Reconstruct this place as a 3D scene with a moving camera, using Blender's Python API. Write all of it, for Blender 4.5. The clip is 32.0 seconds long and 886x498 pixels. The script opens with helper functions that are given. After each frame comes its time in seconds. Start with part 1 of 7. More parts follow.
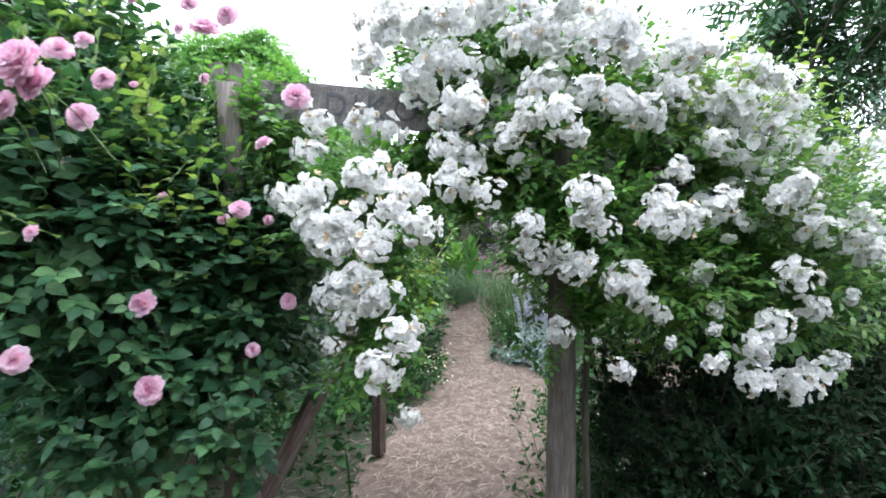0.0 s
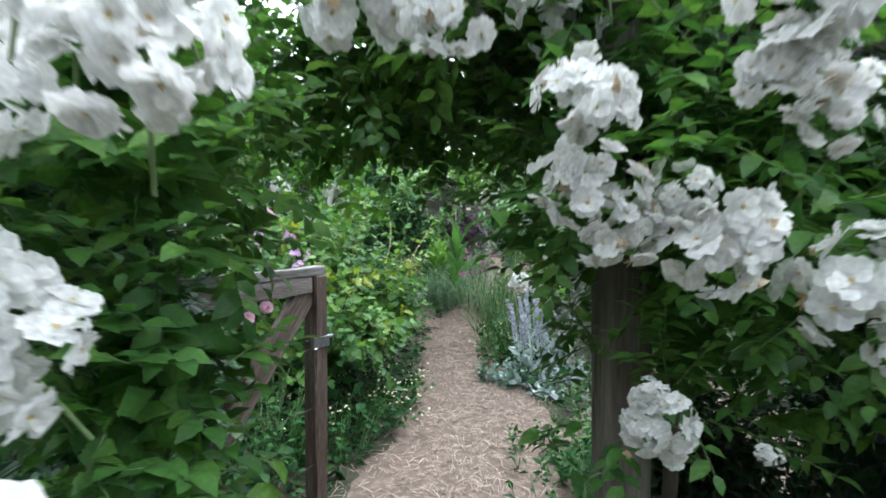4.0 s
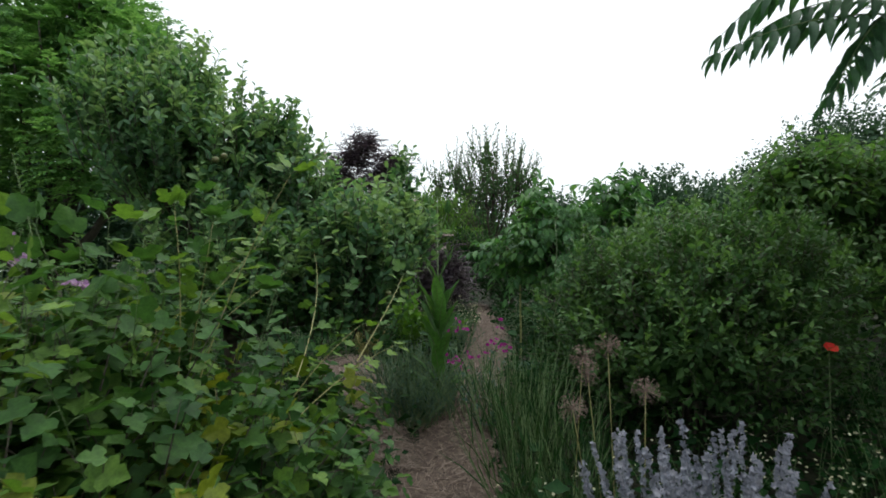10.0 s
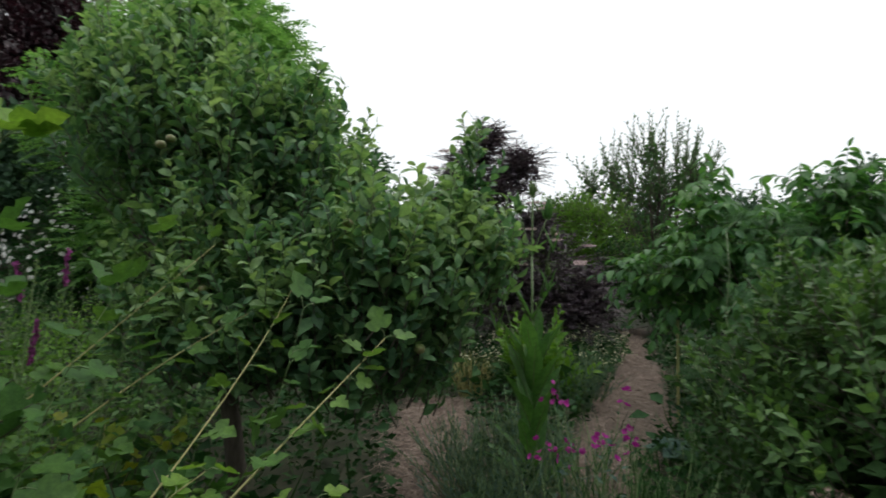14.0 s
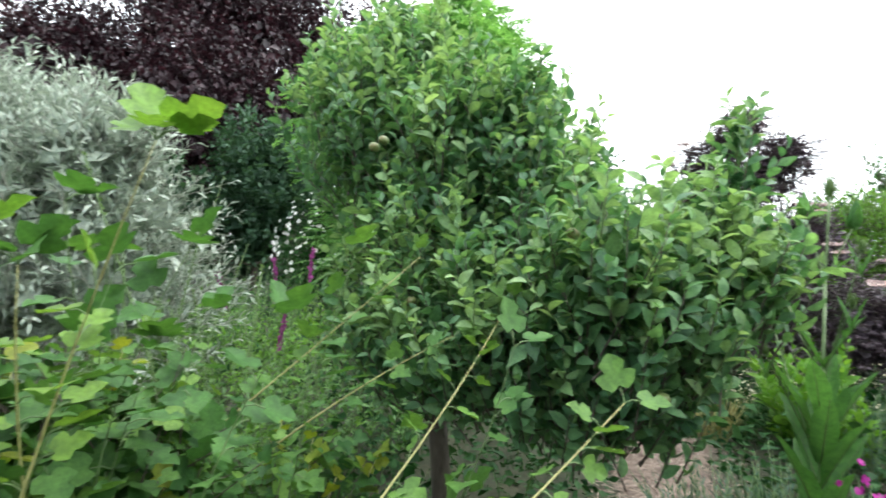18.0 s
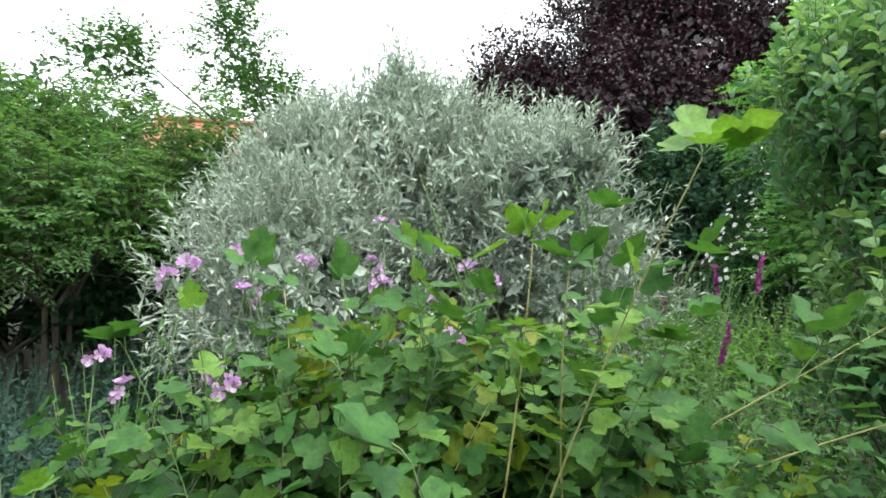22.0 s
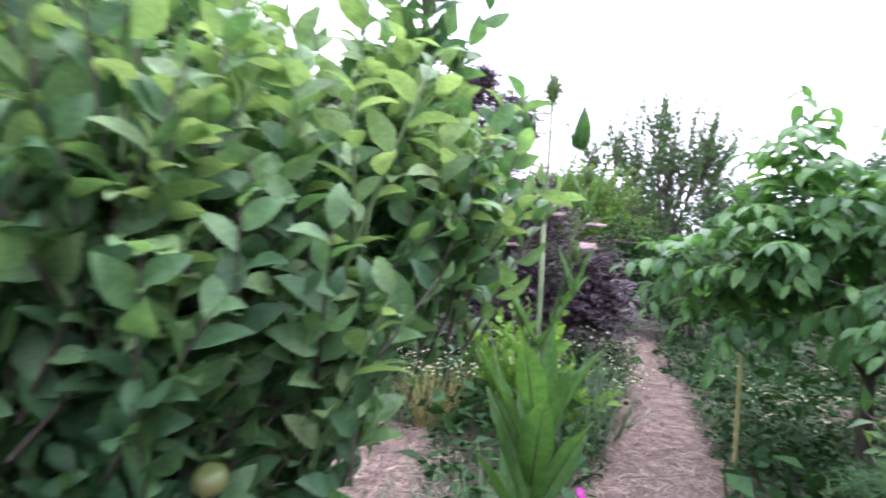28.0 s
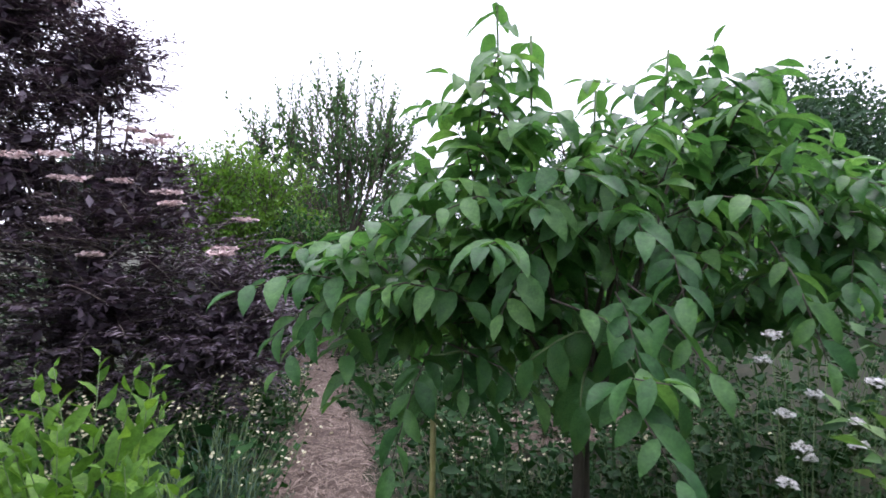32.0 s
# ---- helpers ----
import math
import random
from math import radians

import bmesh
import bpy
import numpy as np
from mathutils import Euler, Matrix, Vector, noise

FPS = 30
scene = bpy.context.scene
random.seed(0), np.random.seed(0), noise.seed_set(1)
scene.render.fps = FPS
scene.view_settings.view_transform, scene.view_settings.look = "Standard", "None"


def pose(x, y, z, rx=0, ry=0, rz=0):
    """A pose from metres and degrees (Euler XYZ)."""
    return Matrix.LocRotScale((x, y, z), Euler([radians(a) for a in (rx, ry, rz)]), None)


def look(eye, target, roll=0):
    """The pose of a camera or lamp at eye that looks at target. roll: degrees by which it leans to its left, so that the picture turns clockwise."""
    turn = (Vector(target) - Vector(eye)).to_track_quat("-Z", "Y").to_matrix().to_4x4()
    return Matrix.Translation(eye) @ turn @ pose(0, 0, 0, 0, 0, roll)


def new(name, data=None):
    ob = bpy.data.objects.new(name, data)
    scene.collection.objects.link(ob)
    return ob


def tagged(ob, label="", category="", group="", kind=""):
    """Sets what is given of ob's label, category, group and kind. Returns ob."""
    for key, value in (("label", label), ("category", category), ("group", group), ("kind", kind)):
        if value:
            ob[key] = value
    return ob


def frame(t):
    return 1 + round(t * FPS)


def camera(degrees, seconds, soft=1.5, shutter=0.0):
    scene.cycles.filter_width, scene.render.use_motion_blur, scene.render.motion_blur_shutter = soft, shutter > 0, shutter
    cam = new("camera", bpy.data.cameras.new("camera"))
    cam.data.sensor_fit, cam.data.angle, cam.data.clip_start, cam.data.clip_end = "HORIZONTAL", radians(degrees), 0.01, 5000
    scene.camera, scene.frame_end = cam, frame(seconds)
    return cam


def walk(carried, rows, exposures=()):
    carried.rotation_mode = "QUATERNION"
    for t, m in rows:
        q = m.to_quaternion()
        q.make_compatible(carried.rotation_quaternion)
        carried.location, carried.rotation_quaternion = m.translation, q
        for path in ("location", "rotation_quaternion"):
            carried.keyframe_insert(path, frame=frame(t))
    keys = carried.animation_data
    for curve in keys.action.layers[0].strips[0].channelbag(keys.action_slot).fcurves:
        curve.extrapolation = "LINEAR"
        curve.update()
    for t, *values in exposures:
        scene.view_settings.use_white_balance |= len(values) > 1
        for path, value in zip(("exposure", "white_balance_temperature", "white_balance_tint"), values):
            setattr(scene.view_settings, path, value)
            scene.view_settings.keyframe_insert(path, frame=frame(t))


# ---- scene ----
cam = camera(79.3, 32.0, 1.7, 0.4)

PATH = [
    (0, (0.193, 0.065, 1.51), (0.02, 2.049, 1.331), 0.0),
    (0.5, (0.161, 0.245, 1.504), (0.051, 2.234, 1.322), 0.2),
    (1, (0.148, 0.401, 1.498), (0.097, 2.39, 1.289), 0.3),
    (1.5, (0.157, 0.591, 1.473), (0.154, 2.58, 1.27), 0.3),
    (2, (0.19, 0.732, 1.479), (0.215, 2.722, 1.278), 0.3),
    (2.5, (0.241, 0.869, 1.463), (0.282, 2.86, 1.272), 0.2),
    (3, (0.275, 0.953, 1.444), (0.225, 2.943, 1.254), 0.1),
    (3.5, (0.238, 1.034, 1.42), (0.113, 3.02, 1.224), 0.2),
    (5.5, (0.178, 1.956, 1.107), (0.048, 3.952, 1.086), -1.1),
    (6, (0.102, 2.251, 1.11), (-0.071, 4.243, 1.089), -0.7),
    (6.5, (0.026, 2.505, 1.105), (-0.146, 4.498, 1.077), -0.6),
    (7, (-0.034, 2.801, 1.103), (-0.202, 4.794, 1.075), -0.6),
    (7.5, (-0.083, 3.051, 1.115), (-0.236, 5.045, 1.086), -0.7),
    (8, (-0.14, 3.298, 1.147), (-0.229, 5.296, 1.116), -0.9),
    (8.5, (-0.151, 3.484, 1.224), (-0.174, 5.484, 1.196), -1.1),
    (9, (-0.101, 3.633, 1.297), (-0.093, 5.633, 1.267), -1.2),
    (9.5, (-0.068, 3.79, 1.334), (-0.06, 5.79, 1.306), -1.2),
    (10, (-0.067, 4.021, 1.333), (-0.061, 6.02, 1.304), -1.1),
    (10.5, (-0.06, 4.224, 1.348), (-0.053, 6.224, 1.32), -1.1),
    (11, (0.074, 4.453, 1.366), (0.078, 6.453, 1.337), -1.2),
    (11.5, (0.19, 4.625, 1.376), (0.18, 6.625, 1.351), -1.2),
    (12, (0.216, 4.814, 1.372), (0.169, 6.814, 1.348), -1.2),
    (12.5, (0.187, 5.008, 1.376), (0.112, 7.006, 1.357), -1.2),
    (13, (0.241, 5.176, 1.4), (0.094, 7.17, 1.381), -1.1),
    (13.5, (0.322, 5.363, 1.418), (-0.035, 7.331, 1.408), -0.8),
    (14, (0.342, 5.449, 1.41), (-0.269, 7.354, 1.408), -0.5),
    (14.5, (0.312, 5.516, 1.403), (-0.477, 7.354, 1.404), -0.3),
    (16.5, (0.229, 5.822, 1.474), (-0.761, 7.559, 1.455), 1.1),
    (17, (0.222, 5.834, 1.474), (-0.85, 7.523, 1.46), 1.1),
    (17.5, (0.181, 5.814, 1.462), (-0.972, 7.448, 1.461), 0.8),
    (18, (0.143, 5.782, 1.459), (-1.163, 7.296, 1.455), 1.2),
    (18.5, (0.125, 5.736, 1.461), (-1.37, 7.064, 1.45), 1.7),
    (19, (0.121, 5.688, 1.463), (-1.546, 6.791, 1.443), 1.9),
    (19.5, (0.107, 5.658, 1.467), (-1.699, 6.516, 1.442), 2.2),
    (20, (0.108, 5.645, 1.465), (-1.787, 6.283, 1.436), 2.2),
    (20.5, (0.112, 5.627, 1.469), (-1.83, 6.104, 1.433), 2.2),
    (21, (0.097, 5.614, 1.466), (-1.871, 5.968, 1.427), 2.3),
    (21.5, (0.099, 5.617, 1.464), (-1.883, 5.886, 1.425), 2.3),
    (22, (0.096, 5.62, 1.465), (-1.891, 5.846, 1.426), 2.3),
    (22.5, (0.096, 5.625, 1.471), (-1.893, 5.838, 1.429), 2.4),
    (23, (0.119, 5.673, 1.462), (-1.871, 5.869, 1.43), 2.3),
    (23.5, (0.153, 5.75, 1.451), (-1.835, 5.964, 1.428), 2.1),
    (24, (0.15, 5.856, 1.44), (-1.804, 6.278, 1.403), 2.2),
    (24.5, (0.11, 5.949, 1.443), (-1.751, 6.678, 1.379), 2.0),
    (25, (0.117, 6.109, 1.433), (-1.645, 7.053, 1.382), 0.9),
    (25.5, (0.103, 6.27, 1.44), (-1.491, 7.477, 1.393), 0.9),
    (27.5, (0.034, 6.701, 1.343), (-0.849, 8.493, 1.256), 2.6),
    (28, (0.045, 6.926, 1.338), (-0.504, 8.848, 1.259), 2.3),
    (28.5, (0.063, 7.111, 1.345), (-0.117, 9.102, 1.281), 1.7),
    (29, (0.097, 7.291, 1.354), (0.169, 9.289, 1.294), 1.4),
    (29.5, (0.113, 7.474, 1.351), (0.354, 9.458, 1.295), 1.5),
    (30, (0.134, 7.665, 1.358), (0.516, 9.628, 1.301), 1.2),
    (30.5, (0.181, 7.854, 1.366), (0.656, 9.796, 1.308), 1.0),
    (31, (0.266, 8.044, 1.386), (0.769, 9.978, 1.328), 1.0),
    (31.5, (0.328, 8.179, 1.374), (0.857, 10.107, 1.316), 0.7),
    (32, (0.356, 8.351, 1.356), (0.897, 10.275, 1.294), 0.7),
]
EXPOSURES = [
    (0, 1.9, 5950, 14), (2, 1.56, 6000, 11), (3.5, 1.72, 5800, 11), (5.5, 2.18, 6450, -8), (6.5, 1.64, 6350, 1), (8, 0.9, 5900, 11), (9, 0.42, 6300, 10), (11, -0.06, 6450, 9), (13, -0.24, 6800, 10),
    (14.5, 0.2, 6500, 10), (16.5, 1.57, 6400, 9), (19, 1.57, 6350, 5), (20, 1.52, 6400, -1), (22, 1.4, 6450, 3), (23, 1.27, 6500, 5), (25.5, 1.8, 6350, 18), (28, 1.85, 5900, 33), (29.5, 1.14, 5950, 28), (31, 1.0, 6000, 28), (32, 1.03, 6000, 28),
]
walk(cam, [(t, look(eye, target, roll)) for t, eye, target, roll in PATH], EXPOSURES)

# ---- sky and sun: a bright, evenly overcast evening ----
world = bpy.data.worlds.new("sky")
scene.world = world
world.use_nodes = True
wn, wl = world.node_tree.nodes, world.node_tree.links
sky_tex = wn.new("ShaderNodeTexSky")
sky_tex.sky_type, sky_tex.sun_disc = "NISHITA", False
sky_tex.sun_elevation, sky_tex.sun_rotation = radians(66), radians(34)
sky_tex.air_density, sky_tex.dust_density, sky_tex.ozone_density = 1.0, 6.0, 1.0
soften = wn.new("ShaderNodeHueSaturation")
soften.inputs["Saturation"].default_value = 0.5
wl.new(sky_tex.outputs["Color"], soften.inputs["Color"])
cloud = wn.new("ShaderNodeMix")  # the cloud layer evens out the clear sky behind it
cloud.data_type = "RGBA"
cloud.inputs["Factor"].default_value = 0.88
cloud.inputs["B"].default_value = (8.6, 9.0, 9.3, 1)
wl.new(soften.outputs["Color"], cloud.inputs["A"])
wl.new(cloud.outputs["Result"], wn["Background"].inputs["Color"])
wn["Background"].inputs["Strength"].default_value = 0.134
sun = new("sun", bpy.data.lights.new("sun", "SUN"))
sun.data.energy, sun.data.angle, sun.data.color = 1.4, radians(75), (1.0, 0.97, 0.93)
sun.matrix_world = look((0, 0, 30), (-2.0, -3.0, 22.0))


# ---- materials ----
def nodes_of(name):
    m = bpy.data.materials.new(name)
    m.use_nodes = True
    nt = m.node_tree
    return m, nt.nodes, nt.links, nt.nodes["Principled BSDF"]


def ramp(n, l, source, stops):
    r = n.new("ShaderNodeValToRGB")
    e = r.color_ramp.elements
    e[0].position, e[0].color = stops[0][0], (*stops[0][1], 1)
    e[1].position, e[1].color = stops[-1][0], (*stops[-1][1], 1)
    for p, c in stops[1:-1]:
        e.new(p).color = (*c, 1)
    l.new(source, r.inputs["Fac"])
    return r.outputs["Color"]


def leaf_mat(name, dark, mid, light, rough=0.5, through_light=0.32, glow=(1.35, 1.35, 0.75), spec=0.32, blotchy=0.6):
    """Foliage: each leaf takes its own shade, and patches of the plant differ; light comes through the blade."""
    if glow[2] < 0.9 and glow[0] == glow[1]:
        dark, mid, light = [(c[0] * 0.92, c[1] * 1.04, c[2] * 1.3) for c in (dark, mid, light)]
    m, n, l, b = nodes_of(name)
    geo = n.new("ShaderNodeNewGeometry")
    tc = n.new("ShaderNodeTexCoord")
    big = n.new("ShaderNodeTexNoise")
    big.inputs["Scale"].default_value, big.inputs["Detail"].default_value = 2.3, 2.0
    l.new(tc.outputs["Object"], big.inputs["Vector"])
    add = n.new("ShaderNodeMath")
    add.operation, add.use_clamp = "MULTIPLY_ADD", True
    l.new(geo.outputs["Random Per Island"], add.inputs[0])
    add.inputs[1].default_value = 0.62
    shift = n.new("ShaderNodeMath")
    shift.operation = "MULTIPLY_ADD"
    l.new(big.outputs["Fac"], shift.inputs[0])
    shift.inputs[1].default_value, shift.inputs[2].default_value = 0.9, -0.27
    l.new(shift.outputs[0], add.inputs[2])
    col = ramp(n, l, add.outputs[0], [(0.05, dark), (0.5, mid), (0.95, light)])
    grain = n.new("ShaderNodeTexNoise")
    grain.inputs["Scale"].default_value, grain.inputs["Detail"].default_value = 160.0, 2.0
    l.new(tc.outputs["Object"], grain.inputs["Vector"])
    blotch = n.new("ShaderNodeTexNoise")
    blotch.inputs["Scale"].default_value, blotch.inputs["Detail"].default_value = 38.0, 3.0
    l.new(tc.outputs["Object"], blotch.inputs["Vector"])
    vary = n.new("ShaderNodeMix")
    vary.data_type, vary.blend_type = "RGBA", "MULTIPLY"
    vary.inputs["Factor"].default_value = blotchy
    l.new(col, vary.inputs["A"])
    l.new(ramp(n, l, blotch.outputs["Fac"], [(0.32, (0.55, 0.58, 0.6)), (0.68, (1.35, 1.3, 1.15))]), vary.inputs["B"])
    col = vary.outputs["Result"]
    mul = n.new("ShaderNodeMix")
    mul.data_type, mul.blend_type = "RGBA", "MULTIPLY"
    mul.inputs["Factor"].default_value = 0.45
    l.new(col, mul.inputs["A"])
    l.new(ramp(n, l, grain.outputs["Fac"], [(0.3, (0.55, 0.55, 0.5)), (0.7, (1.25, 1.25, 1.2))]), mul.inputs["B"])
    l.new(mul.outputs["Result"], b.inputs["Base Color"])
    b.inputs["Roughness"].default_value = rough
    b.inputs["Specular IOR Level"].default_value = spec
    tr = n.new("ShaderNodeBsdfTranslucent")
    tint = n.new("ShaderNodeMix")
    tint.data_type, tint.blend_type = "RGBA", "MULTIPLY"
    tint.inputs["Factor"].default_value = 1.0
    tint.inputs["B"].default_value = (*glow, 1)
    l.new(mul.outputs["Result"], tint.inputs["A"])
    l.new(tint.outputs["Result"], tr.inputs["Color"])
    mix = n.new("ShaderNodeMixShader")
    mix.inputs["Fac"].default_value = through_light
    l.new(b.outputs[0], mix.inputs[1])
    l.new(tr.outputs[0], mix.inputs[2])
    l.new(mix.outputs[0], n["Material Output"].inputs["Surface"])
    return m


def petal_mat(name, a, b2, c, through_light=0.3):
    return leaf_mat(name, a, b2, c, 0.65, through_light, (1.0, 1.0, 1.0), 0.2, 0.12)


def surface_mat(name, cols, scale=8.0, rough=0.85, bump=0.4, stretch=(1, 1, 1), metal=0.0, fine=6.0, per_piece=0.0):
    m, n, l, b = nodes_of(name)
    tc = n.new("ShaderNodeTexCoord")
    mp = n.new("ShaderNodeMapping")
    mp.inputs["Scale"].default_value = stretch
    l.new(tc.outputs["Object"], mp.inputs["Vector"])
    a, f = n.new("ShaderNodeTexNoise"), n.new("ShaderNodeTexNoise")
    a.inputs["Scale"].default_value, a.inputs["Detail"].default_value = scale, 6.0
    f.inputs["Scale"].default_value, f.inputs["Detail"].default_value = scale * fine, 4.0
    for t in (a, f):
        l.new(mp.outputs["Vector"], t.inputs["Vector"])
    half = n.new("ShaderNodeMath")
    half.operation = "MULTIPLY_ADD"
    half.inputs[1].default_value, half.inputs[2].default_value = 0.5, 0.0
    l.new(f.outputs["Fac"], half.inputs[0])
    both = n.new("ShaderNodeMath")
    both.operation = "MULTIPLY_ADD"
    both.inputs[1].default_value = 0.55
    l.new(a.outputs["Fac"], both.inputs[0])
    l.new(half.outputs[0], both.inputs[2])
    src = both.outputs[0]
    if per_piece:
        geo = n.new("ShaderNodeNewGeometry")
        pp = n.new("ShaderNodeMath")
        pp.operation = "MULTIPLY_ADD"
        pp.inputs[1].default_value = per_piece
        l.new(geo.outputs["Random Per Island"], pp.inputs[0])
        l.new(src, pp.inputs[2])
        off = n.new("ShaderNodeMath")
        off.operation = "SUBTRACT"
        off.inputs[1].default_value = per_piece / 2
        l.new(pp.outputs[0], off.inputs[0])
        src = off.outputs[0]
    k = len(cols)
    l.new(ramp(n, l, src, [(0.3 + 0.45 * i / (k - 1), c) for i, c in enumerate(cols)]), b.inputs["Base Color"])
    b.inputs["Roughness"].default_value, b.inputs["Metallic"].default_value = rough, metal
    bp = n.new("ShaderNodeBump")
    bp.inputs["Strength"].default_value, bp.inputs["Distance"].default_value = bump, 0.01
    l.new(both.outputs[0], bp.inputs["Height"])
    l.new(bp.outputs[0], b.inputs["Normal"])
    return m


M = {}
M["rose_leaf"] = leaf_mat("rose_leaf", (0.018, 0.053, 0.026), (0.048, 0.12, 0.046), (0.13, 0.235, 0.075), 0.45, 0.26, (1.35, 1.35, 0.75), 0.24)
M["rambler_leaf"] = leaf_mat("rambler_leaf", (0.042, 0.11, 0.026), (0.097, 0.21, 0.042), (0.18, 0.305, 0.055), 0.42, 0.45, (1.35, 1.35, 0.75), 0.4)
M["rose_tip"] = leaf_mat("rose_tip", (0.09, 0.17, 0.04), (0.16, 0.25, 0.06), (0.26, 0.3, 0.09), 0.42, 0.45, (1.35, 1.35, 0.75), 0.45)
M["white_petal"] = petal_mat("white_petal", (0.74, 0.74, 0.73), (0.86, 0.86, 0.87), (0.91, 0.91, 0.92), 0.5)
M["pink_petal"] = petal_mat("pink_petal", (0.76, 0.39, 0.57), (0.86, 0.59, 0.74), (0.91, 0.77, 0.86), 0.5)
M["spent_petal"] = petal_mat("spent_petal", (0.42, 0.3, 0.18), (0.6, 0.47, 0.32), (0.74, 0.66, 0.52), 0.35)
M["stamen"] = surface_mat("stamen", [(0.45, 0.32, 0.1), (0.62, 0.5, 0.2)], 60)
M["currant_leaf"] = leaf_mat("currant_leaf", (0.026, 0.072, 0.02), (0.065, 0.145, 0.03), (0.165, 0.26, 0.042), 0.5, 0.32, (1.35, 1.35, 0.75), 0.2)
M["lime_leaf"] = leaf_mat("lime_leaf", (0.085, 0.18, 0.025), (0.145, 0.25, 0.035), (0.24, 0.31, 0.05), 0.5, 0.35)
M["apple_leaf"] = leaf_mat("apple_leaf", (0.038, 0.096, 0.043), (0.108, 0.215, 0.082), (0.21, 0.335, 0.122), 0.45, 0.42)
M["apple_tip"] = leaf_mat("apple_tip", (0.13, 0.22, 0.08), (0.22, 0.33, 0.12), (0.33, 0.43, 0.18), 0.5, 0.4)
M["robinia_leaf"] = leaf_mat("robinia_leaf", (0.08, 0.18, 0.05), (0.145, 0.285, 0.075), (0.225, 0.38, 0.115), 0.5, 0.5)
M["old_leaf"] = leaf_mat("old_leaf", (0.12, 0.17, 0.015), (0.2, 0.24, 0.02), (0.3, 0.28, 0.03), 0.5, 0.4)
M["sumac_leaf"] = leaf_mat("sumac_leaf", (0.025, 0.075, 0.03), (0.04, 0.11, 0.04), (0.07, 0.15, 0.05), 0.5, 0.3)
M["silver_leaf"] = leaf_mat("silver_leaf", (0.21, 0.28, 0.23), (0.37, 0.44, 0.385), (0.55, 0.62, 0.57), 0.6, 0.18, (1, 1, 0.9))
M["stachys_leaf"] = leaf_mat("stachys_leaf", (0.2, 0.27, 0.25), (0.33, 0.4, 0.4), (0.46, 0.52, 0.54), 0.8, 0.1, (1, 1, 1), 0.1)
M["stachys_flower"] = leaf_mat("stachys_flower", (0.26, 0.28, 0.35), (0.36, 0.375, 0.46), (0.47, 0.475, 0.58), 0.8, 0.1, (1, 1, 1), 0.1)
M["beech_leaf"] = leaf_mat("beech_leaf", (0.01, 0.006, 0.009), (0.024, 0.011, 0.018), (0.06, 0.024, 0.036), 0.45, 0.14, (1.6, 0.8, 0.8), 0.45)
M["elder_leaf"] = leaf_mat("elder_leaf", (0.03, 0.022, 0.033), (0.062, 0.045, 0.066), (0.12, 0.095, 0.13), 0.38, 0.1, (1.4, 1, 1), 0.4)
M["elder_flower"] = petal_mat("elder_flower", (0.5, 0.37, 0.37), (0.64, 0.51, 0.51), (0.76, 0.66, 0.65))
M["plum_leaf"] = leaf_mat("plum_leaf", (0.035, 0.085, 0.025), (0.065, 0.14, 0.04), (0.11, 0.2, 0.06), 0.45)
M["magnolia_leaf"] = leaf_mat("magnolia_leaf", (0.038, 0.112, 0.034), (0.078, 0.19, 0.05), (0.145, 0.275, 0.066), 0.42, 0.42, (1.35, 1.35, 0.75), 0.3)
M["bush_leaf"] = leaf_mat("bush_leaf", (0.034, 0.082, 0.022), (0.062, 0.13, 0.034), (0.11, 0.19, 0.05), 0.5, 0.28, (1.35, 1.35, 0.75), 0.2)
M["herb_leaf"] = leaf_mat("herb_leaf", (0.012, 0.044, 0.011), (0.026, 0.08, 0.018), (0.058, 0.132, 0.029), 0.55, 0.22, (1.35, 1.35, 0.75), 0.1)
# the herb green darkened: shade low in the beds is put into this colour
M["shaded_herb_leaf"] = leaf_mat("shaded_herb_leaf", (0.01, 0.034, 0.009), (0.02, 0.06, 0.015), (0.042, 0.094, 0.023), 0.6, 0.16, (1.35, 1.35, 0.75), 0.1)
M["grass_leaf"] = leaf_mat("grass_leaf", (0.022, 0.055, 0.018), (0.04, 0.085, 0.025), (0.09, 0.13, 0.035), 0.6, 0.25, (1.35, 1.35, 0.75), 0.15)
# near-black green: the deep shade under the rose is put into this colour
M["privet_shade_leaf"] = leaf_mat("privet_shade_leaf", (0.01, 0.028, 0.01), (0.018, 0.046, 0.016), (0.034, 0.072, 0.024), 0.55, 0.1, (1.35, 1.35, 0.75), 0.12)
M["teal_leaf"] = leaf_mat("teal_leaf", (0.02, 0.05, 0.03), (0.04, 0.085, 0.052), (0.068, 0.12, 0.075), 0.6, 0.25)
M["bush_tip"] = leaf_mat("bush_tip", (0.068, 0.145, 0.034), (0.108, 0.205, 0.048), (0.165, 0.265, 0.066), 0.45, 0.36)
M["acacia_leaf"] = leaf_mat("acacia_leaf", (0.055, 0.125, 0.03), (0.1, 0.195, 0.048), (0.16, 0.265, 0.065), 0.5, 0.42)
M["bright_leaf"] = leaf_mat("bright_leaf", (0.075, 0.17, 0.02), (0.125, 0.25, 0.03), (0.19, 0.32, 0.043), 0.45, 0.34, (1.35, 1.35, 0.75), 0.2)
M["blue_leaf"] = leaf_mat("blue_leaf", (0.06, 0.11, 0.08), (0.09, 0.15, 0.11), (0.14, 0.2, 0.15), 0.6)
M["far_leaf"] = leaf_mat("far_leaf", (0.025, 0.055, 0.028), (0.04, 0.085, 0.04), (0.065, 0.12, 0.055), 0.55)
M["teasel_leaf"] = leaf_mat("teasel_leaf", (0.05, 0.125, 0.03), (0.078, 0.178, 0.042), (0.115, 0.23, 0.055), 0.45, 0.45)
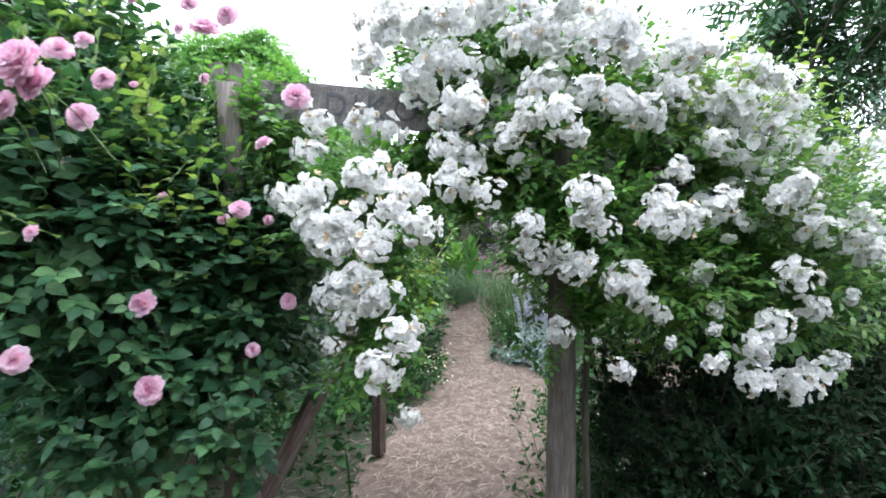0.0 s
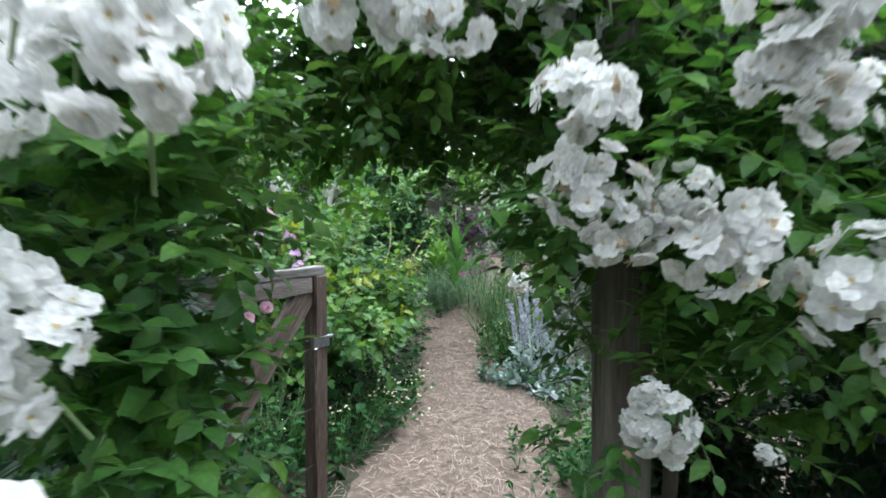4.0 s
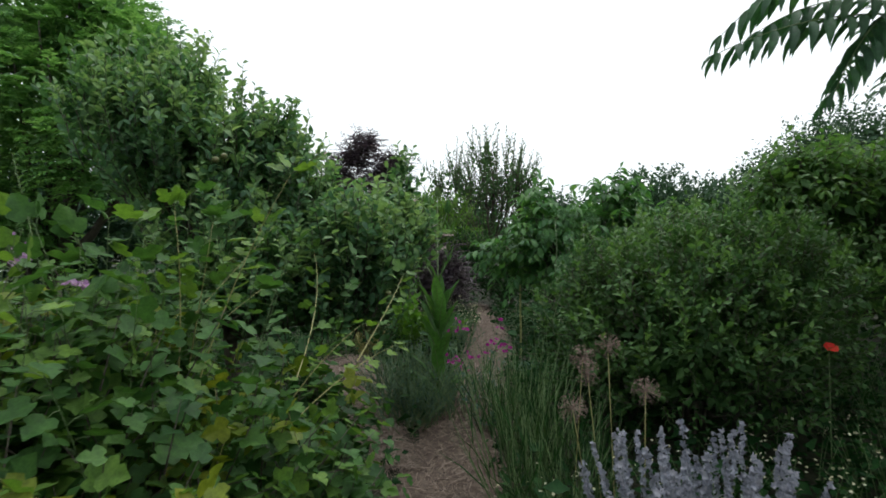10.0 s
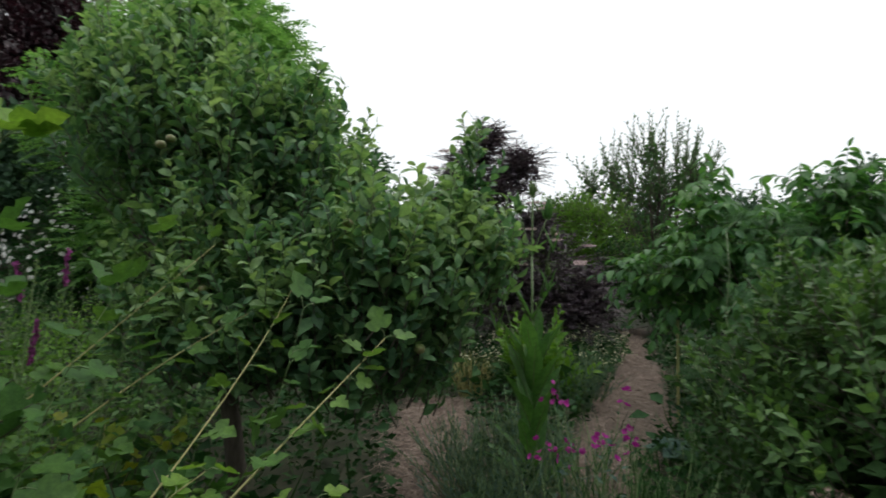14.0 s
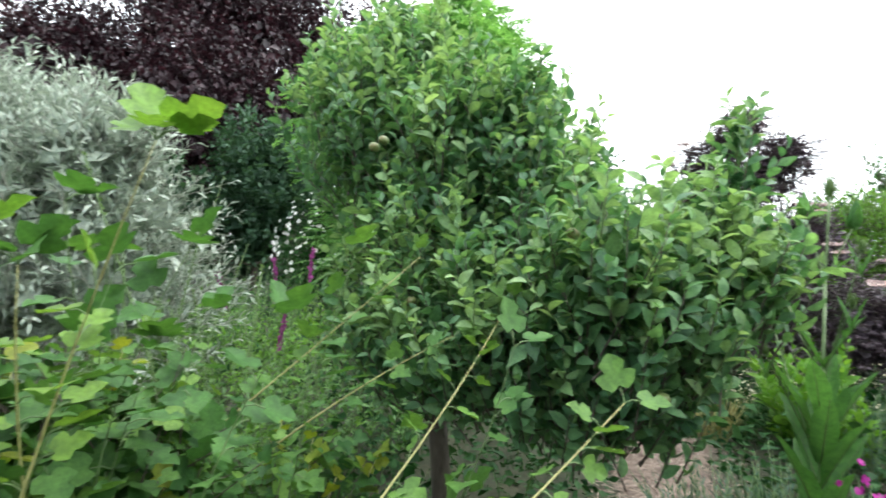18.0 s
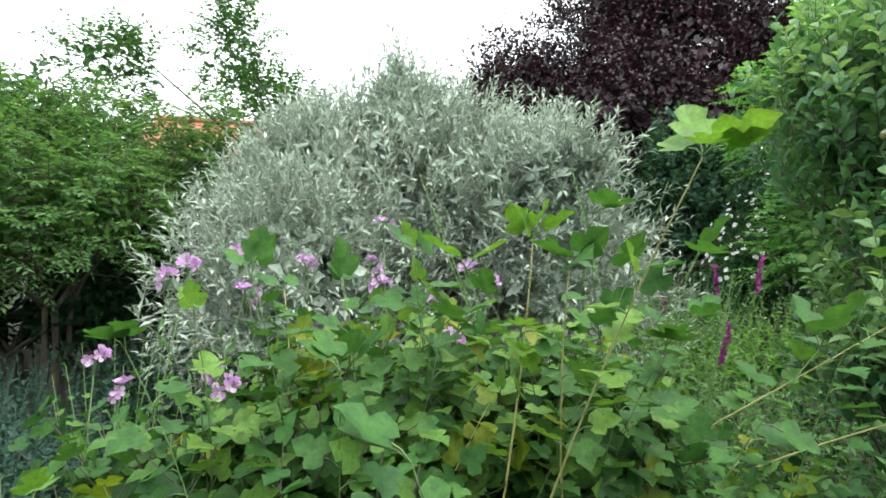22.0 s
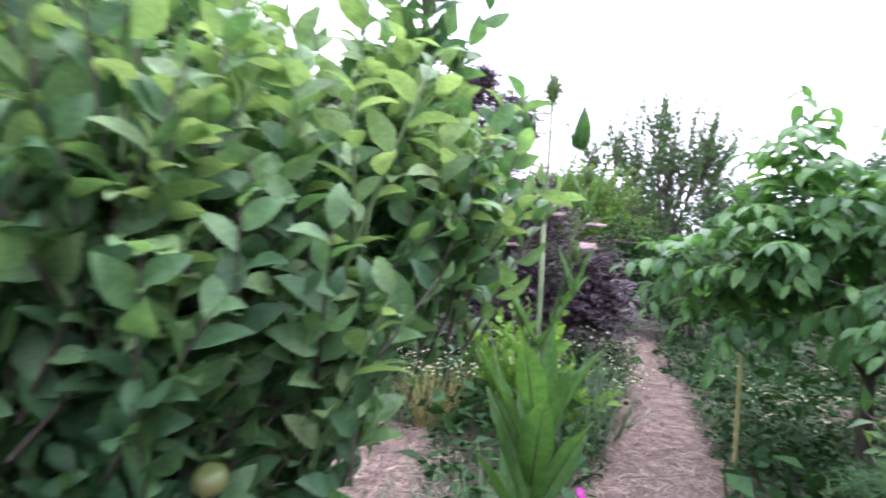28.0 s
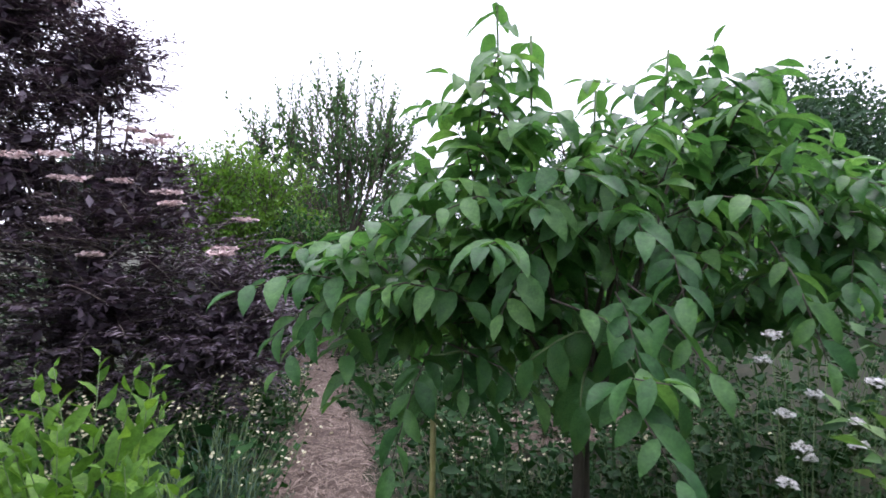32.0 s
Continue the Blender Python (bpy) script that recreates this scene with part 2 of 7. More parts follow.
M["teasel_head"] = leaf_mat("teasel_head", (0.09, 0.14, 0.04), (0.13, 0.19, 0.06), (0.18, 0.24, 0.09), 0.6)
M["fennel_leaf"] = leaf_mat("fennel_leaf", (0.06, 0.14, 0.05), (0.09, 0.19, 0.07), (0.13, 0.25, 0.1), 0.6)
M["dry_grass"] = leaf_mat("dry_grass", (0.16, 0.12, 0.035), (0.27, 0.21, 0.07), (0.38, 0.31, 0.12), 0.6, 0.3)
M["stem"] = surface_mat("stem", [(0.05, 0.1, 0.03), (0.09, 0.155, 0.05), (0.15, 0.21, 0.08)], 12, 0.6)
M["pale_stem"] = surface_mat("pale_stem", [(0.13, 0.2, 0.09), (0.19, 0.27, 0.13), (0.26, 0.34, 0.18)], 12, 0.5)
M["straw_stem"] = surface_mat("straw_stem", [(0.2, 0.19, 0.06), (0.32, 0.31, 0.12), (0.36, 0.35, 0.16)], 12, 0.6)
M["grey_twig"] = surface_mat("grey_twig", [(0.16, 0.17, 0.14), (0.26, 0.28, 0.23)], 12, 0.8)
M["bark"] = surface_mat("bark", [(0.03, 0.025, 0.02), (0.07, 0.058, 0.045), (0.13, 0.115, 0.095)], 9, 0.9, 0.8, (1, 1, 0.3))
M["weathered"] = surface_mat("weathered", [(0.06, 0.047, 0.038), (0.14, 0.12, 0.105), (0.27, 0.245, 0.225)], 6, 0.85, 0.7, (5, 5, 0.5), 0, 5, 0.1)
M["weathered_y"] = surface_mat("weathered_y", [(0.04, 0.028, 0.022), (0.14, 0.115, 0.105), (0.3, 0.28, 0.275)], 6, 0.85, 0.7, (5, 0.5, 5), 0, 5, 0.1)
M["weathered_x"] = surface_mat("weathered_x", [(0.07, 0.06, 0.055), (0.17, 0.155, 0.15), (0.32, 0.3, 0.3)], 6, 0.85, 0.7, (5, 0.5, 5), 0, 5, 0.1)
M["brown_wood"] = surface_mat("brown_wood", [(0.035, 0.02, 0.014), (0.1, 0.068, 0.054), (0.25, 0.215, 0.2)], 6, 0.8, 0.8, (5, 5, 0.5), 0, 5, 0.1)
M["iron"] = surface_mat("iron", [(0.2, 0.21, 0.22), (0.35, 0.36, 0.37)], 20, 0.45, 0.2, (1, 1, 1), 0.9)
M["straw"] = surface_mat("straw", [(0.09, 0.063, 0.05), (0.195, 0.147, 0.117), (0.36, 0.29, 0.235)], 14, 0.85, 0.3, (1, 1, 1), 0, 4, 0.5)
M["mulch"] = surface_mat("mulch", [(0.05, 0.034, 0.026), (0.12, 0.088, 0.068), (0.23, 0.178, 0.14)], 22, 0.95, 1.0)
M["soil"] = surface_mat("soil", [(0.012, 0.014, 0.007), (0.026, 0.032, 0.014), (0.055, 0.052, 0.028)], 5, 0.95, 0.8)
M["violet_petal"] = petal_mat("violet_petal", (0.42, 0.22, 0.48), (0.58, 0.36, 0.62), (0.72, 0.55, 0.74))
M["magenta_petal"] = petal_mat("magenta_petal", (0.28, 0.015, 0.2), (0.42, 0.03, 0.31), (0.55, 0.1, 0.43))
M["lupin_petal"] = petal_mat("lupin_petal", (0.2, 0.03, 0.16), (0.31, 0.07, 0.25), (0.4, 0.13, 0.33))
M["cream_petal"] = petal_mat("cream_petal", (0.6, 0.58, 0.35), (0.72, 0.7, 0.5), (0.8, 0.8, 0.68))
M["red_petal"] = petal_mat("red_petal", (0.5, 0.02, 0.015), (0.65, 0.04, 0.03), (0.75, 0.08, 0.05))
M["allium_dry"] = surface_mat("allium_dry", [(0.12, 0.085, 0.07), (0.22, 0.16, 0.13), (0.32, 0.25, 0.2)], 30)
M["apple_skin"] = surface_mat("apple_skin", [(0.08, 0.12, 0.035), (0.12, 0.16, 0.05), (0.2, 0.11, 0.06)], 14, 0.45, 0.05)
M["roof_tile"] = surface_mat("roof_tile", [(0.2, 0.07, 0.04), (0.33, 0.13, 0.08), (0.42, 0.2, 0.13)], 3, 0.85)
M["render"] = surface_mat("render", [(0.4, 0.3, 0.24), (0.5, 0.4, 0.32)], 3, 0.9)
M["glass"] = surface_mat("glass", [(0.03, 0.035, 0.04), (0.05, 0.055, 0.06)], 1, 0.08, 0.0)
M["paint"] = surface_mat("paint", [(0.06, 0.07, 0.08), (0.09, 0.1, 0.11)], 9, 0.7)

# ---- mesh building ----
UP = np.array([0.0, 0.0, 1.0])


def ground_z(y):
    """The garden lies a little lower at its gate and rises to the orchard."""
    s = np.clip((np.asarray(y, float) - 6.4) / 2.6, 0, 1)
    return -0.26 * (1 - s * s * (3 - 2 * s))


def foot(x, y):
    return (x, y, float(ground_z(y)))


def unit(v):
    v = np.asarray(v, float)
    return v / np.maximum(np.linalg.norm(v, axis=-1, keepdims=True), 1e-9)


def make_mesh(name, pieces, mats, smooth=False):
    """One mesh from (vertices, triangles, material slot) pieces."""
    vs, fs, ms, at = [], [], [], 0
    for v, f, s in pieces:
        if len(f) == 0:
            continue
        vs.append(v), fs.append(np.asarray(f) + at), ms.append(np.full(len(f), s))
        at += len(v)
    v, f, s = np.concatenate(vs), np.concatenate(fs), np.concatenate(ms)
    me = bpy.data.meshes.new(name)
    me.vertices.add(len(v)), me.loops.add(3 * len(f)), me.polygons.add(len(f))
    me.vertices.foreach_set("co", v.astype(np.float32).ravel())
    me.loops.foreach_set("vertex_index", f.astype(np.int32).ravel())
    me.polygons.foreach_set("loop_start", np.arange(0, 3 * len(f), 3, dtype=np.int32))
    me.polygons.foreach_set("material_index", s.astype(np.int32))
    if smooth:
        me.polygons.foreach_set("use_smooth", np.ones(len(f), bool))
    for m in mats:
        me.materials.append(M[m])
    me.update(calc_edges=True)
    return me


# Leaf shapes: width, length and lift of the points of a blade of length 1, and its triangles.
def shape(points, faces):
    return np.array(points, float), np.array(faces)


DIAMOND = shape([(0, 0, 0), (-0.5, 0.45, 0.1), (0.5, 0.45, 0.1), (0, 1, -0.06)], [(0, 2, 3), (0, 3, 1)])
LEAF = shape([(0, 0, 0), (-0.5, 0.42, 0.1), (0.5, 0.42, 0.1), (0, 0.5, 0.02), (0, 1, -0.12)],
             [(0, 2, 3), (0, 3, 1), (3, 2, 4), (1, 3, 4)])
OVATE = shape([(0, 0, 0), (-0.46, 0.28, 0.09), (0.46, 0.28, 0.09), (0, 0.33, 0.02), (-0.42, 0.62, 0.05), (0.42, 0.62, 0.05),
               (0, 0.68, -0.02), (0, 1, -0.16)],
              [(0, 2, 3), (0, 3, 1), (3, 2, 5), (3, 5, 6), (1, 3, 6), (1, 6, 4), (6, 5, 7), (4, 6, 7)])
OVAL = shape([(0, 0, 0), (-0.44, 0.28, 0.09), (0.44, 0.28, 0.09), (-0.4, 0.64, 0.05), (0.4, 0.64, 0.05), (0, 1, -0.14)],
             [(0, 2, 1), (1, 2, 4), (1, 4, 3), (3, 4, 5)])
PALM = shape([(0, 0.3, -0.04), (0, 0.06, 0.03), (-0.2, -0.08, 0.06), (-0.42, 0.06, 0.1), (-0.55, 0.34, 0.08), (-0.42, 0.42, 0.05), (-0.26, 0.47, 0.0), (-0.35, 0.68, 0.06), (-0.16, 0.88, 0.0), (0, 1.02, -0.12),
              (0.16, 0.88, 0.0), (0.35, 0.68, 0.06), (0.26, 0.47, 0.0), (0.42, 0.42, 0.05), (0.55, 0.34, 0.08), (0.42, 0.06, 0.1), (0.2, -0.08, 0.06)],
             [(0, a, a % 16 + 1) for a in range(1, 17)])
PETAL = shape([(0, 0, 0), (-0.36, 0.45, 0.1), (0.36, 0.45, 0.1), (0, 0.5, 0.0), (-0.44, 0.85, 0.24), (0.44, 0.85, 0.24), (0, 0.98, 0.14)],
              [(0, 2, 3), (0, 3, 1), (3, 2, 5), (3, 5, 6), (1, 3, 6), (1, 6, 4)])
ROSE_PETAL = shape([(0, 0, 0), (-0.28, 0.28, 0.06), (0, 0.3, 0), (0.28, 0.28, 0.06), (-0.5, 0.6, 0.12), (0, 0.62, 0.0), (0.5, 0.6, 0.12), (-0.44, 0.86, 0.05), (-0.18, 1.0, -0.06), (0, 0.92, 0.05), (0.2, 1.0, -0.03), (0.45, 0.85, 0.12)],
                   [(0, 2, 1), (0, 3, 2), (1, 2, 5), (1, 5, 4), (2, 3, 6), (2, 6, 5), (4, 5, 8), (4, 8, 7), (5, 9, 8), (5, 10, 9), (5, 6, 11), (5, 11, 10)])
FINE = shape([(0, 0, 0), (-0.3, 0.16, 0.07), (0, 0.2, 0.0), (0.3, 0.16, 0.07), (-0.49, 0.4, 0.1), (0, 0.44, 0.0), (0.49, 0.4, 0.1), (-0.45, 0.64, 0.05), (0, 0.67, -0.03), (0.45, 0.64, 0.05),
              (-0.24, 0.86, -0.06), (0, 0.87, -0.1), (0.24, 0.86, -0.06), (0, 1.0, -0.2)],
             [(0, 3, 2), (0, 2, 1), (1, 2, 5), (1, 5, 4), (2, 3, 6), (2, 6, 5), (4, 5, 8), (4, 8, 7), (5, 6, 9), (5, 9, 8), (7, 8, 11), (7, 11, 10), (8, 9, 12), (8, 12, 11), (10, 11, 13), (11, 12, 13)])
BLADE = shape([(-0.5, 0, 0), (0.5, 0, 0), (-0.42, 0.5, 0.03), (0.42, 0.5, 0.03), (0, 1, -0.1)], [(0, 1, 3), (0, 3, 2), (2, 3, 4)])


def leaves(p, a, n, size, form, width):
    """Blades at p, pointing along a, facing n."""
    pts, tri = form
    a = unit(a)
    b = unit(np.cross(a, n))
    n = np.cross(b, a)
    size = np.broadcast_to(size, (len(p),))[:, None, None]
    w = np.broadcast_to(width, (len(p),))[:, None, None]
    v = p[:, None] + size * (a[:, None] * pts[None, :, 1:2] + b[:, None] * pts[None, :, 0:1] * w + n[:, None] * pts[None, :, 2:3])
    f = tri[None] + (np.arange(len(p)) * len(pts))[:, None, None]
    return v.reshape(-1, 3), f.reshape(-1, 3)


def tubes(lines, radii, sides=4):
    """Tapered tubes along k lines of j points: lines (k, j, 3), radii (k, j)."""
    lines, radii = np.asarray(lines, float), np.asarray(radii, float)
    k, j, _ = lines.shape
    t = unit(np.gradient(lines, axis=1))
    ref = np.where(np.abs(t[..., 2:3]) > 0.9, np.array([1.0, 0, 0]), UP)
    u = unit(np.cross(t, ref))
    w = np.cross(t, u)
    ang = np.arange(sides) * 2 * np.pi / sides
    ring = lines[:, :, None] + radii[:, :, None, None] * (u[:, :, None] * np.cos(ang)[:, None] + w[:, :, None] * np.sin(ang)[:, None])
    v = ring.reshape(-1, 3)
    i = np.arange(k)[:, None, None] * j * sides + np.arange(j - 1)[:, None] * sides + np.arange(sides)
    i2 = np.arange(k)[:, None, None] * j * sides + np.arange(j - 1)[:, None] * sides + (np.arange(sides) + 1) % sides
    f = np.concatenate([np.stack([i, i2, i2 + sides], -1).reshape(-1, 3), np.stack([i, i2 + sides, i + sides], -1).reshape(-1, 3)])
    caps = []
    for c in range(k):
        end = (c * j + j - 1) * sides
        caps += [(end, end + s, end + s + 1) for s in range(1, sides - 1)]
    return v, np.concatenate([f, np.array(caps)])


def twig_leaves(r, base, way, length, count, size, form, width, spread=0.9, droop=0.0, bend=0.0, pinnate=False, face=1.0, start=0.12, profile=0.35, toward=None):
    """Twigs that start at base and go along way, each with count leaves; returns the leaf piece and the twigs' lines."""
    k = len(base)
    way = unit(way)
    length = np.broadcast_to(length, (k,))
    s = np.linspace(start, 1, count)
    step = length[:, None, None] * s[None, :, None]
    pos = base[:, None] + way[:, None] * step + UP * (bend * step * s[None, :, None])
    tan = unit(way[:, None] + UP * (2 * bend * s[None, :, None]))
    side = unit(np.cross(tan, UP + 1e-3))
    up2 = np.cross(side, tan)
    if pinnate:
        flip = np.where(np.arange(count) % 2, 1.0, -1.0)[None, :, None]
        rad = side * flip + up2 * 0.15
    else:
        th = (np.arange(count) * 2.4)[None] + r.uniform(0, 6.28, (k, 1)) + r.normal(0, 0.3, (k, count))
        rad = side * np.cos(th)[..., None] + up2 * np.sin(th)[..., None]
    a = tan * np.cos(spread) + rad * np.sin(spread) - UP * droop + r.normal(0, 0.16, (k, count, 3))
    if pinnate:
        a[:, -1] = tan[:, -1]
    n = UP * face + r.normal(0, 0.45, (k, count, 3)) + (up2 if pinnate else rad * 0.25)
    if toward is not None:
        n = n + toward[:, None]
    sz = size * r.uniform(0.7, 1.2, (k, count)) * (1 - profile * (s[None] - 0.35) ** 2 * 1.6)
    v, f = leaves(pos.reshape(-1, 3), a.reshape(-1, 3), n.reshape(-1, 3), sz.reshape(-1), form, width)
    s3 = np.array([0, 0.5, 1.0])[None, :, None] * length[:, None, None]
    lines = base[:, None] + way[:, None] * s3 + UP * (bend * s3 * np.array([0, 0.5, 1.0])[None, :, None])
    return (v, f), lines


def on_blobs(r, blobs, n, depth=0.25, low=-0.7):
    """Points near the skin of lumpy ellipsoids (x, y, z, rx, ry, rz), with the way outwards."""
    b = np.array(blobs, float)
    wt = (b[:, 3] * b[:, 4] + b[:, 3] * b[:, 5] + b[:, 4] * b[:, 5])
    which = r.choice(len(b), n, p=wt / wt.sum())
    d = unit(r.normal(0, 1, (n, 3)))
    d[:, 2] = np.where(d[:, 2] < low, -d[:, 2], d[:, 2])
    ph = r.uniform(0, 6, (len(b), 3))[which]
    lump = 1 + 0.13 * np.sin(3.1 * d[:, 0] + ph[:, 0]) * np.sin(3.7 * d[:, 1] + ph[:, 1]) + 0.1 * np.sin(7 * d[:, 2] + 5 * d[:, 0] + ph[:, 2])
    rad = lump * (1 - np.abs(r.normal(0, depth, n)))
    p = b[which, :3] + d * b[which, 3:] * rad[:, None]
    out = unit(d / b[which, 3:])
    p[:, 2] = np.maximum(p[:, 2], ground_z(p[:, 1]) + 0.03)
    return p, out


def part(name, me, parent, label=""):
    ob = new(name, me)
    ob.parent = parent
    if label:
        ob["label"] = label
    return ob


def thing(name, label, category, at, group="", kind=""):
    ob = new(name)
    ob.empty_display_size = 0.2
    ob.location = at
    return tagged(ob, label, category, group, kind)


def local(piece, at):
    return piece[0] - np.array(at, float), piece[1]


def branches(r, base, blobs, thick, per=3, lean=0.3, fork_z=None, stems=1):
    """A trunk (or several stems) from base that splits into limbs reaching into each mass: list of (name, line, radii)."""
    base = np.array(base, float)
    b = np.array(blobs, float)
    low = b[:, 2].min()
    out, forks = [], []
    for k in range(stems):
        foot_at = base + (r.normal(0, 0.08, 3) * [1, 1, 0] if k else 0) - UP * 0.03
        up = max(0.12, (low - base[2]) * 0.55) if fork_z is None else fork_z - base[2]
        fork = foot_at + np.array([r.normal(0, 0.03), r.normal(0, 0.03), up])
        out.append(("trunk", [foot_at, (foot_at + fork) / 2 + r.normal(0, 0.012, 3), fork, fork + UP * 0.03], [thick * 1.15, thick, thick * 0.9, thick * 0.6]))
        forks.append(fork)
    for q in b:
        for _ in range(per):
            fork = forks[r.randint(len(forks))]
            end = q[:3] + unit(r.normal(0, 1, 3) + UP * 0.3) * q[3:] * r.uniform(0.5, 0.85)
            mid = fork + (end - fork) * 0.5 + r.normal(0, lean * 0.2, 3) + UP * 0.05
            out.append(("limb", [fork, (fork + mid) / 2 + r.normal(0, 0.02, 3), mid, end], [thick * 0.6, thick * 0.45, thick * 0.3, thick * 0.08]))
    return out


def plant(name, label, category, base, blobs, n, twig, per, size, form, width, mat, seed, thick=0.03, bark="bark", lift=0.35, spread=0.9,
          droop=0.0, bend=0.0, pinnate=False, inner=0.25, inner_size=1.5, depth=0.25, rough=0.5, stems=True, extra=None, low=-0.7, per_limb=3, group="", out=1.0, face=1.0,
          tall=None, start=0.12, fork_z=None, trunks=1, twig_bark=None, flat=1.0, limbs=None, outface=0.0):
    """A shrub or tree: trunk with limbs, and a crown of leafy twigs on lumpy masses."""
    r = np.random.RandomState(seed)
    ob = thing(name, label, category, base, group)
    p, o = on_blobs(r, blobs, n, depth, low)
    way = (o * out + UP * lift + r.normal(0, rough, (n, 3))) * [1, 1, flat]
    ln = twig * r.uniform(0.55, 1.25, n)
    pieces = []
    (v, f), lines = twig_leaves(r, p - unit(way) * ln[:, None] * 0.45, way, ln, per, size, form, width, spread, droop, bend, pinnate, face, start, toward=o * outface)
    pieces.append((*local((v, f), base), 0))
    if inner:
        k = int(n * per * inner)
        ip, io = on_blobs(r, blobs, k, 0.3, low)
        c = np.array(blobs, float)[:, :3]
        near = c[np.argmin(((ip[:, None] - c[None]) ** 2).sum(-1), 1)]
        ip = near + (ip - near) * r.uniform(0.45, 0.8, (k, 1))
        iv = leaves(ip, r.normal(0, 1, (k, 3)), io + r.normal(0, 0.6, (k, 3)), size * inner_size, DIAMOND, max(width, 0.5))
        pieces.append((*local(iv, base), 0))
    if tall is not None:
        (v, f), tl = tall(r)
        pieces.append((*local((v, f), base), 0))
        lines = np.concatenate([lines, tl])
    mats = [mat, twig_bark or bark]
    if stems:
        rad = np.broadcast_to(np.array([0.013, 0.009, 0.005]) * twig * 0.9, (len(lines), 3))
        if bend == 0:
            lines, rad = lines[:, ::2], rad[:, ::2]
        pieces.append((*local(tubes(lines, rad, 3), base), 1))
    part("crown", make_mesh(name + "_crown", pieces, mats, True), ob)
    for nm, line, rad in branches(r, base, limbs or blobs, thick, per_limb, 0.3, fork_z, trunks):
        part(nm, make_mesh(nm, [(*local(tubes(np.array([line]), np.array([rad]), 6), base), 0)], [bark], True), ob)
    return ob


def upright(name, label, category, at, count, height, spread, per, size, form, width, mat, seed, lean=0.25, stem="stem", droop=0.2, ang=0.9,
            top=None, group="", stem_r=0.0026, bend=-0.08, start=0.1, profile=1.0, wild=0.1):
    """A clump of upright leafy stems from the ground; top(r, tips, ways) may add flowers as (pieces, materials)."""
    r = np.random.RandomState(seed)
    ob = thing(name, label, category, at, group)
    rad, th = spread * np.sqrt(r.uniform(0, 1, count)), r.uniform(0, 6.28, count)
    base = np.stack([rad * np.cos(th), rad * np.sin(th), np.zeros(count)], -1)
    way = UP + np.stack([np.cos(th), np.sin(th), 0 * th], -1) * (lean * rad / max(spread, 1e-3))[:, None] + r.normal(0, wild, (count, 3))
    ln = height * r.uniform(0.65, 1.05, count)
    (v, f), lines = twig_leaves(r, base, way, ln, per, size, form, width, ang, droop, bend, False, 0.9, start, profile)
    part("foliage", make_mesh(name + "_foliage", [(v, f, 0)], [mat], True), ob)["kind"] = "stuff"
    part("stalk", make_mesh(name + "_stems", [(*tubes(lines, np.broadcast_to(np.array([1.2, 1.0, 0.5]) * stem_r, (count, 3)), 4), 0)], [stem]), ob)["kind"] = "stuff"
    if top is not None:
        for nm, pieces, mats in top(r, lines[:, 2], unit(lines[:, 2] - lines[:, 1])):
            head = part(nm, make_mesh(name + "_" + nm, pieces, mats), ob)
            if nm == "daisy":
                head["kind"] = "stuff"
    return ob


def flowers(r, p, n, petals, size, width=1.0, cup=0.35, form=PETAL, loose=0.12):
    """Open flowers: rings of petals about the axes n."""
    k = len(p)
    n = unit(n)
    ref = np.where(np.abs(n[:, 2:3]) > 0.9, np.array([1.0, 0, 0]), UP)
    u = unit(np.cross(n, ref))
    w = np.cross(n, u)
    th = (np.arange(petals) * 2 * np.pi / petals)[None] + r.uniform(0, 6.28, (k, 1)) + r.normal(0, 0.12, (k, petals))
    a = u[:, None] * np.cos(th)[..., None] + w[:, None] * np.sin(th)[..., None] + n[:, None] * (cup + r.normal(0, loose, (k, petals, 1)))
    size = np.broadcast_to(size, (k,))[:, None] * r.uniform(0.85, 1.1, (k, petals))
    pos = np.broadcast_to(p[:, None], a.shape)
    nn = np.broadcast_to(n[:, None], a.shape) + r.normal(0, loose + 0.03, a.shape)
    return leaves(pos.reshape(-1, 3), a.reshape(-1, 3), nn.reshape(-1, 3), size.reshape(-1), form, width)


def heads(r, p, size, petals=6):
    """Tiny flower or seed heads as small stars facing up and out."""
    return flowers(r, p, UP + r.normal(0, 0.4, (len(p), 3)), petals, size, 0.9, 0.15, DIAMOND)

# ---- ground and straw path ----
def sheet(name, xs, ys, dz, mat, rough=0.0, seed=1):
    r = np.random.RandomState(seed)
    gx, gy = np.meshgrid(xs, ys)
    z = ground_z(gy) + dz + r.normal(0, rough, gx.shape)
    v = np.stack([gx, gy, z], -1).reshape(-1, 3)
    w = len(xs)
    i = (np.arange(len(ys) - 1)[:, None] * w + np.arange(w - 1)).ravel()
    f = np.concatenate([np.stack([i, i + 1, i + w + 1], -1), np.stack([i, i + w + 1, i + w], -1)])
    return new(name, make_mesh(name, [(v, f, 0)], [mat], True))


far_x = np.concatenate([[-600, -200, -80, -40, -20], np.arange(-12, 12.01, 0.5), [20, 40, 80, 200, 600]])
far_y = np.concatenate([[-600, -200, -80, -30, -12], np.arange(-6, 20.01, 0.4), [26, 40, 80, 200, 600]])
tagged(sheet("ground", far_x, far_y, 0.0, "soil"), "dark garden soil with thin grass between the plants", "ground", kind="structure")


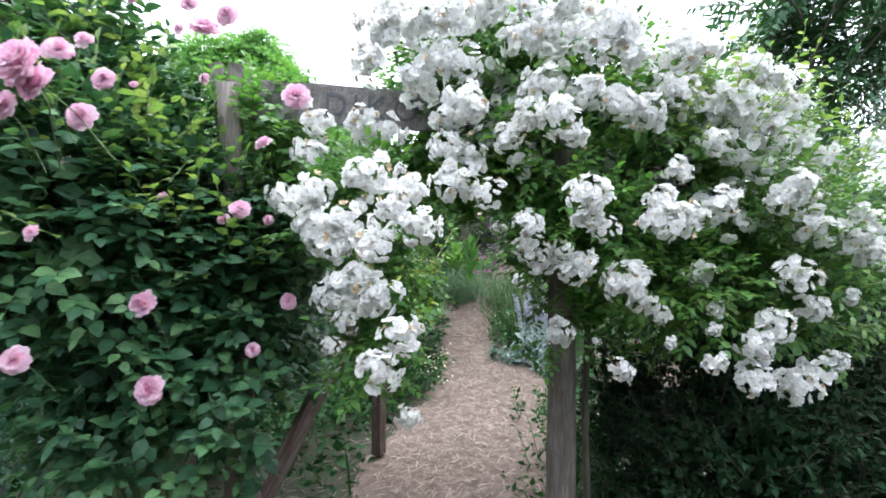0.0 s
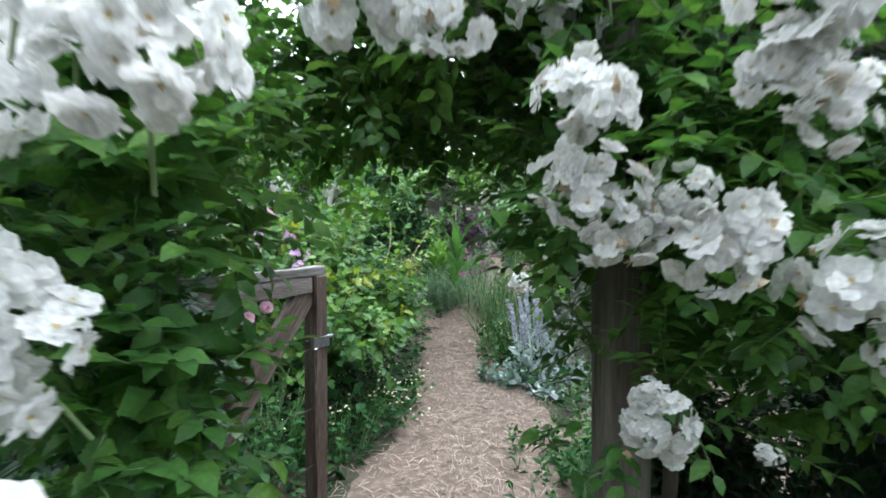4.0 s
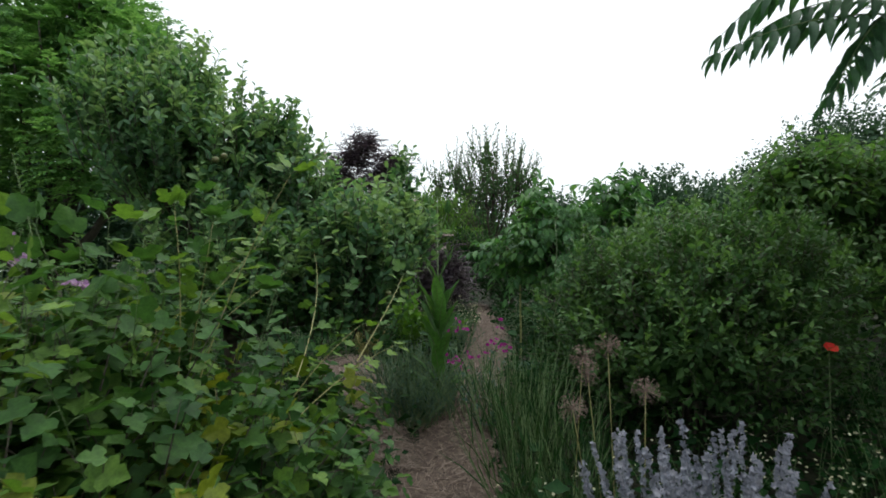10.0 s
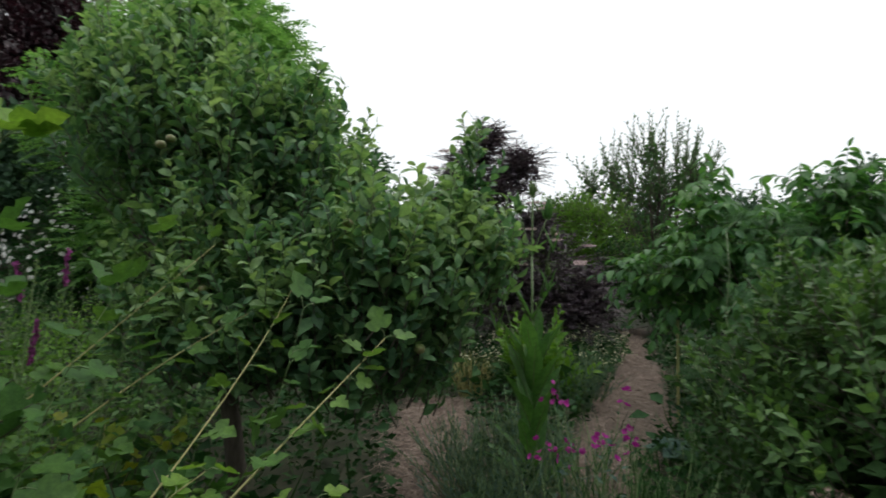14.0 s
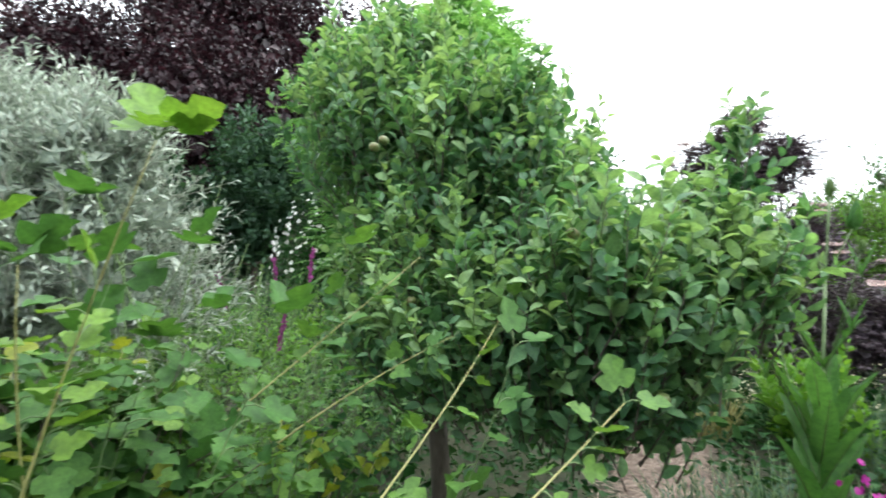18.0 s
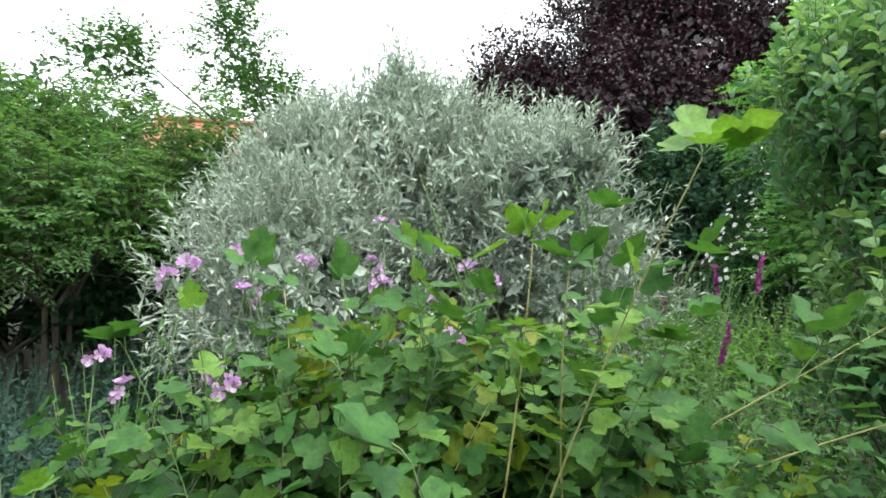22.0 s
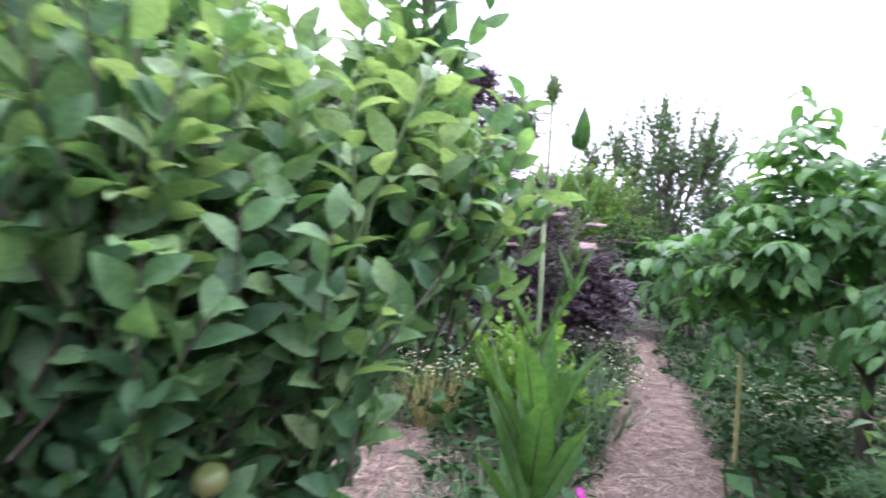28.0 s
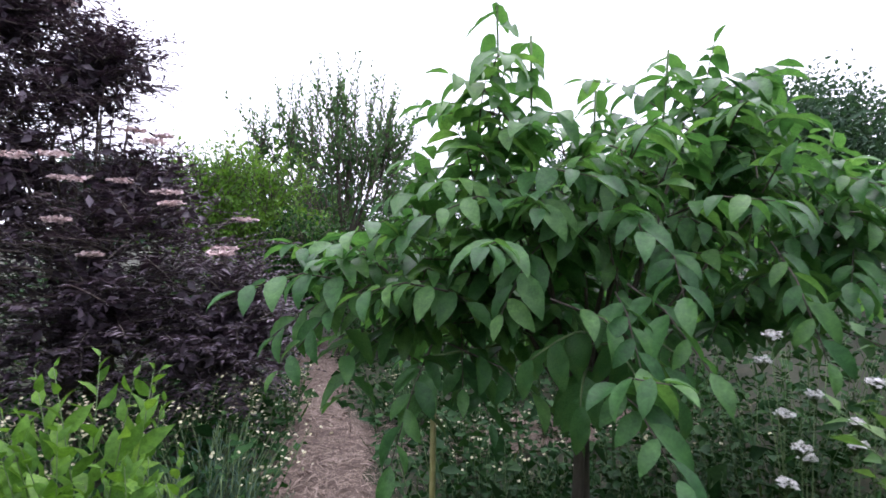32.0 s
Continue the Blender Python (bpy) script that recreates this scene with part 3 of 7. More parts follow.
def strip(rows, seed, fine=14):
    """A straw strip through rows of (left, right, y)."""
    r = np.random.RandomState(seed)
    rows = np.array(rows, float)
    ys = np.arange(rows[0, 2], rows[-1, 2], 0.08)
    lx, rx = np.interp(ys, rows[:, 2], rows[:, 0]), np.interp(ys, rows[:, 2], rows[:, 1])
    lx, rx = lx + r.normal(0, 0.035, len(ys)) + 0.04 * np.sin(ys * 5.1), rx + r.normal(0, 0.035, len(ys)) + 0.04 * np.sin(ys * 4.3 + 1)
    s = np.linspace(0, 1, fine)
    x = lx[:, None] + (rx - lx)[:, None] * s
    z = ground_z(ys)[:, None] + 0.022 * np.sin(np.pi * s)[None] ** 0.5 + r.normal(0, 0.003, x.shape) + 0.003
    v = np.stack([x, np.broadcast_to(ys[:, None], x.shape), z], -1).reshape(-1, 3)
    i = (np.arange(len(ys) - 1)[:, None] * fine + np.arange(fine - 1)).ravel()
    f = np.concatenate([np.stack([i, i + 1, i + fine + 1], -1), np.stack([i, i + fine + 1, i + fine], -1)])
    return (v, f), (ys, lx, rx)


def straws(r, ys, lx, rx, n):
    i = r.randint(0, len(ys), n)
    u = np.clip(r.normal(0.5, 0.36, n), -0.35, 1.35)
    p = np.stack([lx[i] + (rx - lx)[i] * u, ys[i] + r.uniform(-0.05, 0.05, n), np.zeros(n)], -1)
    p[:, 2] = ground_z(p[:, 1]) + 0.012 + 0.022 * np.sin(np.pi * np.clip(u, 0, 1)) + r.uniform(0, 0.012, n)
    a = np.stack([r.normal(0, 1, n), r.normal(0, 1, n), r.normal(0, 0.12, n)], -1)
    return leaves(p, a, UP + r.normal(0, 0.3, (n, 3)), r.uniform(0.04, 0.13, n), BLADE, 0.045)


main_path = [(-0.75, 0.6, -1.5), (-0.7, 0.55, 2.0), (-0.6, 0.8, 3.9), (-0.38, 0.95, 4.7), (-0.33, 0.7, 5.4), (-0.42, 0.22, 6.9), (-0.35, 0.25, 7.6), (-0.05, 0.42, 8.6),
             (0.1, 0.7, 9.6), (0.14, 0.82, 10.3), (0.2, 0.82, 11.1), (0.38, 0.84, 12.0), (0.42, 0.7, 12.7), (0.5, 0.8, 13.2), (0.3, 0.8, 15.0)]
side_path = [(-0.62, -0.2, 7.5), (-0.85, -0.45, 8.3), (-1.2, -0.6, 9.0), (-1.5, -0.95, 10.2)]
yard = [(1.0, 2.4, 3.4), (1.15, 2.6, 4.6), (1.35, 2.4, 6.2), (1.8, 2.6, 6.8)]
bare = [(1.3, 2.5, 11.35), (1.4, 3.3, 11.6), (1.5, 3.2, 12.0)]
for k, (rows, name, label, n) in enumerate(((bare, "path_bed", "bare straw mulch under the broad-leaved tree", 4000), (main_path, "path", "winding garden path of pale straw mulch", 34000), (side_path, "path_side", "side path of pale straw mulch by the apple tree", 9000),
                                            (yard, "path_yard", "open patch of trodden straw mulch beside the lamb's ear", 9000))):
    piece, edge = strip(rows, 20 + k)
    r = np.random.RandomState(40 + k)
    ob = tagged(new(name, make_mesh(name, [(*piece, 0)], ["mulch"], True)), label, "path", kind="structure")
    st = part("straw", make_mesh(name + "_straw", [(*straws(r, *edge, n), 0)], ["straw"]), ob)
    st["kind"] = "stuff"


# ---- wooden gate, fence posts and painted beam at the arch ----
def plank(size, seed, wob=0.004):
    """A sawn board, bevelled and slightly uneven, centred at the origin; x, y, z sizes."""
    r = np.random.RandomState(seed)
    bm = bmesh.new()
    bmesh.ops.create_cube(bm, size=1)
    bmesh.ops.scale(bm, vec=size, verts=bm.verts)
    long_axis = int(np.argmax(size))
    cut = [e for e in bm.edges if abs((e.verts[0].co - e.verts[1].co)[long_axis]) > size[long_axis] * 0.9]
    bmesh.ops.subdivide_edges(bm, edges=cut, cuts=7, use_grid_fill=True)
    bmesh.ops.bevel(bm, geom=[e for e in bm.edges if len(e.link_faces) == 2 and e.calc_face_angle(0) > 1.2], offset=min(size) * 0.08, segments=2, affect="EDGES")
    for v in bm.verts:
        v.co += Vector(r.normal(0, wob, 3) * 0.5) + Vector((0, 0, 0))
    bmesh.ops.triangulate(bm, faces=bm.faces)
    return bm


def board(name, size, m, mat, parent, seed, label=""):
    me = bpy.data.meshes.new(name)
    bm = plank(size, seed)
    bm.to_mesh(me)
    bm.free()
    me.materials.append(M[mat])
    ob = part(name, me, parent, label)
    ob.matrix_basis = m
    return ob


GL, GH = 1.5, 1.3
GATE_TURN = math.radians(-27)
GATE = (-0.545 + GL * math.sin(GATE_TURN), 3.597 - GL * math.cos(GATE_TURN), -0.2)
gate = thing("garden_gate", "open weathered timber gate with a diagonal brace and iron bolt", "gate", GATE)
gate.rotation_euler = (-0.027, 0, GATE_TURN)
board("top_rail", (0.06, GL - 0.08, 0.075), pose(0, GL / 2 - 0.04, GH - 0.0805), "weathered_y", gate, 1, "greyed upper rail with worn grain")
board("cap_board", (0.062, GL + 0.01, 0.04), pose(0, GL / 2, GH - 0.02), "weathered_x", gate, 14, "pale grey cap board")
board("end_post", (0.074, 0.078, GH - 0.05), pose(0.003, GL - 0.036, (GH - 0.05) / 2 + 0.01), "brown_wood", gate, 3, "reddish brown end post")
board("hinge_post", (0.07, 0.08, GH - 0.04), pose(0, 0.05, (GH - 0.13) / 2 - 0.03), "brown_wood", gate, 4)
BRACE = 0.92
brace_len = math.hypot(BRACE, GH - 0.24) + 0.11
board("brace", (0.042, 0.11, brace_len), pose(0.0, GL - 0.105 - BRACE / 2, GH / 2 - 0.005, -math.degrees(math.atan2(BRACE, GH - 0.24)), 0, 0), "brown_wood", gate, 5, "diagonal brace of peeling brown timber")


def rod(name, a, b, rad, mat, parent, sides=8, label=""):
    a, b = np.array(a, float), np.array(b, float)
    line = np.array([[a, a + (b - a) * 0.33, a + (b - a) * 0.66, b]])
    v, f = tubes(line, np.full((1, 4), rad), sides)
    return part(name, make_mesh(name, [(v, f, 0)], [mat], True), parent, label)


bolt = rod("bolt", (-0.01, GL - 0.09, 0.95), (-0.01, GL + 0.09, 0.95), 0.009, "iron", gate, 8, "galvanised iron bolt")
rod("bolt_pin", (-0.01, GL - 0.05, 0.95), (-0.01, GL - 0.05, 0.99), 0.008, "iron", bolt)
board("bolt_plate", (0.008, 0.1, 0.05), pose(0.041, GL - 0.04, 0.95), "iron", gate, 9)
for k, zz in enumerate((0.35, 0.62, 0.9)):
    rod("wire", (0.03, 0.02, zz), (0.03, GL - 0.03, zz + 0.03), 0.0012, "bark", gate, 5)

r = np.random.RandomState(3)


def round_post(name, label, x, y, height, rad, mat, seed, lean=(0, 0), cut=0.0):
    r2 = np.random.RandomState(seed)
    ob = thing(name, label, "post", foot(x, y))
    zs = np.linspace(-0.05, height, 9)
    line = np.stack([lean[0] * zs, lean[1] * zs, zs], -1) + r2.normal(0, 0.004, (9, 3)) * [1, 1, 0]
    v, f = tubes(line[None], (rad * (1 - 0.12 * zs / height) + r2.normal(0, 0.002, 9))[None], 14)
    v += r2.normal(0, 0.0016, v.shape)
    part("shaft", make_mesh(name, [(v, f, 0)], [mat], True), ob)
    return ob


round_post("arch_post", "stout round weathered timber post carrying the rose arch", 0.5, 2.2, 2.05, 0.06, "weathered", 5, (-0.01, 0.0))
round_post("fence_post", "grey round timber fence post under the pink rose", -0.73, 2.0, 2.2, 0.042, "weathered", 6, (-0.02, 0))
round_post("fence_post", "short split fence post in the rose's shade", -0.86, 2.05, 1.0, 0.035, "weathered", 7, (0.03, 0.02))
beam = thing("arch_beam", "weathered grey timber beam with faded painted letters across the arch", "beam", (-0.36, 2.2, 1.885))
board("plank", (0.95, 0.045, 0.15), pose(0, 0, 0, 0, 4.5, 2), "weathered_x", beam, 12)
board("batten", (0.055, 0.03, 0.26), pose(-0.455, -0.05, 0.03, 0, 3, 2), "weathered", beam, 13, "upright grey batten")
board("batten", (0.05, 0.03, 0.24), pose(-0.53, -0.03, 0.05, 0, -4, 2), "weathered", beam, 17, "upright grey batten")


def letter(ch, x, parent, size=0.13):
    cu = bpy.data.curves.new("letter", "FONT")
    cu.body, cu.size, cu.extrude, cu.align_x = ch, size, 0.001, "CENTER"
    tmp = bpy.data.objects.new("letter_tmp", cu)
    scene.collection.objects.link(tmp)
    me = bpy.data.meshes.new_from_object(tmp.evaluated_get(bpy.context.evaluated_depsgraph_get()))
    bpy.data.objects.remove(tmp)
    me.materials.append(M["paint"])
    ob = part("letter", me, parent, "faded dark painted letter")
    ob.matrix_basis = pose(x, -0.026 + x * 0.035, -0.045 - x * 0.079, 90, 4.5, 2)
    return ob


for ch, x in (("D", -0.06), ("I", 0.02), ("K", 0.1), ("O", 0.22)):
    letter(ch, x, beam)


# ---- white rambling rose over the arch ----
def dome(r, k, fill):
    """Places and outward ways of k flowers on a low dome facing -y, the last ones filling its inside."""
    h = np.linspace(0.98, -0.2, k - fill)
    th = np.arange(k - fill) * 2.4 + r.normal(0, 0.25, k - fill)
    rad = np.sqrt(1 - h * h)
    d = unit(np.stack([rad * np.cos(th), -h, rad * np.sin(th)], -1) + r.normal(0, 0.1, (k - fill, 3)))
    inside = unit(r.normal(0, 0.75, (fill, 3)) - [0, 1, 0])
    p = np.concatenate([d * r.uniform(0.044, 0.064, (k - fill, 1)), inside * r.uniform(0.02, 0.042, (fill, 1))]) * [1.15, 0.85, 1.0]
    return p, np.concatenate([d, inside])


def white_cluster(seed, light=False):
    """A dense domed truss of open, ruffled flowers with a few spent brown ones."""
    r = np.random.RandomState(seed)
    k = 10 if light else r.randint(22, 27)
    p, d = dome(r, k, 2 if light else 8)
    n = d + r.normal(0, 0.32, (k, 3))
    size = r.uniform(0.019, 0.028, k)
    a = flowers(r, p, n, 5, size, 1.15, 0.25, ROSE_PETAL, 0.22)
    c = flowers(r, p + d * 0.004, n, 5, 0.0045, 0.5, 0.6, DIAMOND)
    if light:
        return [(*a, 0), (*c, 1)]
    b = flowers(r, p + d * 0.003, n, 4, size * 0.66, 1.1, 0.55, ROSE_PETAL, 0.25)
    q = r.choice(k, 3)
    e = flowers(r, p[q] * 1.05 + r.normal(0, 0.014, (3, 3)), n[q], 5, 0.016, 0.8, 0.9, DIAMOND, 0.4)
    s = tubes(np.stack([np.zeros((8, 3)) + [0, 0.03, -0.03], p[:8] * 0.5, p[:8]], 1), np.full((8, 3), 0.0013), 3)
    return [(*a, 0), (*b, 0), (*c, 1), (*e, 3), (*s, 2)]


CLUSTERS = [white_cluster(100 + i) for i in range(10)]
LIGHT_CLUSTERS = [white_cluster(120 + i, True) for i in range(8)]
WHITE_MATS = ["white_petal", "stamen", "rambler_leaf", "spent_petal"]
WHITE = [make_mesh("white_cluster", c, WHITE_MATS, True) for c in CLUSTERS]
RAMBLER = [(0.32, 2.42, 2.02, 0.46, 0.42, 0.36), (0.62, 2.36, 1.72, 0.5, 0.42, 0.42), (1.1, 2.5, 1.5, 0.46, 0.4, 0.5), (0.72, 2.36, 1.25, 0.36, 0.4, 0.32),
           (1.15, 2.36, 1.1, 0.42, 0.35, 0.3), (1.62, 2.6, 1.2, 0.36, 0.4, 0.46), (-0.25, 1.88, 1.42, 0.24, 0.2, 0.25), (-0.18, 1.78, 1.12, 0.13, 0.12, 0.26),
           (0.0, 2.5, 1.95, 0.36, 0.45, 0.28), (1.0, 2.65, 1.45, 0.35, 0.3, 0.55), (-0.75, 2.35, 1.75, 0.35, 0.45, 0.3), (0.25, 2.5, 1.75, 0.4, 0.4, 0.2), (0.0, 2.85, 1.55, 0.55, 0.26, 0.16), (-0.8, 2.95, 1.58, 0.3, 0.4, 0.34), (0.0, 2.45, 1.6, 0.5, 0.3, 0.15), (0.5, 2.15, 1.35, 0.28, 0.2, 0.26)]
rambler = plant("rambling_rose", "white rambling rose in full bloom over a timber arch", "rose bush", foot(0.62, 2.2), RAMBLER, 4400, 0.12, 7, 0.047, OVAL, 0.58, "rambler_leaf", 51, pinnate=True, spread=1.0,
                thick=0.014, bark="bark", twig_bark="stem", lift=0.1, droop=0.25, inner=0.35, inner_size=1.3, depth=0.22, per_limb=2, fork_z=1.72, out=1.3, outface=0.7, limbs=[b for b in RAMBLER if b[0] > 0.5 or b[2] > 1.9])
rr = np.random.RandomState(52)
# trusses: place and size
HANGING_TRUSS = [(-0.17, 1.68, 1.58, 1.27), (-0.36, 1.67, 1.53, 1.16), (-0.52, 1.85, 1.52, 0.85), (-0.32, 1.65, 1.43, 1.21), (-0.23, 1.6, 1.45, 1.1), (-0.08, 1.52, 1.5, 0.87), (0.0, 1.52, 1.44, 0.96), (-0.12, 1.5, 1.39, 0.96), (-0.26, 1.58, 1.38, 0.87), (-0.03, 1.59, 1.54, 0.87), (-0.2, 1.57, 1.26, 1.27), (-0.27, 1.58, 1.23, 0.89), (-0.11, 1.52, 1.25, 0.97), (-0.03, 1.39, 1.17, 0.87), (-0.11, 1.47, 1.05, 0.95), (-0.03, 1.52, 0.9, 0.61), (-0.21, 1.53, 1.17, 0.61), (-0.25, 1.52, 1.1, 0.47), (-0.43, 2.0, 1.8, 1.1), (-0.45, 1.94, 1.68, 0.94), (-0.22, 2.05, 1.76, 1.46), (-0.27, 1.97, 1.8, 0.82), (-0.08, 1.71, 1.61, 0.31)]
CROWN_FRONT = [(0.09, 1.76, 1.57, 1.14), (0.13, 1.82, 1.64, 0.91), (0.05, 1.78, 1.68, 0.89), (0.19, 1.71, 1.53, 0.81), (-0.15, 1.92, 2.08, 1.03), (-0.22, 1.93, 1.99, 1.31), (-0.06, 1.91, 1.93, 1.03), (0.02, 1.9, 1.98, 1.22), (0.12, 1.8, 1.81, 1.3), (0.06, 1.81, 1.77, 0.92), (0.1, 1.89, 1.96, 1.06), (-0.04, 1.91, 2.1, 1.4), (0.07, 1.91, 2.12, 1.26), (-0.15, 1.91, 2.14, 1.03), (-0.25, 1.92, 2.12, 0.68), (0.24, 1.78, 1.71, 0.86), (0.36, 1.88, 1.89, 1.14), (0.31, 1.77, 1.78, 0.89), (0.4, 1.76, 1.77, 1.08), (0.45, 1.75, 1.71, 0.71), (0.51, 1.88, 1.86, 1.13)]
CROWN_TOP = [(0.29, 1.93, 2.05, 1.15), (0.4, 1.94, 2.07, 1.37), (0.46, 1.95, 2.15, 1.27), (0.19, 1.95, 2.16, 1.16), (0.32, 1.95, 2.16, 1.02), (0.55, 1.94, 2.02, 1.14), (0.61, 1.95, 2.09, 1.27), (0.67, 1.94, 1.99, 1.01), (0.62, 1.9, 1.82, 1.15), (0.72, 1.93, 1.8, 1.01), (0.81, 1.9, 1.61, 0.82), (0.85, 2.01, 2.02, 1.29), (0.93, 2.04, 2.04, 1.05), (0.82, 1.97, 1.88, 1.02), (0.94, 1.96, 1.71, 0.78), (1.06, 2.05, 1.85, 1.19), (1.11, 2.09, 1.98, 1.07), (1.2, 2.11, 1.93, 1.08), (1.2, 2.08, 1.74, 1.24), (1.27, 2.13, 1.84, 1.03), (1.42, 2.16, 1.66, 1.05)]
FLANK = [(0.48, 1.66, 1.53, 1.06), (0.53, 1.69, 1.43, 0.69), (0.47, 1.66, 1.46, 0.73), (0.73, 1.75, 1.45, 1.25), (0.72, 1.78, 1.52, 0.77), (0.81, 1.78, 1.46, 0.77), (0.93, 1.86, 1.51, 0.97), (1.22, 1.97, 1.56, 1.13), (1.17, 1.95, 1.52, 0.91), (1.31, 2.0, 1.42, 1.19), (0.32, 1.74, 1.36, 0.83), (0.36, 1.75, 1.32, 0.73), (0.47, 1.76, 1.31, 1.05), (0.42, 1.75, 1.35, 0.67), (0.31, 1.7, 1.44, 0.75), (0.62, 1.77, 1.26, 1.2), (0.68, 1.78, 1.19, 0.69), (0.89, 1.9, 1.27, 0.83), (0.93, 1.85, 1.16, 0.48), (0.74, 1.8, 1.15, 0.52), (0.77, 1.79, 1.06, 0.37), (0.91, 1.82, 1.1, 0.42)]
SKIRT = [(1.2, 1.91, 1.26, 1.1), (1.28, 1.94, 1.15, 0.86), (1.12, 1.87, 1.1, 0.99), (1.06, 1.85, 1.04, 0.98), (0.91, 1.79, 1.0, 0.63), (1.05, 1.83, 0.94, 0.94), (1.22, 1.91, 0.89, 1.12), (1.3, 1.94, 0.93, 0.93), (1.39, 1.98, 0.96, 0.68), (1.45, 2.02, 1.39, 1.05), (1.53, 2.06, 1.32, 1.06), (1.49, 2.04, 1.45, 0.84), (0.43, 1.82, 1.08, 0.73), (0.41, 1.81, 1.12, 0.38), (0.54, 1.79, 1.06, 0.22), (0.61, 1.74, 0.98, 0.64), (1.43, 2.0, 1.18, 0.57)]


def set_cluster(p, scale, parent, meshes, r, name="bloom", ways=None):
    ob = part(name, meshes[r.randint(len(meshes))], parent)
    ob.matrix_basis = Matrix.LocRotScale(Vector(p) - parent.location, Euler((r.normal(-0.1, 0.25), r.normal(0, 0.35), r.normal(0, 0.35) if ways is None else ways)), (scale, scale, scale))
    return ob


def white_flower(seed):
    r = np.random.RandomState(seed)
    o, n = np.zeros((1, 3)), np.array([[0.0, 0.0, 1.0]])
    return make_mesh("white_flower", [(*flowers(r, o, n + r.normal(0, 0.1, (1, 3)), 5, 0.025, 1.15, 0.25, ROSE_PETAL, 0.22), 0), (*flowers(r, o + n * 0.003, n, 4, 0.0165, 1.1, 0.55, ROSE_PETAL, 0.25), 0),
                                      (*flowers(r, o + n * 0.005, n, 5, 0.0045, 0.5, 0.6, DIAMOND), 1)], WHITE_MATS, True)


def cluster_stalks(seed):
    r = np.random.RandomState(seed)
    q = r.normal(0, 0.01, 3) + [0, -0.03, 0.03]
    return make_mesh("cluster_stalk", [(*tubes(np.array([[[0, 0.05, -0.09], q * 0.2, q]]), np.array([[0.0022, 0.002, 0.0014]]), 6), 0)], ["stem"], True)


WHITE_FLOWERS = [white_flower(140 + i) for i in range(7)]
SPENT = [make_mesh("spent_flower", [(*flowers(np.random.RandomState(160 + i), np.zeros((1, 3)), np.array([[0, 0.2, 1.0]]), 6, 0.018, 0.8, 0.9, DIAMOND, 0.4), 0)], ["spent_petal"]) for i in range(3)]
STALKS = [cluster_stalks(150 + i) for i in range(3)]


def open_cluster(p, scale, r):
    """A cluster by the gateway whose flowers are single pieces on their stalks."""
    ob = set_cluster(p, scale, rambler, STALKS, r)
    k = 25
    at, out = dome(r, k, 8)
    for q, d in zip(at, out):
        spent = r.uniform() < 0.09
        fl = part("flower", SPENT[r.randint(3)] if spent else WHITE_FLOWERS[r.randint(7)], ob, "withered brown flower" if spent else "")
        turn = Vector(d + r.normal(0, 0.32, 3)).to_track_quat("Z", "Y") @ Euler((0, 0, r.uniform(0, 6.28))).to_quaternion()
        z = r.uniform(0.75, 1.12)
        fl.matrix_basis = Matrix.LocRotScale(Vector(q), turn, (z, z, z))


for i, (*p, size) in enumerate(HANGING_TRUSS):
    if size > 0.75:
        open_cluster(tuple(p), size * 0.94, rr)
    else:
        set_cluster(tuple(p), size * 0.92, rambler, WHITE, rr)["kind"] = "stuff"
for *p, size in CROWN_FRONT + CROWN_TOP + FLANK + SKIRT:
    set_cluster(tuple(p), size * 0.9, rambler, WHITE, rr)["kind"] = "stuff"
cp, co = on_blobs(rr, RAMBLER, 560, 0.04, -0.5)
joined = []
for p, o in zip(cp, co):
    if p[0] < -0.2 or p[1] < 2.05 or (p[0] < 0.1 and p[2] < 1.85):
        continue
    if (o[1] < 0.25 or o[2] > 0.45) and p[2] > (1.6 if p[0] < 0.9 else 1.35) and not (p[0] < 0.5 and p[2] < 1.55 and p[1] > 1.2):
        turn, s = math.atan2(o[1], o[0]) + math.pi / 2 + rr.normal(0, 0.3), rr.uniform(0.95, 1.3)
        m = np.array(Euler((rr.normal(0, 0.3), rr.normal(0, 0.3), turn)).to_matrix()) * s
        joined += [(v @ m.T + p + o * 0.07 - np.array(rambler.location), f, k) for v, f, k in LIGHT_CLUSTERS[rr.randint(8)]]
part("blossom", make_mesh("blossom", joined, WHITE_MATS, True), rambler, "dense white blossom along the top of the arch")["kind"] = "stuff"


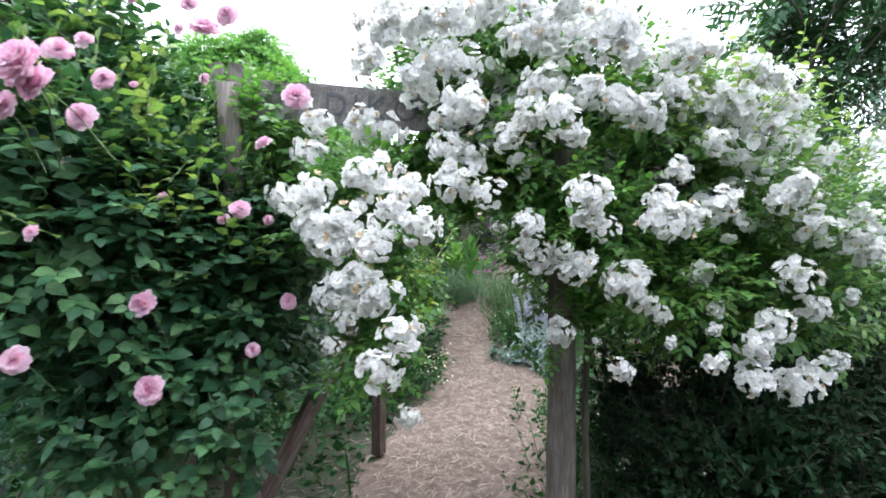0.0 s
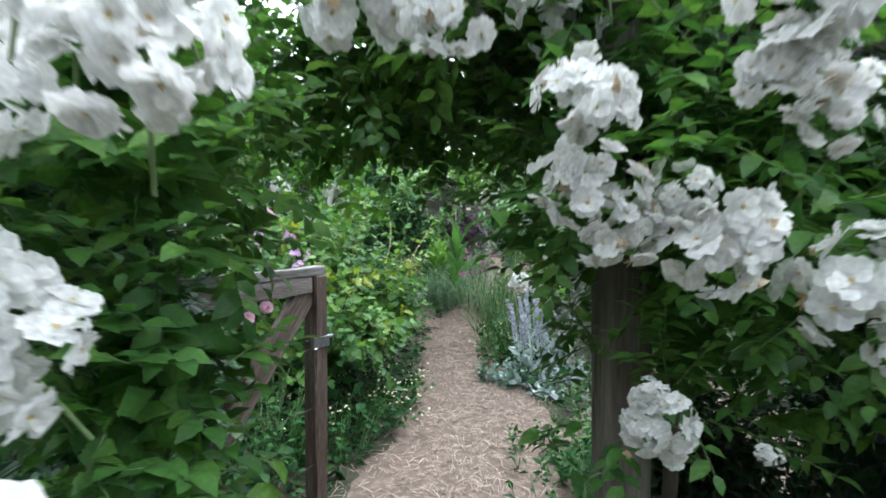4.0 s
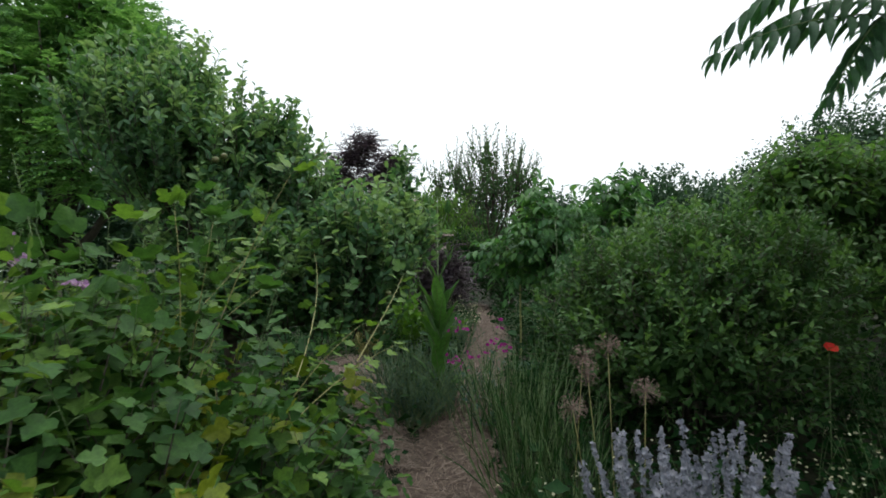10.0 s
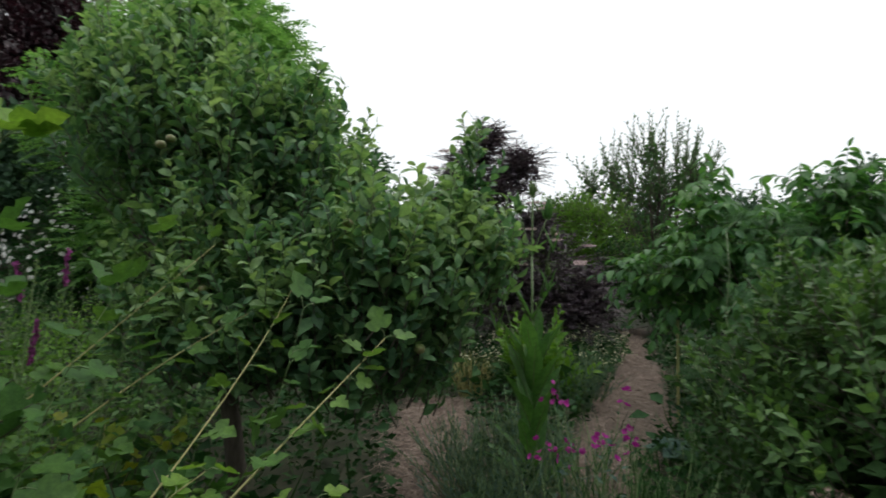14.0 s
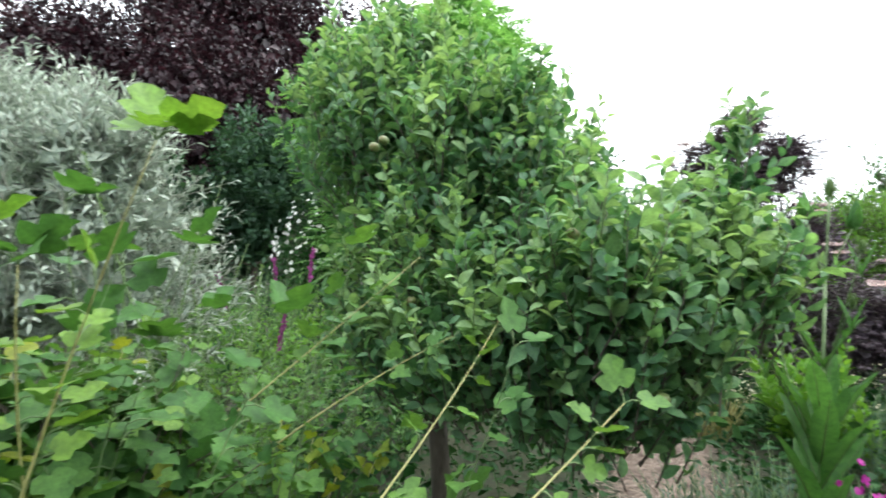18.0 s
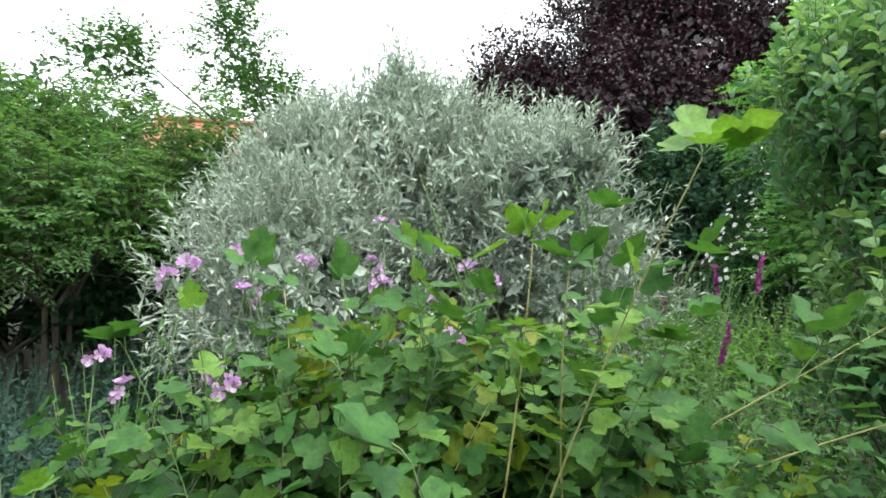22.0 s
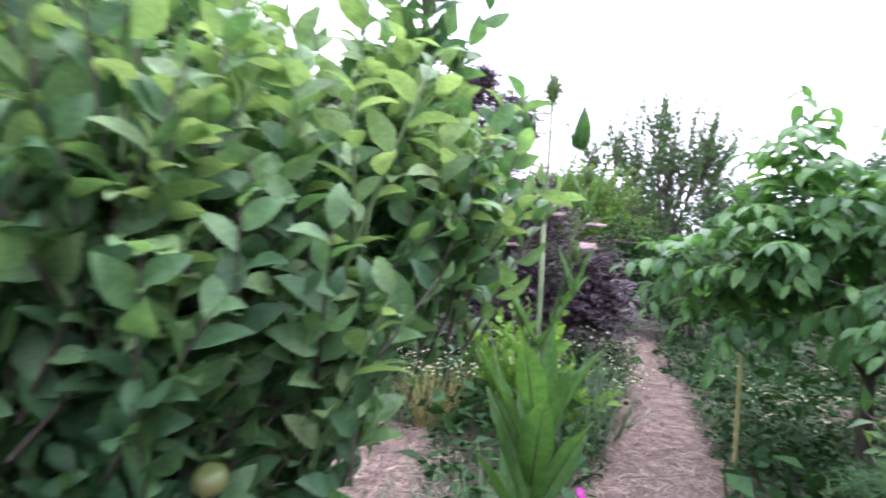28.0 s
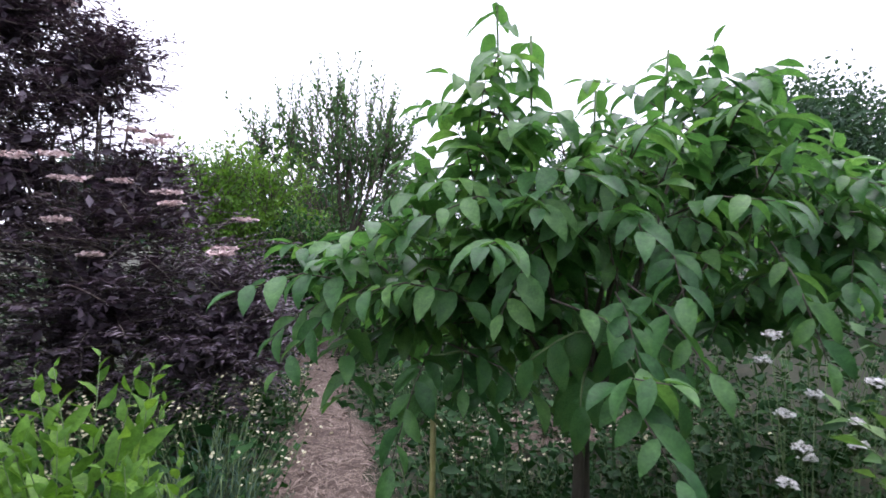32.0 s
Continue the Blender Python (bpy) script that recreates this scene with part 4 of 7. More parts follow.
# looser sprays on the garden side of the arch
LOOSE_SIDE = [(0.32, 1.98, 1.66, 0.26, 0.1, 0.2), (0.5, 2.05, 1.02, 0.2, 0.08, 0.14), (0.52, 1.9, 1.42, 0.28, 0.08, 0.2), (0.85, 1.98, 1.2, 0.3, 0.1, 0.22), (-0.2, 1.72, 0.98, 0.1, 0.1, 0.2), (1.3, 2.15, 1.3, 0.35, 0.12, 0.3), (0.76, 3.0, 0.82, 0.14, 0.2, 0.2), (0.74, 3.0, 1.4, 0.16, 0.22, 0.25), (0.8, 3.02, 1.05, 0.15, 0.2, 0.3), (0.55, 2.75, 1.62, 0.35, 0.2, 0.14), (-0.9, 3.05, 1.42, 0.2, 0.28, 0.32), (-1.0, 3.25, 1.2, 0.22, 0.3, 0.3), (-0.95, 2.8, 1.65, 0.25, 0.25, 0.2), (0.62, 2.95, 1.35, 0.25, 0.3, 0.5), (0.85, 3.15, 1.0, 0.35, 0.3, 0.4), (0.95, 2.95, 1.6, 0.3, 0.3, 0.4), (-0.5, 2.9, 1.52, 0.3, 0.12, 0.2), (-0.1, 2.92, 1.52, 0.3, 0.12, 0.2), (0.3, 2.92, 1.5, 0.3, 0.12, 0.2), (0.66, 3.4, 1.05, 0.16, 0.16, 0.25), (0.85, 3.3, 0.6, 0.2, 0.25, 0.4), (0.6, 3.3, 1.4, 0.2, 0.22, 0.15)]
sp, so = on_blobs(rr, LOOSE_SIDE, 2100, 0.35)
(sv, sf), sl = twig_leaves(rr, sp, so + rr.normal(0, 0.6, sp.shape), 0.12, 7, 0.044, OVATE, 0.55, 1.0, 0.25, 0.0, True)
part("spray", make_mesh("rambler_spray", [(*local((sv, sf), rambler.location), 0), (*local(tubes(sl, np.full((len(sl), 3), 0.0014), 3), rambler.location), 1)], ["rambler_leaf", "stem"], True), rambler)["kind"] = "stuff"
for line in (((0.55, 2.2, 1.7), (0.62, 2.7, 1.75), (0.6, 3.1, 1.45)), ((0.55, 2.2, 1.6), (0.75, 2.9, 1.6), (0.9, 3.3, 1.1)), ((0.6, 2.2, 1.4), (0.8, 2.8, 1.2), (0.75, 3.2, 0.8))):
    q = np.array(line)
    tt = np.linspace(0, 1, 7)[:, None]
    cv = (1 - tt) ** 2 * q[0] + 2 * tt * (1 - tt) * q[1] + tt * tt * q[2]
    part("cane", make_mesh("cane", [(*local(tubes(cv[None], np.linspace(0.006, 0.002, 7)[None], 6), rambler.location), 0)], ["stem"], True), rambler)
W_BACK = [(0.46, 3.5, 1.16), (0.5, 3.5, 1.1), (0.39, 3.48, 1.01), (0.45, 3.46, 0.99), (0.49, 3.4, 0.99), (0.54, 3.3, 0.92), (0.55, 3.3, 0.86), (0.58, 3.3, 0.75), (0.63, 3.4, 1.11), (0.41, 3.4, 1.28), (0.46, 3.4, 1.28), (0.25, 3.05, 1.36), (0.53, 3.2, 1.36), (0.05, 2.93, 1.34),
          (0.12, 2.95, 1.37), (-0.28, 3.0, 1.37), (-0.52, 3.1, 1.4), (-0.37, 3.0, 1.4), (0.66, 3.3, 0.6), (0.7, 3.3, 0.5), (0.7, 3.25, 1.2), (0.8, 3.1, 0.9)]
W_NEAR = [(0.51, 2.88, 1.1, 0.8), (0.57, 2.88, 0.94, 0.9), (0.68, 2.88, 0.97, 0.75), (0.78, 2.88, 1.21, 1.0), (0.62, 2.88, 1.12, 0.85), (0.55, 2.88, 0.88, 0.75), (0.67, 2.88, 0.75, 0.8), (0.65, 2.88, 0.89, 0.7), (0.54, 2.88, 1.02, 0.8), (0.82, 2.88, 1.07, 0.7), (0.74, 2.88, 1.04, 0.6)]
for *p, size in W_NEAR:
    set_cluster(tuple(p), size * 0.8, rambler, WHITE, rr, ways=rr.normal(0, 0.5))["kind"] = "stuff"
for p in W_BACK:
    set_cluster(p, rr.uniform(0.55, 0.75), rambler, WHITE, rr, ways=rr.uniform(0, 6))["kind"] = "stuff"


def sprig(base, tip, leaf=0.05, pairs=3):
    """A hanging rose leaf of several leaflets on its stalk."""
    at = np.array(rambler.location)
    b, t = np.array(base, float) - at, np.array(tip, float) - at
    u = np.linspace(0.35, 1, pairs)[:, None]
    pos = b + (t - b) * u
    along = unit(t - b)
    side = unit(np.cross(along, rr.normal(0, 1, 3)))
    pieces = [(*tubes(np.array([[b, (b + t) / 2, t]]), np.array([[0.0016, 0.0013, 0.001]]), 4), 1)]
    for sign in (-1, 1):
        pieces.append((*leaves(pos, side * sign + along * 0.55 + rr.normal(0, 0.08, pos.shape), np.cross(along, side) + rr.normal(0, 0.2, pos.shape), leaf, FINE, 0.42), 0))
    pieces.append((*leaves(t[None], along[None], np.cross(along, side)[None], np.array([leaf * 1.15]), FINE, 0.42), 0))
    part("leaf", make_mesh("rose_sprig", pieces, ["rambler_leaf", "stem"], True), rambler)


for base, tip in (((0.1, 2.95, 1.45), (0.1, 2.93, 1.3)), ((0.2, 2.95, 1.46), (0.17, 2.95, 1.33)), ((-0.06, 2.95, 1.45), (-0.12, 2.93, 1.33)), ((-0.2, 2.95, 1.47), (-0.22, 2.95, 1.35)), ((-0.35, 2.95, 1.46), (-0.33, 2.9, 1.34)), ((0.3, 2.95, 1.46), (0.33, 2.93, 1.36)),
                  ((-0.5, 2.9, 1.47), (-0.55, 2.85, 1.33)), ((-0.65, 2.85, 1.45), (-0.7, 2.8, 1.28)), ((0.42, 2.95, 1.45), (0.44, 2.95, 1.32)), ((0.02, 2.9, 1.46), (0.03, 2.87, 1.36))):
    sprig(base, tip)


# paler young growth on the outer side
YOUNG_SIDE = [(1.2, 2.2, 1.6, 0.3, 0.12, 0.28), (1.45, 2.3, 1.4, 0.28, 0.15, 0.35), (1.0, 2.1, 1.72, 0.28, 0.1, 0.2), (1.25, 2.05, 1.15, 0.28, 0.1, 0.22), (1.15, 2.25, 1.85, 0.28, 0.1, 0.18)]
yp, yo = on_blobs(rr, YOUNG_SIDE, 260, 0.2)
(yv, yf), yl = twig_leaves(rr, yp, yo * [1, 0.6, 0.5] + UP * 0.3 + rr.normal(0, 0.5, yp.shape), 0.17, 7, 0.04, OVATE, 0.5, 1.0, 0.3, 0.0, True)
part("young_growth", make_mesh("rambler_tips", [(*local((yv, yf), rambler.location), 0), (*local(tubes(yl, np.full((len(yl), 3), 0.0014), 3), rambler.location), 1)], ["rose_tip", "stem"], True), rambler, "yellow-green young sprays")["kind"] = "stuff"


# ---- pink roses on the fence ----
def pink_rose(seed):
    r = np.random.RandomState(seed)
    pieces = []
    n = unit(np.array([[0.0, -0.9, 0.35]]))
    for ring, (k, size, cup) in enumerate(((8, 0.046, 0.1), (8, 0.042, 0.45), (8, 0.036, 0.85), (7, 0.03, 1.4), (6, 0.022, 2.4), (5, 0.016, 4.0))):
        pieces.append((*flowers(r, n * 0.003 * ring, n + r.normal(0, 0.06, (1, 3)), k, size, 1.15, cup, ROSE_PETAL), 0))
    pieces.append((*tubes(np.array([[[0, 0.1, -0.16], [0, 0.05, -0.05], [0, 0, 0]]]), np.full((1, 3), 0.002), 4), 1))
    return make_mesh("pink_rose", pieces, ["pink_petal", "stem"], True)


PINK = [pink_rose(200 + i) for i in range(5)]
PINK_MASS = [(-1.05, 1.95, 1.25, 0.5, 0.42, 0.55), (-1.35, 1.85, 1.5, 0.5, 0.4, 0.5), (-0.78, 2.0, 1.2, 0.3, 0.3, 0.4), (-1.75, 2.0, 1.15, 0.5, 0.45, 0.65), (-0.98, 1.75, 0.82, 0.45, 0.32, 0.34),
             (-0.95, 2.5, 1.2, 0.3, 0.55, 0.55), (-1.3, 1.95, 1.95, 0.35, 0.3, 0.3), (-1.0, 3.0, 0.7, 0.28, 0.5, 0.5), (-1.05, 1.95, 1.72, 0.2, 0.2, 0.25), (-2.2, 1.9, 1.4, 0.5, 0.5, 0.8), (-1.15, 1.65, 1.45, 0.35, 0.3, 0.45)]
pink = plant("pink_rose_bush", "tall pink shrub rose with dark green leaves against the fence", "rose bush", foot(-1.05, 1.95), PINK_MASS, 4600, 0.13, 5, 0.064, OVAL, 0.7, "rose_leaf", 61, pinnate=True, spread=1.0,
             thick=0.022, bark="stem", trunks=4, lift=0.2, droop=0.2, inner=0.8, inner_size=1.3, depth=0.25, per_limb=2, outface=1.0)
P_SET = [(-0.84, 1.20, 1.81, 1.37), (-0.89, 1.20, 1.72, 0.83), (-0.82, 1.22, 1.77, 1.11), (-0.88, 1.35, 1.88, 0.80), (-0.80, 1.40, 1.82, 0.70), (-0.85, 1.40, 1.92, 0.57), (-0.83, 1.35, 1.72, 0.80), (-0.69, 1.70, 2.03, 1.06), (-0.73, 1.70, 2.11, 0.68), (-0.62, 1.72, 2.08, 0.84), (-0.77, 1.70, 2.04, 0.42), (-0.79, 1.50, 1.83, 0.27), (-0.53, 1.75, 1.69, 0.67), (-0.43, 1.78, 1.84, 1.03), (-0.57, 1.65, 1.48, 0.75), (-0.50, 1.70, 1.45, 0.39), (-0.94, 1.30, 1.43, 0.49), (-0.79, 1.50, 1.21, 0.99), (-0.46, 1.75, 1.18, 0.65), (-0.52, 1.60, 1.06, 0.52), (-0.75, 1.45, 0.98, 0.97), (-0.96, 1.25, 1.12, 0.78)]
pr = np.random.RandomState(62)
yp, yo = on_blobs(pr, [b for b in PINK_MASS if b[2] + b[5] > 1.75], 420, 0.1, 0.15)
(yv, yf), yl = twig_leaves(pr, yp, yo * 0.6 + UP * 0.7 + pr.normal(0, 0.4, yp.shape), 0.16, 5, 0.05, OVAL, 0.62, 1.0, 0.25, 0.0, True)
part("young_growth", make_mesh("rose_tips", [(*local((yv, yf), pink.location), 0), (*local(tubes(yl, np.full((len(yl), 3), 0.0016), 3), pink.location), 1)], ["rose_tip", "stem"], True), pink, "paler young shoots")["kind"] = "stuff"
for p in ((-0.87, 1.7, 1.8), (-0.8, 1.62, 1.52), (-0.66, 1.72, 1.45), (-1.15, 1.6, 1.95), (-0.95, 1.75, 2.15), (-1.2, 1.55, 2.1), (-0.72, 1.75, 1.9), (-1.0, 1.5, 1.62)):
    set_cluster(p, pr.uniform(0.38, 0.5), pink, PINK, pr, "rosebud", ways=pr.normal(0, 0.6))
for *p, size in P_SET:
    set_cluster(tuple(p), size, pink, PINK, pr, "rose_bloom", ways=pr.normal(0, 0.3))
for p in ((-0.66, 3.35, 1.29), (-0.66, 3.3, 0.92), (-0.76, 3.15, 0.82), (-0.8, 3.1, 0.72), (-0.7, 3.2, 0.9), (-0.85, 2.95, 0.6), (-1.0, 3.3, 1.5)):
    set_cluster(p, pr.uniform(0.55, 0.72), pink, PINK, pr, "rose_bloom", ways=1.0 + pr.normal(0, 0.4))

# ---- red currant bushes on the near side ----
CURRANT = [(-1.15, 5.5, 0.42, 0.6, 0.6, 0.62), (-0.9, 4.9, 0.25, 0.5, 0.42, 0.5), (-1.5, 6.2, 0.42, 0.6, 0.5, 0.62), (-0.75, 6.4, 0.25, 0.42, 0.45, 0.5), (-1.5, 6.8, 0.25, 0.5, 0.4, 0.5), (-1.75, 5.6, 0.38, 0.55, 0.6, 0.55), (-0.85, 5.3, 0.25, 0.45, 0.45, 0.45), (-0.7, 5.8, 0.3, 0.4, 0.4, 0.45),
           (-1.32, 5.6, 0.85, 0.34, 0.38, 0.28), (-1.36, 6.15, 0.85, 0.32, 0.36, 0.3), (-1.7, 5.7, 0.85, 0.38, 0.38, 0.3), (-1.32, 5.1, 0.68, 0.28, 0.3, 0.28)]
plant("currant_bush", "dense red currant bush with lobed green leaves beside the path", "shrub", foot(-1.3, 5.8), CURRANT, 2450, 0.27, 5, 0.072, PALM, 1.0, "currant_leaf", 71, trunks=6,
      thick=0.014, lift=0.7, droop=0.35, inner=0.3, inner_size=1.0, depth=0.42, per_limb=4, face=0.9, low=-0.2, outface=0.5)

# ---- apple tree ----
APPLE = [(-1.43, 7.87, 1.28, 0.63, 0.57, 0.55), (-1.56, 7.96, 1.80, 0.53, 0.53, 0.48), (-0.85, 7.78, 1.06, 0.44, 0.40, 0.40), (-0.90, 8.00, 1.23, 0.35, 0.35, 0.26), (-1.87, 7.92, 1.67, 0.35, 0.40, 0.40), (-0.63, 7.52, 1.14, 0.26, 0.22, 0.31), (-0.61, 7.74, 0.92, 0.30, 0.28, 0.35), (-0.64, 7.48, 1.32, 0.22, 0.22, 0.22), (-0.66, 8.00, 1.23, 0.26, 0.26, 0.22), (-2.04, 7.70, 1.98, 0.35, 0.35, 0.44), (-1.25, 7.52, 1.01, 0.53, 0.35, 0.35), (-2.00, 7.95, 2.35, 0.32, 0.30, 0.35), (-1.16, 7.96, 1.39, 0.33, 0.35, 0.29), (-1.12, 7.52, 0.95, 0.44, 0.31, 0.24), (-1.69, 7.61, 0.95, 0.40, 0.31, 0.24), (-0.81, 7.70, 0.90, 0.35, 0.26, 0.24), (-0.41, 7.87, 1.36, 0.14, 0.18, 0.22), (-0.61, 7.92, 1.28, 0.18, 0.18, 0.15), (-0.38, 7.70, 1.19, 0.14, 0.16, 0.19), (-2.35, 7.75, 2.20, 0.32, 0.32, 0.40), (-1.30, 7.90, 1.95, 0.28, 0.28, 0.25), (-0.36, 8.10, 1.70, 0.08, 0.08, 0.18), (-0.95, 7.9, 1.55, 0.2, 0.2, 0.2), (-0.3, 8.02, 1.3, 0.16, 0.2, 0.18), (-0.3, 8.33, 1.33, 0.1, 0.12, 0.11), (-0.46, 8.22, 1.2, 0.18, 0.18, 0.22), (-0.52, 8.2, 1.48, 0.12, 0.12, 0.14)]
plant("apple_tree", "young apple tree with upright leafy shoots and small green apples", "tree", foot(-1.53, 7.75), APPLE, 1750, 0.38, 13, 0.078, FINE, 0.52, "apple_leaf", 81, thick=0.05, lift=1.9,
      droop=-0.1, inner=0.1, depth=0.36, per_limb=4, spread=0.85, rough=0.32, outface=0.7, fork_z=0.72)

# ---- silver oleaster, copper beech, robinias ----
SILVER = [(-4.4, 5.7, 1.45, 1.2, 1.2, 1.15), (-3.75, 5.1, 1.05, 1.0, 0.85, 0.9), (-3.75, 6.75, 1.25, 0.9, 0.85, 0.95), (-5.0, 4.8, 1.45, 1.0, 0.9, 1.0), (-4.8, 6.5, 1.6, 1.0, 1.0, 1.0), (-4.5, 5.8, 2.4, 0.5, 0.6, 0.4), (-4.3, 6.7, 2.1, 0.5, 0.5, 0.4), (-4.5, 5.0, 2.1, 0.5, 0.5, 0.4), (-3.3, 6.8, 1.9, 0.3, 0.3, 0.35), (-4.6, 5.7, 2.75, 0.15, 0.15, 0.3)]
plant("silver_oleaster", "spreading silver-leaved oleaster shrub", "shrub", foot(-4.3, 5.7), SILVER, 5200, 0.4, 10, 0.09, LEAF, 0.26, "silver_leaf", 91, thick=0.05, trunks=4, twig_bark="grey_twig", lift=0.7, droop=0.0, inner=0.2,
      inner_size=1.6, spread=0.7)
BEECH = [(-19.5, 15.5, 7.0, 5.0, 5.0, 4.5), (-16.5, 13.5, 5.5, 2.5, 3.0, 2.2), (-22.0, 12.5, 6.0, 3.5, 3.5, 3.5), (-18.0, 19.0, 7.5, 4.0, 4.0, 4.0), (-19.5, 15.5, 10.5, 3.5, 3.5, 2.5), (-20.5, 10.3, 6.2, 3.0, 2.6, 2.8), (-18, 13, 3.5, 3, 3, 2.5), (-20, 18, 3.5, 3.5, 3.5, 2.5)]
plant("copper_beech", "large dark copper beech behind the garden", "tree", foot(-19.5, 15.5), BEECH, 9000, 1.2, 11, 0.17, DIAMOND, 0.7, "beech_leaf", 101, thick=0.35, lift=0.1, droop=0.1, inner=0.35,
      inner_size=2.2, stems=False)
ROBINIA = [(-5.6, 12.2, 3.3, 1.7, 1.6, 1.2), (-6.2, 12.4, 4.5, 1.4, 1.4, 0.8), (-4.4, 11.6, 2.6, 1.1, 1.1, 1.2), (-6.4, 11.6, 1.6, 1.1, 1.0, 1.0), (-7.6, 12.4, 3.6, 1.3, 1.3, 1.3), (-5.2, 12.4, 4.9, 0.9, 0.9, 0.5), (-4.5, 12.0, 4.0, 0.8, 0.8, 0.7), (-3.9, 11.8, 3.1, 0.6, 0.7, 0.8)]
plant("robinia", "bright green robinia with feathery leaves", "tree", foot(-6.0, 12.2), ROBINIA, 3900, 0.42, 15, 0.1, DIAMOND, 0.5, "robinia_leaf", 111, thick=0.12, flat=0.45, lift=0.15, droop=0.25, pinnate=True,
      bend=-0.2, inner=0.12, inner_size=2.0, stems=False, spread=1.2)

# ---- purple elder, plum, broad-leaved young tree ----
ELDER = [(-0.65, 12.0, 0.8, 0.98, 0.8, 0.78), (-1.35, 12.3, 1.7, 0.8, 0.7, 0.65), (-1.6, 12.4, 2.35, 0.45, 0.4, 0.4), (-0.95, 12.35, 2.3, 0.35, 0.35, 0.3), (-1.35, 12.4, 2.65, 0.35, 0.3, 0.25), (0.0, 11.75, 0.7, 0.48, 0.5, 0.55), (-1.9, 12.0, 1.1, 0.7, 0.7, 0.9), (-0.55, 12.2, 1.6, 0.35, 0.35, 0.3), (-0.85, 12.45, 2.45, 0.42, 0.35, 0.3), (-1.25, 12.5, 2.85, 0.3, 0.3, 0.25)]
plant("black_elder", "black-leaved elder with flat pale pink flower heads", "shrub", foot(-0.95, 12.1), ELDER, 3300, 0.34, 13, 0.062, DIAMOND, 0.3, "elder_leaf", 121, thick=0.03, trunks=5, lift=0.2, droop=0.1,
      pinnate=True, inner=0.12, inner_size=1.4, spread=1.1, flat=0.3, depth=0.45, bend=-0.1)
PLUM = [(1.1, 16.9, 1.7, 1.4, 1.1, 1.1), (1.3, 16.9, 2.7, 1.0, 0.8, 0.7), (0.3, 16.8, 2.6, 0.4, 0.4, 0.6), (-0.1, 16.8, 2.4, 0.3, 0.4, 0.6), (1.0, 16.9, 3.3, 0.35, 0.3, 0.4), (1.8, 16.9, 2.7, 0.35, 0.4, 0.5)]
plant("plum_tree", "open upright plum tree with narrow leaves", "tree", foot(1.1, 16.6), PLUM, 380, 0.9, 15, 0.1, DIAMOND, 0.45, "plum_leaf", 131, thick=0.06, lift=1.4, inner=0.1, spread=0.7, rough=0.3)
MAGNOLIA = [(1.55, 10.2, 1.42, 0.85, 0.7, 0.38), (1.2, 10.05, 1.25, 0.6, 0.5, 0.3), (2.1, 10.25, 1.42, 0.7, 0.6, 0.38), (0.98, 10.0, 1.5, 0.3, 0.3, 0.35), (1.85, 10.15, 1.75, 0.4, 0.35, 0.3), (2.55, 10.05, 1.3, 0.55, 0.5, 0.35), (0.75, 10.2, 1.2, 0.4, 0.35, 0.25), (2.85, 10.15, 1.45, 0.4, 0.4, 0.3), (1.05, 10.1, 1.75, 0.22, 0.2, 0.25), (2.2, 10.15, 1.72, 0.25, 0.25, 0.2), (0.95, 10.25, 1.0, 0.42, 0.35, 0.26), (1.5, 10.4, 1.02, 0.5, 0.4, 0.26), (2.3, 10.25, 1.05, 0.5, 0.4, 0.25), (1.12, 9.5, 1.0, 0.15, 0.12, 0.09)]
plant("magnolia", "young broad-leaved tree with large drooping green leaves", "tree", foot(1.48, 10.15), MAGNOLIA, 430, 0.34, 8, 0.135, FINE, 0.44, "magnolia_leaf", 141, thick=0.022, lift=0.35, droop=0.7, bend=-0.4,
      pinnate=True, inner=0.0, depth=0.45, per_limb=4, spread=1.0, face=0.8, outface=0.3, rough=0.4, trunks=2, low=-0.5, limbs=MAGNOLIA[:5], flat=0.6, start=0.2)

# ---- bushes beside the path ----
BUSH = [(1.55, 7.65, 0.55, 0.7, 0.7, 0.8), (2.2, 7.9, 0.7, 0.75, 0.7, 0.8), (1.25, 8.1, 0.55, 0.55, 0.5, 0.75), (2.0, 8.6, 0.8, 0.8, 0.6, 0.7)]
plant("berry_bush", "rounded fine-leaved fruit bush beside the path", "shrub", foot(1.75, 7.9), BUSH, 2200, 0.24, 9, 0.062, LEAF, 0.55, "bush_leaf", 151, thick=0.016, trunks=6, lift=0.7, inner=0.35, inner_size=1.6, low=-0.6)
berry = bpy.data.objects["berry_bush"]
br = np.random.RandomState(155)
bp_, bo_ = on_blobs(br, BUSH, 420, 0.03, -0.1)
(bv, bf), bl = twig_leaves(br, bp_ - bo_ * 0.04, bo_ + UP * 0.9 + br.normal(0, 0.3, (420, 3)), br.uniform(0.12, 0.24, 420), 8, 0.06, LEAF, 0.5, 0.8)
part("young_growth", make_mesh("bush_tips", [(*local((bv, bf), berry.location), 0), (*local(tubes(bl, np.full((420, 3), 0.0015), 3), berry.location), 1)], ["bush_tip", "stem"], True), berry, "paler young shoots")["kind"] = "stuff"
SHRUB = [(3.3, 8.8, 1.1, 0.65, 0.6, 0.9), (3.2, 8.8, 1.75, 0.5, 0.5, 0.4), (3.9, 8.9, 1.6, 0.6, 0.6, 0.5), (4.6, 8.4, 1.2, 0.8, 0.8, 1.0)]
plant("hanging_shrub", "tall shrub with hanging pointed leaves", "shrub", foot(3.6, 8.8), SHRUB, 1000, 0.32, 9, 0.1, OVATE, 0.46, "acacia_leaf", 161, thick=0.03, lift=0.3, droop=0.6, inner=0.35, inner_size=1.4)
